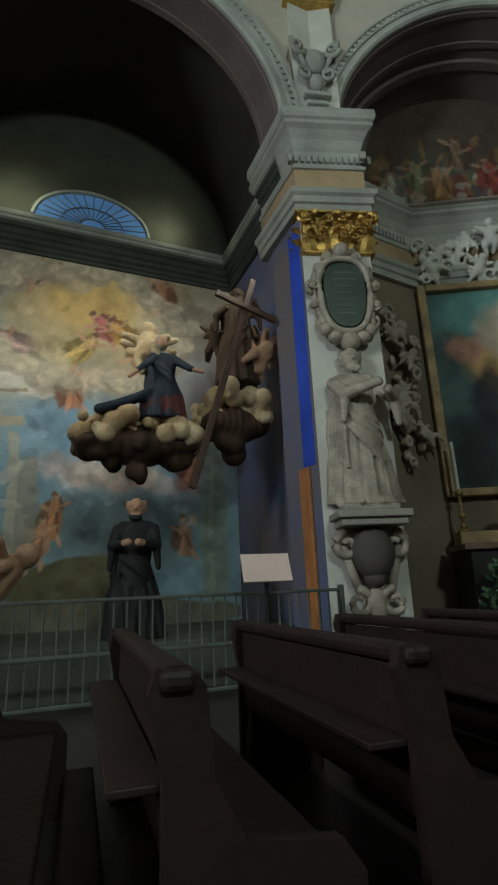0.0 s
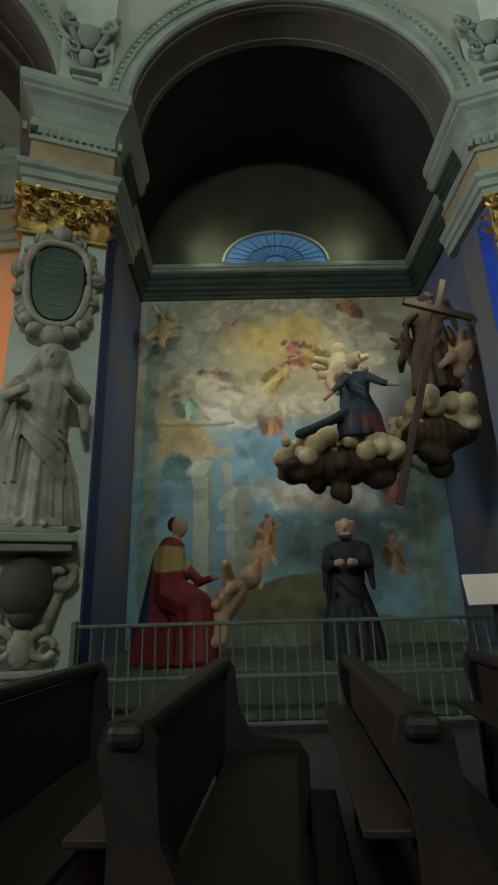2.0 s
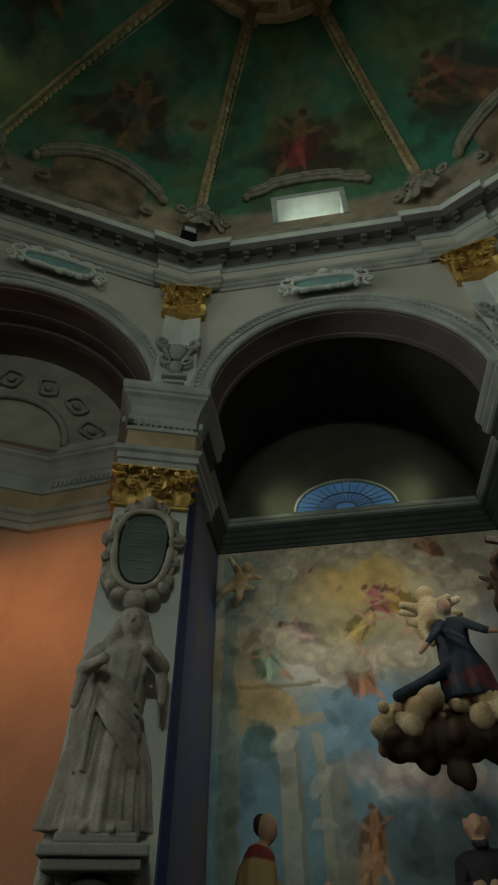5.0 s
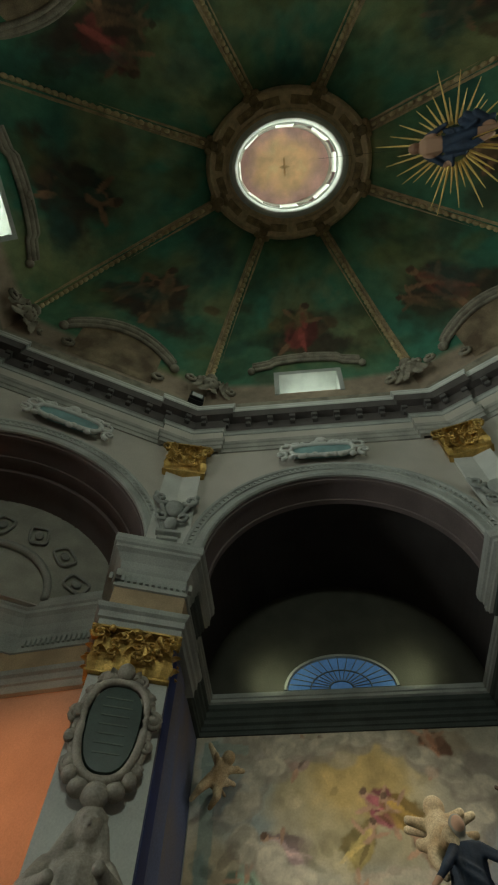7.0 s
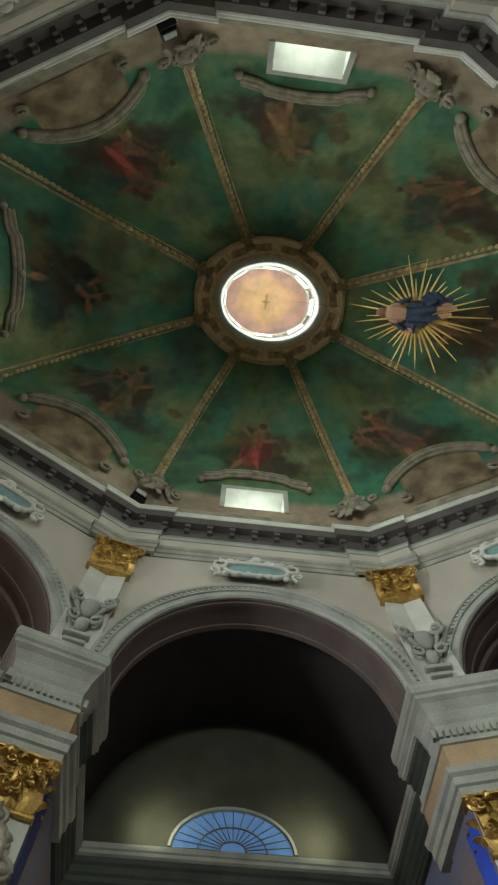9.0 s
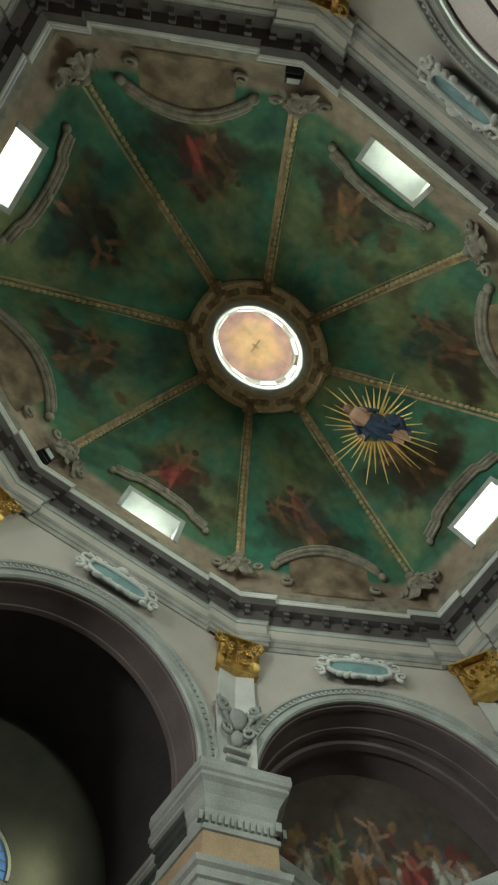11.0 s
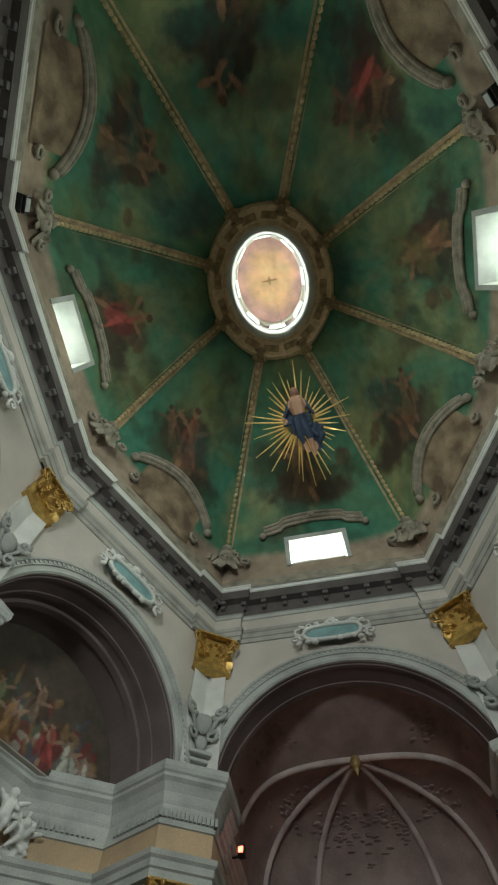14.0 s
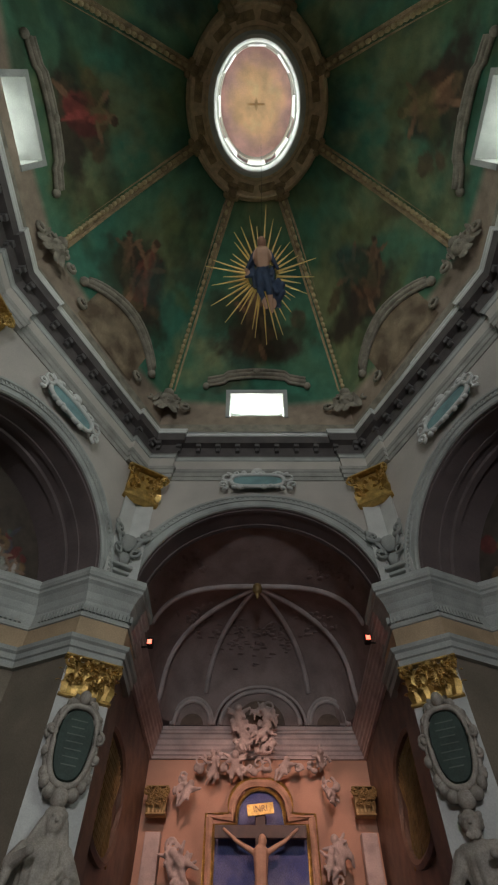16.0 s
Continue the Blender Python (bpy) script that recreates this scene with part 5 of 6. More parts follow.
# colonnade and roof of the painted building
for x0, x1, z0, z1, c in ((-2.0, -1.72, 1.0, 4.3, (0.62, 0.58, 0.46)), (-1.72, -1.64, 1.0, 4.3, (0.36, 0.33, 0.25)), (-1.38, -1.2, 1.4, 4.1, (0.55, 0.51, 0.40)), (-2.9, -1.1, 4.25, 4.42, (0.60, 0.50, 0.32)), (-2.9, -2.75, 0.9, 4.3, (0.42, 0.42, 0.34)), (-2.72, -1.1, 4.9, 4.98, (0.36, 0.27, 0.15)), (-1.2, -0.85, 1.4, 3.6, (0.40, 0.38, 0.31)), (2.45, 2.95, 0.9, 5.2, (0.27, 0.35, 0.31)), (2.58, 2.7, 0.9, 5.2, (0.36, 0.44, 0.38)), (-3.05, -2.78, 0.9, 8.0, (0.26, 0.33, 0.29)), (-2.95, -2.2, 7.75, 7.95, (0.36, 0.42, 0.36)), (-2.95, -2.3, 7.5, 7.56, (0.36, 0.42, 0.36))):
    w_ = ((q[:, 0] > x0) & (q[:, 0] < x1) & (q[:, 1] > z0) & (q[:, 1] < z1))[:, None] * 0.75
    col = col * (1 - w_) + np.array(c) * w_
# scalloped cloud edges round the glory
for k in range(44):
    a_ = 2 * math.pi * k / 44
    x, z = -0.1 + 2.1 * math.cos(a_) + rng.normal(0, 0.12), 6.6 + 1.35 * math.sin(a_) + rng.normal(0, 0.1)
    g_ = rng.uniform(0.85, 1.15)
    dab(col, q, x, z - 0.06, 0.3, 0.24, 0, (0.40 * g_, 0.34 * g_, 0.27 * g_), 0.2, 0.12, 850 + k, 0.6)
    dab(col, q, x, z + 0.03, 0.25, 0.19, 0, (0.66 * g_, 0.59 * g_, 0.46 * g_), 0.3, 0.12, 900 + k, 0.75)
for k in range(150):
    x, z = rng.uniform(-3, 3), rng.uniform(0.8, 8.3)
    g_ = rng.choice((0.55, 0.7, 1.35))
    i_ = int(np.argmin((q[:, 0] - x) ** 2 + (q[:, 1] - z) ** 2))
    dab(col, q, x, z, rng.uniform(0.08, 0.3), rng.uniform(0.05, 0.16), rng.uniform(-60, 60), tuple(np.clip(col[i_] * g_, 0.02, 0.85)), 0.35, 0.4, 700 + k, 0.5)
paint(fresco, col * (1 + 0.22 * lattice_noise(q * 5, 19)[:, None]))

# fan window over the chapel cornice
fan = thing("fan_window", "half-round blue glazed fan window with radial bars", "window", Matrix(((0, -1, 0, -10.46), (1, 0, 0, -0.06), (0, 0, 1, 9.04), (0, 0, 0, 1))))
bm = bmesh.new()
ctr = bm.verts.new((0, -0.02, 0))
rim = [bm.verts.new((-1.25 * math.cos(math.pi * k / 32), -0.02, 0.86 * math.sin(math.pi * k / 32))) for k in range(33)]
for a, b in zip(rim, rim[1:]):
    bm.faces.new((ctr, a, b))
part("pane", bm, FANGLASS, fan, "blue pane with a weak glow for daylight")
for k in range(17):
    a = math.pi * k / 16
    bm = bmesh.new()
    limb(bm, (-0.25 * math.cos(a), -0.05, 0.2 * math.sin(a)), (-1.24 * math.cos(a), -0.05, 0.85 * math.sin(a)), 0.012, 0.012, 5)
    part("bar", bm, IRON, fan)
for s in (0.22, 0.55, 1.0):
    bm = bmesh.new()
    tube(bm, [(-1.26 * s * math.cos(math.pi * k / 24), -0.05, 0.87 * s * math.sin(math.pi * k / 24)) for k in range(25)], 0.018 if s < 1 else 0.05, 5)
    part("ring_bar", bm, IRON if s < 1 else STUCCO, fan)

# stage on which the figures stand
bm = bmesh.new()
box(bm, -10.5, -6.75, -3.3, 3.3, FLOOR, 0.46, 0.02)
tagged(part("stage", bm, STAGEMAT), "raised grey stone stage of the chapel", "stage", kind="structure")

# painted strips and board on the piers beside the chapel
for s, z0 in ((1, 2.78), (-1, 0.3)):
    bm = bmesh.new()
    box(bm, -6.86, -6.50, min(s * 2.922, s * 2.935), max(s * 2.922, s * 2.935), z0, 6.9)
    tagged(part("blue_strip", bm, BLUE if s > 0 else BLUESHADED), "ultramarine painted strip on the pier beside the chapel", "painted strip", kind="structure")
bm = bmesh.new()
box(bm, -6.92, -6.66, 2.86, 2.92, 0.46, 2.76, 0.01)
tagged(part("board", bm, ORANGE), "tall orange varnished board leaning on the chapel pier", "board")


def place(ob, x, y, z, turn):
    """Stands a figure that faces -y so that it faces the given way."""
    ob.matrix_world = pose(x, y, z, 0, 0, turn)
    return ob


rng = np.random.RandomState(3)
bm = bmesh.new()
robed(bm, 1.88, rng, 0, 1.35, ((0.12, -0.42, 0.66), (-0.12, -0.42, 0.66)), 18)
monk = place(sculpt("monk_statue", bm, MONK, 0.02), -7.5, 0.5, 0.46, 75)
tagged(monk, "plaster monk statue in a black habit with clasped pale hands", "statue")

bm = bmesh.new()
ball(bm, (0.05, -0.1, 1.82), (0.11, 0.125, 0.15))
limb(bm, (0.04, -0.06, 1.7), (0.02, 0.0, 1.5), 0.065, 0.09)
ball(bm, (0.05, 0.0, 1.86), (0.115, 0.1, 0.12))
limb(bm, (0, 0, 1.5), (0, 0.02, 0.95), 0.2, 0.24)
limb(bm, (0, 0.12, 1.4), (0.02, 0.32, 0.25), 0.17, 0.26)
limb(bm, (0, 0, 0.9), (0, -0.45, 0.72), 0.26, 0.22)
limb(bm, (0, -0.45, 0.72), (0, -0.5, 0.05), 0.22, 0.26)
limb(bm, (0.2, 0, 1.35), (0.2, -0.35, 1.05), 0.09, 0.07)
limb(bm, (0.2, -0.35, 1.05), (0.1, -0.7, 1.1), 0.06, 0.04)
for k in range(14):
    limb(bm, (rng.uniform(-0.25, 0.25), rng.uniform(-0.5, 0.1), rng.uniform(0.6, 0.95)), (rng.uniform(-0.4, 0.4), rng.uniform(-0.65, 0.3), 0.03), 0.04, 0.07)
box(bm, -0.35, 0.35, -0.3, 0.4, 0.0, 0.5)
woman = place(sculpt("seated_statue", bm, LADY, 0.024), -7.4, -2.0, 0.46, 150)
tagged(woman, "painted plaster woman seated in a red robe and blue cloak", "statue")
bm = bmesh.new()
putto(bm, (0, 0, 0.62), 1.15, np.random.RandomState(4))
boy = place(sculpt("child_statue", bm, SKIN, 0.022), -7.3, -1.25, 0.56, 120)
tagged(boy, "small painted plaster child statue with raised arms", "statue")


def cloud_bank(name, x, y, z, w, d, hgt, seed, label):
    rng = np.random.RandomState(seed)
    bank = thing(name, label, "cloud", pose(x, y, z))
    bm = bmesh.new()
    for k in range(80):
        u = rng.uniform(-1, 1)
        ball(bm, (rng.uniform(-d, d), u * w, (rng.uniform(-0.1, 0.35) + 0.12 * math.cos(u * 3)) * hgt), (rr := rng.uniform(0.1, 0.2) * hgt), seg=12)
    sculpt("puffy_top", bm, CLOUD, 0.022, bank)
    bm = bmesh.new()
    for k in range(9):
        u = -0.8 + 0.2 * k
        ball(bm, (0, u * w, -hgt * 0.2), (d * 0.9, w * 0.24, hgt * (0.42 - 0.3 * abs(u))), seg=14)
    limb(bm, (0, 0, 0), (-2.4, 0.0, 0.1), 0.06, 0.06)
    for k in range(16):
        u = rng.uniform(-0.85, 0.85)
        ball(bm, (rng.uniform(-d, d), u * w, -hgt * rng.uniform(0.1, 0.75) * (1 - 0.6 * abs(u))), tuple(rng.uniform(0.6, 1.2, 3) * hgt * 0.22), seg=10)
    # shade below the puffs is put into the dark brown colour
    sculpt("shaded_underside", bm, UNDER, 0.035, bank, "underside with shade put into its dark brown")
    return bank


cloud_bank("plaster_cloud", -8.0, 0.62, 3.45, 0.95, 0.45, 0.85, 1, "modelled plaster cloud with ochre puffs and a dark underside")
cloud_bank("plaster_cloud", -8.1, 2.3, 4.0, 0.6, 0.4, 0.95, 2, "modelled plaster cloud with pale puffs and a dark underside")
rng = np.random.RandomState(6)
bm = bmesh.new()
ball(bm, (-0.06, -0.12, 1.40), (0.11, 0.12, 0.14))
drapery(bm, 1.6, rng, 1.45, 0.06, 0.82)
for k in range(9):
    limb(bm, (-0.1 - 0.02 * k, -0.12, 0.62 - 0.02 * k), (-0.62 - 0.05 * k, -0.18 + 0.04 * (k % 4), 0.30 - 0.02 * k), 0.07, 0.06 + 0.01 * (k % 3))
limb(bm, (0.15, -0.05, 1.18), (0.36, -0.32, 0.92), 0.08, 0.06)
limb(bm, (0.36, -0.32, 0.92), (0.56, -0.38, 0.86), 0.055, 0.035)
limb(bm, (-0.15, -0.05, 1.18), (-0.40, -0.32, 0.86), 0.08, 0.055)
limb(bm, (-0.40, -0.32, 0.86), (-0.62, -0.42, 0.62), 0.05, 0.035)
for k in range(7):
    limb(bm, (-0.05, 0.02, 1.48), (-0.22 + 0.07 * k, 0.14, 1.05), 0.07, 0.04)
mary = place(sculpt("seated_cloud_statue", bm, CLOUDLADY, 0.024), -7.8, 0.95, 3.58, 90)
tagged(mary, "painted plaster figure in dark blue robes seated on a cloud", "statue")
bm = bmesh.new()
robed(bm, 1.9, np.random.RandomState(12), 0.02, 1.2, ((0.5, -0.3, 0.8), (-0.4, -0.3, 0.7)), 16)
cb = place(sculpt("cloud_statue", bm, UNDER, 0.028), -8.0, 2.35, 4.55, 80)
tagged(cb, "dark painted plaster figure standing on a cloud with the cross", "statue")
for n_, (x, y, z, s, sd) in enumerate(((-8.1, 0.75, 5.0, 0.9, 22), (-7.9, 2.75, 5.1, 0.9, 23), (-9.9, -2.7, 6.9, 0.75, 24), (-8.2, 2.0, 5.4, 0.55, 25))):
    bm = bmesh.new()
    putto(bm, (0, 0, 0), s * 1.25, np.random.RandomState(sd))
    limb(bm, (0, 0, 0), (0, 0.8, 0.0), 0.03, 0.03)
    ob = place(sculpt("angel_statue", bm, UNDER if n_ == 3 else SKIN if n_ == 1 else CLOUD, 0.024), x, y, z, 80)
    tagged(ob, "painted plaster angel tumbling among the clouds", "statue", "chapel angels")
bm = bmesh.new()
cross = thing("wooden_cross", "large dark wooden cross leaning against the plaster clouds", "cross", Matrix.Translation((-7.45, 1.55, 3.3)) @ Matrix.Rotation(radians(-17), 4, "X"))
box(bm, -0.045, 0.045, -0.055, 0.055, -0.8, 3.2, 0.012)
part("upright", bm, CROSSWOOD, cross)
bm = bmesh.new()
box(bm, 0.047, 0.12, -0.58, 0.58, 2.5, 2.61, 0.012)
part("crossbeam", bm, CROSSWOOD, cross)

# railing before the stage
rail = thing("railing", "dull grey-green iron chapel railing with thin upright bars", "railing")
for nm, z0, z1 in (("top_rail", 0.97, 1.01), ("middle_rail", 0.43, 0.47), ("bottom_rail", -0.03, 0.01)):
    bm = bmesh.new()
    box(bm, -6.03, -5.97, -2.85, 2.85, z0, z1, 0.01)
    part(nm, bm, RAILIRON, rail)
bm = bmesh.new()
bmesh.ops.create_cone(bm, cap_ends=True, segments=6, radius1=0.012, radius2=0.012, depth=1.02, matrix=Matrix.Translation((0, 0, 0.46)))
bar = part("bar", bm, RAILIRON, rail)
bar.location = (-6.0, -2.8, 0)
for k in range(1, 41):
    ob = new("bar", bar.data)
    ob.parent, ob.location = rail, (-6.0, -2.8 + 5.6 * k / 40, 0)
for y in (-2.85, 2.85):
    bm = bmesh.new()
    box(bm, -6.04, -5.96, y - 0.03, y + 0.03, FLOOR, 1.05, 0.01)
    part("post", bm, RAILIRON, rail)

# lectern with a pale sheet
lec = thing("lectern", "slim dark lectern holding a pale printed sheet", "lectern", pose(-5.55, 1.6, 0, 0, 0, 80))
bm = bmesh.new()
limb(bm, (0, 0, FLOOR + 0.04), (0, 0, 1.15), 0.03, 0.025)
part("pole", bm, BLACK, lec)
bm = bmesh.new()
box(bm, -0.2, 0.2, -0.16, 0.16, FLOOR, FLOOR + 0.04, 0.01)
part("foot", bm, BLACK, lec)
bm = bmesh.new()
box(bm, -0.28, 0.28, -0.015, 0.015, -0.17, 0.17, 0.004)
ob = part("sheet", bm, PAPER, lec, "pale pinkish printed sheet")
ob.matrix_world = lec.matrix_world @ Matrix.Translation((0, -0.03, 1.26)) @ Matrix.Rotation(radians(-25), 4, "X")

# ---------------- pews ----------------
pew = thing("pew", "dark wooden church pew with shaped ends and a kneeler", "pew", None, "pews")
bm = bmesh.new()
out = [(0.36, FLOOR), (0.36, 0.28), (0.30, 0.36), (0.02, 0.40), (-0.06, 0.55), (-0.08, 0.78), (-0.12, 0.83), (-0.22, 0.83), (-0.24, 0.76), (-0.20, 0.55), (-0.20, FLOOR)]
for x in (0.0, 0.05):
    bm.faces.new([bm.verts.new((x, y, z)) for y, z in out])
bm.verts.ensure_lookup_table()
for k in range(len(out)):
    bm.faces.new((bm.verts[k], bm.verts[(k + 1) % 11], bm.verts[11 + (k + 1) % 11], bm.verts[11 + k]))
bmesh.ops.recalc_face_normals(bm, faces=bm.faces)
e1 = part("end_panel", bm, WOOD, pew)
e2 = new("end_panel", e1.data)
e2.parent = pew
e2.location = (1.95, 0, 0)
for nm, dims, bev in (("seat", (0.05, 1.95, -0.12, 0.30, 0.28, 0.32), 0.012), ("backrest", (0.05, 1.95, -0.17, -0.14, 0.30, 0.76), 0.008), ("top_rail", (-0.03, 2.03, -0.21, -0.11, 0.77, 0.83), 0.02),
                      ("book_shelf", (0.05, 1.95, -0.34, -0.18, 0.52, 0.545), 0.006), ("kneeler", (0.05, 1.95, -0.46, -0.30, 0.06, 0.10), 0.015)):
    bm = bmesh.new()
    box(bm, *dims, bev)
    part(nm, bm, WOOD, pew)
pew.matrix_world = pose(-3.55, -1.78, 0, 0, 0, -5)
for side in (0, 1):
    for k in range(-4, 6):
        if (side, k) != (0, 0) and not (side == 1 and k > 3):
            copy_thing(pew, pose(-3.55 if side == 0 else 1.55, -1.78 + 0.81 * k, 0, 0, 0, -5 if side == 0 else 5))


# ---------------- chancel: vault, ribs, lunettes, altarpiece ----------------
def apse_z(x, y):
    u, v = abs(x) / 3.2, max(0.0, y - 12.0) / 3.15
    crown = 2.75 + 0.5 * min(1.0, max(0.0, (12.0 - y) / 2.1))
    r = (u ** 4 + v ** 4) ** 0.25
    return SPRING - 0.1 + crown * max(0.0, 1 - min(1.0, r) ** 3.2) ** (1 / 3.2)


bm = bmesh.new()
grid = [[None] * 49 for _ in range(49)]
for i in range(49):
    for j in range(49):
        a = -1 + 2 * i / 48
        x = 3.2 * math.sin(a * math.pi / 2)
        y = 9.82 + (15.15 - 9.82) * math.sin(j / 48 * math.pi / 2)
        grid[i][j] = bm.verts.new((x, y, apse_z(x, y)))
for i in range(48):
    for j in range(48):
        bm.faces.new((grid[i][j], grid[i + 1][j], grid[i + 1][j + 1], grid[i][j + 1]))
apse = tagged(part("chancel_vault", bm, CHANCEL, smooth=True), "brown-grey ribbed chancel vault with faint stucco leaves", "vault", kind="structure")
south = copy_thing(apse, Matrix.Rotation(math.pi, 4, "Z"))
for k, (tx, ty) in enumerate(((-3.12, 12.0), (-3.12, 14.4), (-1.65, 15.1), (1.65, 15.1), (3.12, 14.4), (3.12, 12.0))):
    pts = []
    for s in np.linspace(0.02, 0.985, 26):
        x, y = tx * s, 12.0 + (ty - 12.0) * s
        pts.append((x, y, apse_z(x, y) - 0.03))
    bm = bmesh.new()
    tube(bm, pts, 0.085, 8)
    part("rib", bm, CHANCELRIB, apse, smooth=True)
    rng = np.random.RandomState(k)
bm = bmesh.new()
ball(bm, (0, 12.0, 11.58), (0.16, 0.16, 0.2))
limb(bm, (0, 12.0, 11.46), (0, 12.0, 11.24), 0.09, 0.04)
part("boss", bm, GILT, apse, "small gilded boss", smooth=True)
rng = np.random.RandomState(31)
for k in range(7):
    cx, cy = [(-1.9, 13.4), (1.9, 13.4), (0, 14.3), (-0.9, 14.2), (0.9, 14.2), (-2.2, 11.2), (2.2, 11.2)][k]
    bm = bmesh.new()
    for j in range(34):
        x, y = cx + rng.normal(0, 0.3), min(15.0, cy + rng.normal(0, 0.28))
        z = apse_z(x, y)
        ball(bm, (x, y, z), (rng.uniform(0.07, 0.16), rng.uniform(0.06, 0.13), 0.02), Matrix.Rotation(rng.uniform(0, 3), 4, "Z"), seg=8)
    tagged(part("stucco_leaves", bm, CHANCEL, apse, smooth=True), kind="stuff")
# arches of the three lunettes on the end wall
for cx, r in ((0.0, 1.2), (-2.05, 0.55), (2.05, 0.55)):
    lun = thing("lunette_frame", "moulded arch framing a dim lunette above the altar cornice", "arch frame", pose(cx + 0.08, 14.85, 8.86), "altar lunettes")
    bm = bmesh.new()
    for rr, th in ((r, 0.07), (r * 1.14, 0.05)):
        tube(bm, [(-rr * math.cos(math.pi * k / 24), 0, rr * (0.86 if r > 1 else 1.3) * math.sin(math.pi * k / 24)) for k in range(25)], th, 6)
    part("archivolt", bm, CHANCELRIB, lun, smooth=True)
    bm = bmesh.new()
    bm.faces.new([bm.verts.new((-r * math.cos(math.pi * k / 24), 0.03, r * (0.86 if r > 1 else 1.3) * math.sin(math.pi * k / 24))) for k in range(25)])
    part("field", bm, CHANCEL, lun)
    bm = bmesh.new()
    bm.faces.new([bm.verts.new((-r * 0.62 * math.cos(math.pi * k / 24), 0.012, r * 0.62 * math.sin(math.pi * k / 24))) for k in range(25)])
    part("window_field", bm, BROWN, lun, "dark reddish inner field")

alt = thing("altarpiece", "salmon and gilt altarpiece frame around a blue painting", "altarpiece", pose(0.06, 14.75, -0.34))
# arched painting
prof = [(-1.2, 3.2), (-1.2, 6.66), (-0.62, 6.66), (-0.62, 6.85)] + [(-0.62 * math.cos(math.pi * k / 16), 6.85 + 0.62 * math.sin(math.pi * k / 16)) for k in range(1, 16)] + [(0.62, 6.85), (0.62, 6.66), (1.2, 6.66), (1.2, 3.2)]
bm = bmesh.new()
bm.faces.new([bm.verts.new((x, 0.1, z)) for x, z in prof])
part("painting", bm, CANVASBLUE, alt, "deep blue stormy sky painting")
for nm, off, rad, mat in (("inner_frame", 1.0, 0.05, GOLD), ("outer_frame", 1.14, 0.10, SALMONSTONE), ("rim", 1.24, 0.04, GOLD)):
    bm = bmesh.new()
    tube(bm, [((x + math.copysign(0.9 * (off - 1), x) if x else 0), 0.02, z + (1.0 * (off - 1) if z > 6 else 0)) for x, z in prof], rad, 6)
    part(nm, bm, mat, alt, smooth=False)
for s in (-1, 1):
    bm = bmesh.new()
    box(bm, s * 2.75 - 0.2, s * 2.75 + 0.2, 0.0, 0.3, FLOOR + 0.34, 6.5, 0.02)
    part("side_pilaster", bm, PINKSTONE, alt, "pale pinkish pilaster")
    bm = capital_mesh(0.5, 0.6, side=False)
    ob = part("pilaster_capital", bm, GILT, alt)
    ob.matrix_world = alt.matrix_world @ Matrix.Translation((s * 2.75, 0.0, 6.9))
bm = bmesh.new()
box(bm, -2.1, 2.1, -0.6, 0.3, FLOOR + 0.34, 3.0, 0.03)
part("altar_base", bm, PINKSTONE, alt)

# crucifix before the painting
cru = thing("crucifix", "carved crucifix with a pale corpus before the blue altar painting", "crucifix", pose(0.05, 14.45, -0.36))
bm = bmesh.new()
box(bm, -0.13, 0.13, -0.05, 0.05, 3.0, 7.0, 0.01)
part("upright", bm, CROSSWOOD, cru)
bm = bmesh.new()
box(bm, -1.15, 1.15, -0.055, 0.05, 6.28, 6.56, 0.01)
part("crossbeam", bm, CROSSWOOD, cru)
bm = bmesh.new()
ball(bm, (0.04, -0.2, 6.18), (0.11, 0.12, 0.15))
limb(bm, (0, -0.14, 5.95), (0, -0.13, 5.5), 0.19, 0.15)
limb(bm, (0, -0.13, 5.5), (0, -0.12, 5.2), 0.15, 0.17)
for s in (-1, 1):
    limb(bm, (s * 0.17, -0.12, 5.98), (s * 0.58, -0.1, 6.2), 0.07, 0.05)
    limb(bm, (s * 0.58, -0.1, 6.2), (s * 0.92, -0.09, 6.46), 0.05, 0.035)
    limb(bm, (s * 0.09, -0.13, 5.15), (s * 0.07, -0.2, 4.6), 0.10, 0.07)
    limb(bm, (s * 0.07, -0.2, 4.6), (s * 0.02, -0.1, 4.0), 0.07, 0.045)
corp = sculpt("corpus_statue", bm, SKIN, 0.022, None)
corp.matrix_world = pose(0.05, 14.45, -0.36)
tagged(corp, "pale painted carved corpus fixed on the cross", "statue")
bm = bmesh.new()
box(bm, -0.34, 0.34, -0.085, -0.06, -0.13, 0.13, 0.01)
sign = part("title_plate", bm, GOLD, cru, "gilded scroll plate with four letters")
sign.matrix_world = cru.matrix_world @ Matrix.Translation((0, -0.03, 6.88)) @ Matrix.Rotation(radians(-6), 4, "Y")
font = bpy.data.curves.new("lettering", "FONT")
font.body, font.size, font.align_x, font.align_y, font.extrude = "INRI", 0.2, "CENTER", "CENTER", 0.004
font.materials.append(CROSSWOOD)
txt = new("lettering", font)
txt.parent = sign
txt.matrix_world = sign.matrix_world @ Matrix.Translation((0, -0.09, 0)) @ Matrix.Rotation(radians(90), 4, "X")

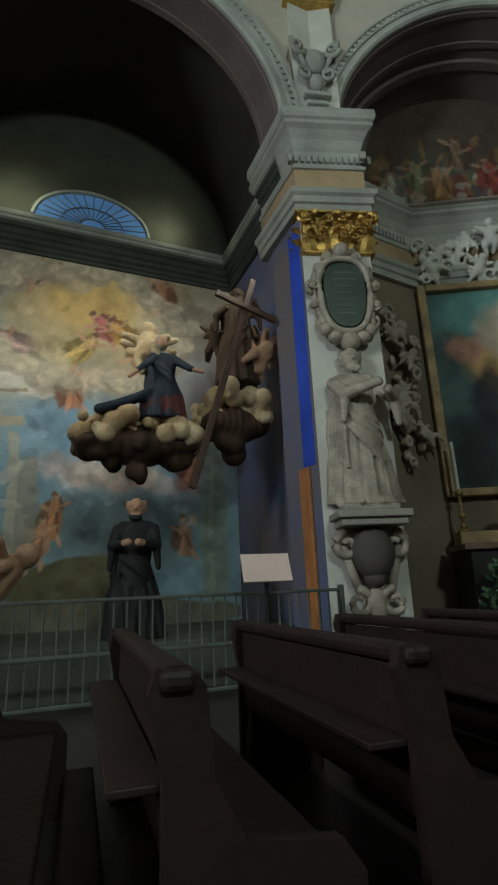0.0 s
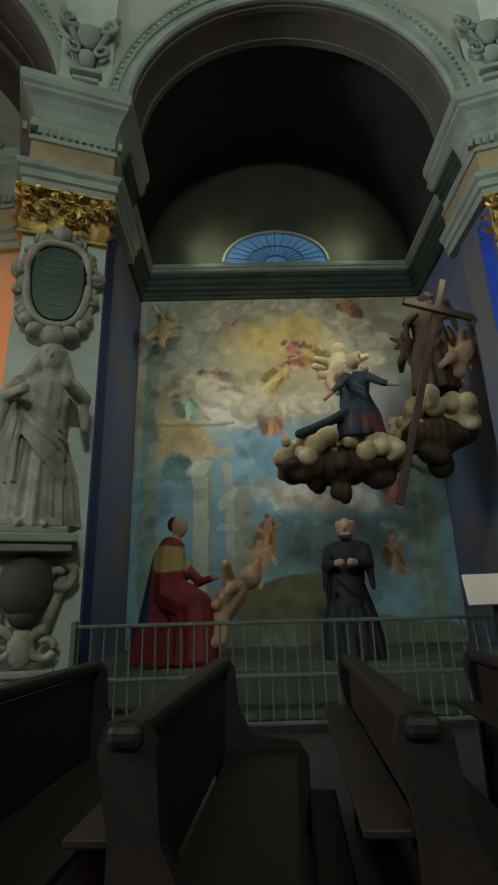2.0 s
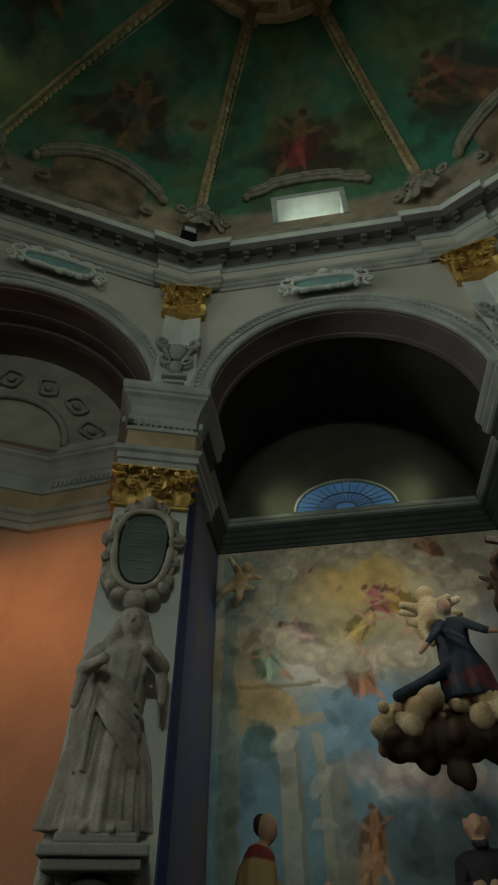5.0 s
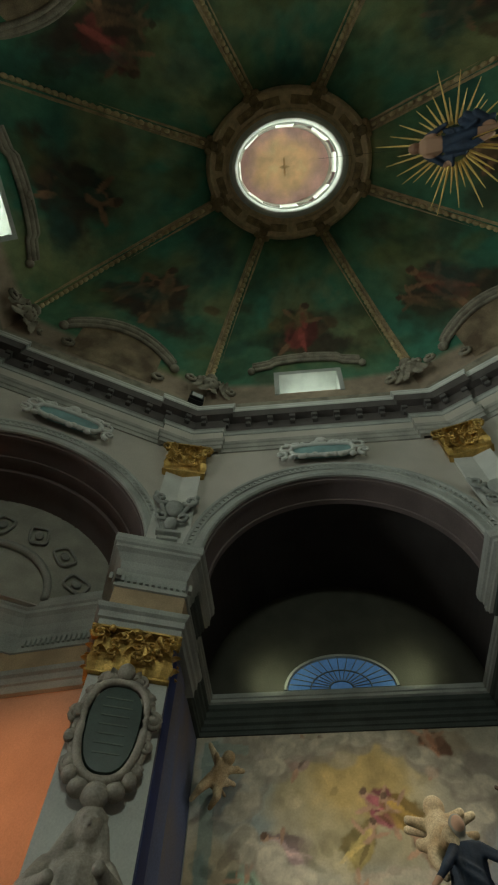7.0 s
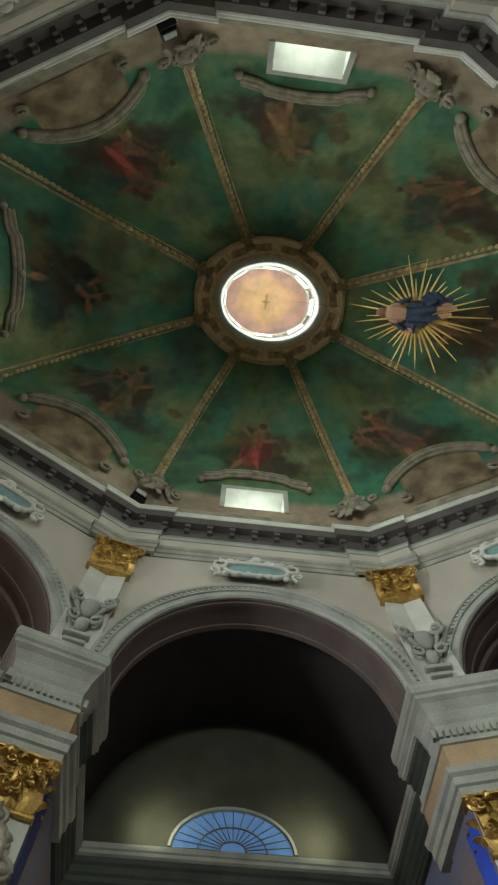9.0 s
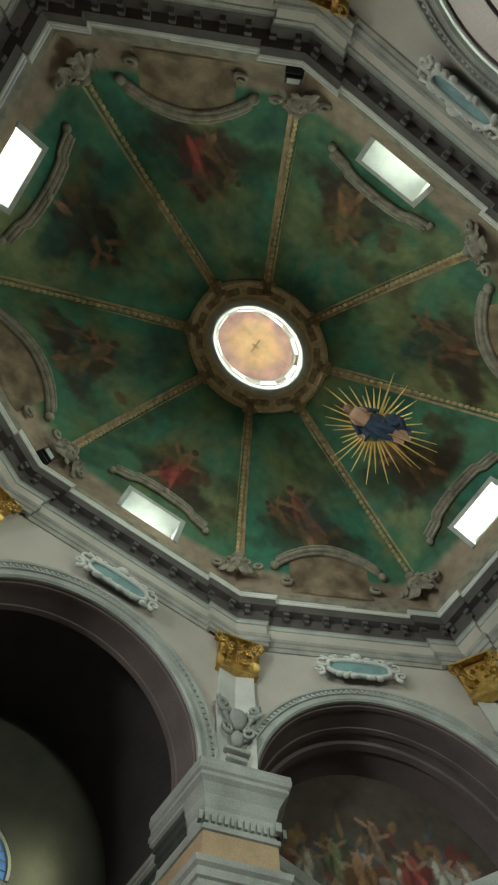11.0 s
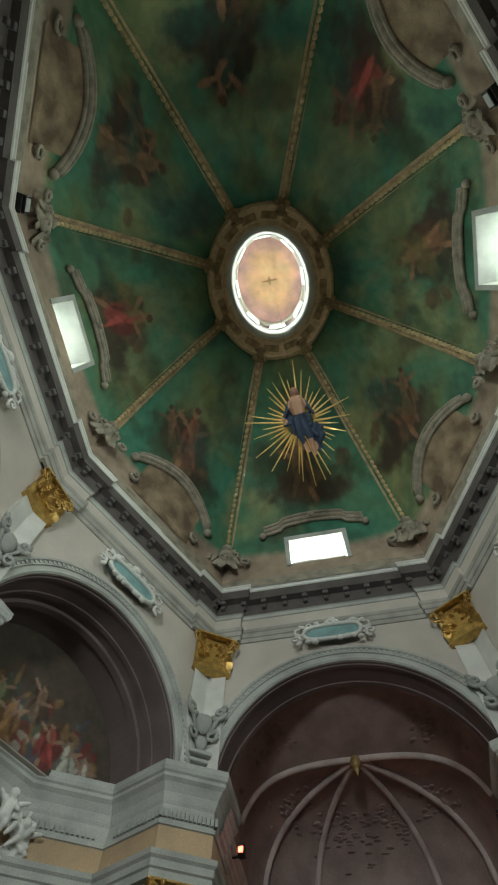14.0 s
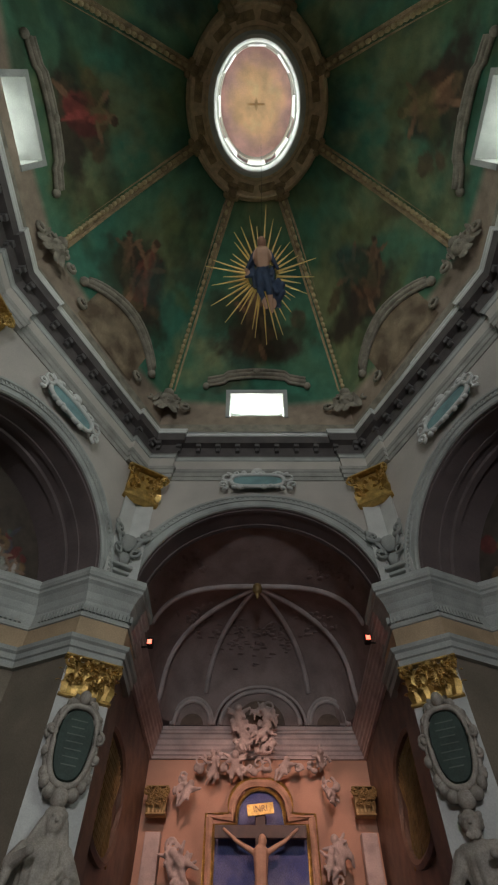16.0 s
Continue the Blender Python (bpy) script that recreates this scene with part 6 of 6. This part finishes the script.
# stucco figures round the altarpiece
def stucco_group(name, x, y, z, w, h, count, seed, mat, facing, label):
    rng = np.random.RandomState(seed)
    bm = bmesh.new()
    for k in range(count):
        putto(bm, (rng.uniform(-w, w), rng.uniform(-0.12, 0.0), rng.uniform(-h, h)), rng.uniform(0.5, 0.8), rng)
    for k in range(count * 4):
        ball(bm, (rng.uniform(-w, w), 0.06, rng.uniform(-h, h)), tuple(rng.uniform(0.05, 0.13, 3)), seg=8)
    for k in range(count * 2):
        curl(bm, (rng.uniform(-w, w) * 1.1, 0.0, rng.uniform(-h, h) * 1.1), rng.uniform(0.1, 0.2), rng.uniform(0, 360), rng.choice((-1, 1)), 0.045)
    ob = sculpt(name, bm, mat, 0.026)
    ob.matrix_world = pose(x, y, z, 0, 0, facing)
    return tagged(ob, label, "stucco")


stucco_group("stucco_crest", -0.1, 14.55, 8.6, 0.6, 0.62, 6, 51, PINKSTONE, 0, "cluster of pale stucco angels crowning the altarpiece")
stucco_group("stucco_garland", -0.1, 14.7, 7.62, 1.2, 0.12, 3, 52, PINKSTONE, 0, "stucco garland over the altar painting's arch")
for s in (-1, 1):
    stucco_group("stucco_angel", s * 2.0 - 0.06, 14.65, 7.1, 0.2, 0.3, 1, 53 + s, PINKSTONE, 0, "flying stucco angel beside the altarpiece")
    stucco_group("stucco_angel", s * 1.95 - 0.06, 14.6, 5.5, 0.2, 0.5, 2, 56 + s, PINKSTONE, 0, "seated stucco angels at the altarpiece's shoulder")
    stucco_group("stucco_scrollwork", s * 1.5 - 0.06, 14.75, 7.72, 0.45, 0.12, 1, 60 + s, PINKSTONE, 0, "stucco scrollwork on the altar wall")

# lamps on the chancel arch
for s, z in ((-1, 8.2), (1, 8.32)):
    lp = thing("sanctuary_lamp", "small dark spotlight with a red glowing front", "lamp", pose(s * 2.52, 9.75, z), "chancel lamps")
    bm = bmesh.new()
    box(bm, -0.07, 0.07, -0.08, 0.12, -0.06, 0.14, 0.02)
    limb(bm, (0, 0.1, 0.0), (s * 0.2, 0.15, 0.02), 0.025, 0.025)
    part("housing", bm, BLACK, lp)
    bm = bmesh.new()
    box(bm, -0.05, 0.05, -0.10, -0.085, -0.05, 0.06, 0.005)
    part("lens", bm, GLOW, lp, "glowing red lens")
    # carved lattice screen in the chancel's side
    scr = thing("lattice_screen", "golden brown carved lattice screen in the chancel wall", "screen", Matrix(((0, s, 0, s * 3.13), (-s, 0, 0, 10.9), (0, 0, 1, 5.6), (0, 0, 0, 1))), "chancel screens")
    for k in range(-6, 7):
        for d in (-1, 1):
            bm = bmesh.new()
            limb(bm, (k * 0.13 - d * 0.45, 0, -0.9), (k * 0.13 + d * 0.45, 0, 0.9), 0.018, 0.018, 5)
            part("slat", bm, GILT, scr)
    bm = bmesh.new()
    tube(bm, [(x * 1.3, -0.02, z) for x, z in oval(1.0, 1.05)], 0.09, 6, True)
    part("frame", bm, BROWN, scr)

# ---------------- northwest niche: altar with painting ----------------
nm = side_frame("northwest")
pic, p = canvas("altar_painting", 2.5, 4.2, 0.03, FRESCO)
pic.matrix_world = nm @ Matrix.Translation((0.35, 2.28, 2.7))
tagged(pic, "dark altar painting with a glowing teal and gold sky", "painting")
col = np.tile((0.10, 0.16, 0.16), (len(p), 1)) * (1 + 0.5 * lattice_noise(p * 1.2, 33)[:, None])
for k, (x, z, rx, rz, c) in enumerate(((0, 3.7, 1.4, 0.6, (0.16, 0.36, 0.36)), (0.3, 2.5, 0.9, 0.6, (0.60, 0.38, 0.16)), (0.2, 3.2, 0.5, 0.6, (0.55, 0.45, 0.35)), (-0.6, 2.9, 0.4, 0.3, (0.5, 0.26, 0.2)), (0, 0.7, 1.4, 0.8, (0.03, 0.035, 0.04)), (-0.3, 1.7, 0.4, 0.7, (0.03, 0.03, 0.04)), (0.5, 1.4, 0.5, 0.7, (0.04, 0.05, 0.06)))):
    dab(col, p, x, z, rx, rz, 0, c, 0.7, 0.4, 600 + k, 0.9)
paint(pic, col)
fr = thing("painting_frame", "brown gilded moulded frame of the altar painting", "frame", nm @ Matrix.Translation((0.35, 2.26, 4.8)))
for nm_, dims in (("left_rail", (-1.42, -1.25, -0.12, 0.05, -2.25, 2.25)), ("right_rail", (1.25, 1.42, -0.12, 0.05, -2.25, 2.25)), ("top_rail", (-1.25, 1.25, -0.12, 0.05, 2.1, 2.25)), ("bottom_rail", (-1.25, 1.25, -0.12, 0.05, -2.25, -2.1))):
    bm = bmesh.new()
    box(bm, *dims, 0.025)
    part(nm_, bm, RIBMAT, fr)
for s in (-1, 1):
    mm = nm @ Matrix.Translation((s * 1.72 + 0.1, 1.72, 4.7)) @ Matrix.Rotation(-s * radians(35), 4, "Z")
    ob = stucco_group("stucco_relief", 0, 0, 0, 0.34, 1.5, 5, 70 + s, STATUE, 0, "stucco relief of angels and foliage on the niche wall")
    ob.matrix_world = mm
ob = stucco_group("stucco_relief", 0, 0, 0, 1.3, 0.42, 8, 75, WHITE, 0, "white stucco angels over the niche painting")
ob.matrix_world = nm @ Matrix.Translation((0.4, 2.2, 7.65))
at = thing("side_altar", "dark marble side altar with a stepped top", "altar", nm @ Matrix.Translation((0.3, 1.35, 0)))
for nm_, dims, mat in (("block", (-1.5, 1.5, -0.45, 0.6, FLOOR, 1.5), BLACK), ("mensa", (-1.6, 1.6, -0.55, 0.6, 1.5, 1.6), BROWN), ("gradine", (-1.4, 1.4, 0.25, 0.7, 1.6, 1.85), RIBMAT), ("step", (-1.9, 1.9, -1.2, 0.6, FLOOR, 0.06), STONE)):
    bm = bmesh.new()
    box(bm, *dims, 0.015)
    part(nm_, bm, mat, at)
cd = thing("altar_candle", "tall white candle in a gilt holder on the side altar", "candle", nm @ Matrix.Translation((-0.95, 1.85, 1.85)))
bm = bmesh.new()
limb(bm, (0, 0, 0.75), (0, 0, 1.65), 0.035, 0.035)
part("candle", bm, WHITE, cd)
bm = bmesh.new()
for z, r in ((0.03, 0.12), (0.12, 0.06), (0.3, 0.07), (0.5, 0.04), (0.72, 0.08)):
    ball(bm, (0, 0, z), (r, r, 0.06))
limb(bm, (0, 0, 0.03), (0, 0, 0.72), 0.03, 0.03)
part("holder", bm, GILT, cd, smooth=True)


def bush(name, m, seed, h, r, flowers, pot_mat, label):
    rng = np.random.RandomState(seed)
    b = thing(name, label, "plant", m)
    bm = bmesh.new()
    bmesh.ops.create_cone(bm, cap_ends=True, segments=18, radius1=r * 0.42, radius2=r * 0.6, depth=h * 0.3, matrix=Matrix.Translation((0, 0, h * 0.15)))
    part("pot", bm, pot_mat, b)
    bm = bmesh.new()
    for k in range(160):
        a, e = rng.uniform(0, 6.28), rng.uniform(0.1, 1.0)
        rr = r * rng.uniform(0.2, 1.0) * math.sin(math.pi * (0.25 + 0.65 * e))
        mm = Matrix.Translation((rr * math.cos(a), rr * math.sin(a), h * (0.3 + 0.65 * e))) @ Euler((rng.uniform(-1, 1), rng.uniform(-1, 1), a)).to_matrix().to_4x4()
        leaf(bm, mm, 0.06, 0.16, 0.05)
    tagged(part("leaves", bm, LEAF, b), kind="stuff")
    if flowers:
        for k in range(14):
            a, e = rng.uniform(0, 6.28), rng.uniform(0.4, 1.0)
            bm = bmesh.new()
            c = (r * 0.9 * math.cos(a) * rng.uniform(0.3, 1), r * 0.9 * math.sin(a), h * (0.35 + 0.65 * e))
            for j in range(5):
                ball(bm, (c[0] + 0.03 * math.cos(j * 1.257), c[1], c[2] + 0.03 * math.sin(j * 1.257)), (0.022, 0.015, 0.022), seg=6)
            part("flower", bm, WHITE, b)
    return b


bush("flower_vase", nm @ Matrix.Translation((-0.1, 1.45, 1.6)), 1, 0.75, 0.32, True, WHITE, "white flowers with green leaves in a white vase on the altar")
bush("potted_plant", nm @ Matrix.Translation((-0.85, 0.35, FLOOR + 0.18)), 2, 1.3, 0.42, False, POT, "dark leafy plant in a terracotta pot beside the altar")

# ---------------- hanging figure with golden rays ----------------
glory_frame = Matrix(((1, 0, 0, 0.155), (0, 0.447, -0.894, 4.3), (0, 0.894, 0.447, 17.7), (0, 0, 0, 1))) @ Matrix.Diagonal((1.15, 1.15, 1.15, 1))
sun = thing("golden_glory", "burst of thin gilded rays behind the hanging figure", "sunburst", glory_frame)
rng = np.random.RandomState(14)
for k in range(38):
    a = 2 * math.pi * (k + rng.uniform(-0.3, 0.3)) / 38
    long = rng.uniform(0.95, 1.6) * (1.25 if abs(math.sin(a)) > 0.85 else 1.0)
    bm = bmesh.new()
    limb(bm, (0.42 * math.cos(a), 0, 0.42 * math.sin(a)), (long * math.cos(a), 0.05, long * 1.05 * math.sin(a)), 0.038, 0.008, 5)
    part("ray", bm, RAYGOLD, sun)
bm = bmesh.new()
limb(bm, (0, 0.05, 0.5), (0.0, 2.6, 4.4), 0.004, 0.004, 5)
part("wire", bm, BLACK, sun)
bm = bmesh.new()
ball(bm, (-0.02, -0.22, 0.86), (0.13, 0.14, 0.17))
limb(bm, (0, -0.15, 0.6), (0.02, -0.15, 0.15), 0.22, 0.17)
limb(bm, (0.02, -0.15, 0.15), (0.2, -0.2, -0.45), 0.17, 0.1)
limb(bm, (-0.06, -0.15, 0.1), (-0.05, -0.22, -0.4), 0.15, 0.1)
limb(bm, (0.2, -0.2, -0.45), (0.28, -0.15, -0.95), 0.09, 0.05)
limb(bm, (-0.05, -0.22, -0.4), (0.12, -0.18, -0.85), 0.09, 0.05)
limb(bm, (0.2, -0.12, 0.6), (0.42, -0.15, 0.2), 0.08, 0.05)
limb(bm, (-0.2, -0.12, 0.6), (-0.44, -0.15, 0.15), 0.08, 0.05)
for k in range(12):
    limb(bm, (rng.choice((-0.3, 0.3)), -0.05, rng.uniform(0.0, 0.55)), (rng.uniform(-0.45, 0.5), -0.12, rng.uniform(-0.5, 0.1)), 0.05, 0.055)
for k in range(7):
    limb(bm, (rng.uniform(0.2, 0.6), -0.02, rng.uniform(-0.8, 0.0)), (rng.uniform(0.3, 0.75), 0, rng.uniform(-0.9, -0.5)), 0.09, 0.07)
ris = sculpt("hanging_statue", bm, RISEN, 0.022)
ris.matrix_world = glory_frame
tagged(ris, "painted figure with bare chest and blue cloak hung before golden rays", "statue")

# ---------------- small things at the foot of the dome ----------------
for i, c in enumerate(BASE):
    q = dome_corner(i, 16.9)
    o = Vector((c[0], c[1], 0)).normalized()
    m = Matrix(((o.y, o.x, 0, q.x), (-o.x, o.y, 0, q.y), (0, 0, 1, 0), (0, 0, 0, 1)))
    rng = np.random.RandomState(80 + i)
    bm = bmesh.new()
    for s in (-1, 1):
        curl(bm, (s * 0.3, -0.15, 16.85), 0.24, 90, s, 0.08)
        curl(bm, (s * 0.62, -0.25, 16.4), 0.2, 90, -s, 0.07)
        for k in range(5):
            leaf(bm, Matrix.Translation((s * rng.uniform(0.05, 0.6), -0.2, 16.0 + 0.1 * k)) @ Matrix.Rotation(-s * rng.uniform(0, 0.9), 4, "Y"), 0.22, 0.55, 0.2)
    ball(bm, (0, -0.2, 16.6), (0.28, 0.2, 0.35))
    ball(bm, (0, -0.18, 17.1), (0.2, 0.2, 0.16))
    ob = part("rib_foot", bm, OCHRESTUCCO, None, smooth=True)
    ob.matrix_world = m
    tagged(ob, "stucco scrolls and leaves at the foot of a dome rib", "stucco", "rib feet")
for i, off in ((0, -0.3), (5, -0.3)):
    q = Vector((CORNERS[i][0], CORNERS[i][1], 0)) * 0.9
    fl = thing("floodlight", "small black floodlight standing on the dome cornice", "floodlight", Matrix.Translation((q.x, q.y + off, 15.48)) @ Matrix.Rotation(math.atan2(-q.y, -q.x) - math.pi / 2, 4, "Z") @ Matrix.Scale(0.7, 4), "cornice floodlights")
    bm = bmesh.new()
    box(bm, -0.3, 0.3, -0.08, 0.1, 0.14, 0.62, 0.02)
    part("housing", bm, BLACK, fl)
    bm = bmesh.new()
    box(bm, -0.23, 0.23, 0.101, 0.115, 0.2, 0.55, 0.004)
    part("glass", bm, PANEGREY, fl, "grey front glass")
    bm = bmesh.new()
    box(bm, -0.33, -0.302, -0.03, 0.03, 0.0, 0.4)
    box(bm, 0.302, 0.33, -0.03, 0.03, 0.0, 0.4)
    box(bm, -0.33, 0.33, -0.4, 0.03, -0.02, 0.025)
    part("bracket", bm, BLACK, fl)
# blind curved gables on the diagonal sides of the dome's foot
for i in (1, 3, 5, 7):
    a, b = dome_corner(i, 16.4), dome_corner((i + 1) % 8, 16.4)
    mid = (a + b) / 2
    o = Vector((mid.x, mid.y, 0)).normalized()
    u = (b - a).normalized()
    o = Vector((-u.y, u.x, 0))
    if o.dot(mid) < 0:
        o = -o
    m = Matrix(((o.y, o.x, 0, mid.x), (-o.x, o.y, 0, mid.y), (0, 0, 1, 0), (0, 0, 0, 1)))
    fall = lambda z: ((dome_corner(i, z) + dome_corner((i + 1) % 8, z)) / 2 - mid).dot(o)
    gb = thing("blind_gable", "curved stucco gable over a painted blind panel", "gable", m, "dome gables")
    bm = bmesh.new()
    for off, rr in ((0.0, 0.08), (0.14, 0.12), (0.29, 0.08)):
        tube(bm, [(-1.75 + 3.5 * k / 24, fall(16.95 + 0.7 * math.sin(math.pi * k / 24) ** 0.8 + off) - 0.05, 16.95 + 0.7 * math.sin(math.pi * k / 24) ** 0.8 + off) for k in range(25)], rr, 6)
    for s in (-1, 1):
        ball(bm, (s * 1.8, fall(17.0) - 0.05, 17.0), (0.16, 0.14, 0.2))
        curl(bm, (s * 1.45, fall(16.3) - 0.08, 16.3), 0.22, 90, s, 0.07)
    part("gable_moulding", bm, OCHRESTUCCO, gb, smooth=True)
    bm = bmesh.new()
    rows = [[bm.verts.new((x, fall(15.9 + 1.3 * t + 0.5 * t * math.cos(x * 1.1)) - 0.03, 15.9 + 1.3 * t + 0.5 * t * math.cos(x * 1.1))) for x in np.linspace(-1.3, 1.3, 14)] for t in np.linspace(0, 1, 6)]
    for r0, r1 in zip(rows, rows[1:]):
        for k in range(13):
            bm.faces.new((r0[k], r0[k + 1], r1[k + 1], r1[k]))
    part("blind_panel", bm, PANELBROWN, gb, "mottled brown painted panel")
# panels of the southwest niche vault
sw = side_frame("southwest")
for k in range(6):
    a = math.pi * (0.12 + 0.152 * k)
    bm = bmesh.new()
    pts = [(x * 1.0, z) for x, z in oval(0.2, 0.26, 16, 4)]
    tube(bm, [(x, -0.03, z) for x, z in pts], 0.035, 5, True)
    ball(bm, (0, -0.03, 0), (0.1, 0.05, 0.12))
    ob = part("stucco_rosette", bm, STONE, None, smooth=True)
    ob.matrix_world = sw @ Matrix.Translation((-1.75 * math.cos(a), 1.91, SPRING + 1.75 * math.sin(a))) @ Matrix.Rotation(math.pi / 2 - a, 4, "Y")
    tagged(ob, "framed stucco rosette on the niche lunette", "rosette", "lunette rosettes")
bm = bmesh.new()
tube(bm, [(-1.15 * math.cos(math.pi * k / 24), -0.05, 1.15 * math.sin(math.pi * k / 24)) for k in range(25)], 0.09, 6)
ob = part("stucco_arch", bm, STONE, None, smooth=True)
ob.matrix_world = sw @ Matrix.Translation((0, 1.91, SPRING))
tagged(ob, "moulded stucco arch on the niche lunette", "arch")
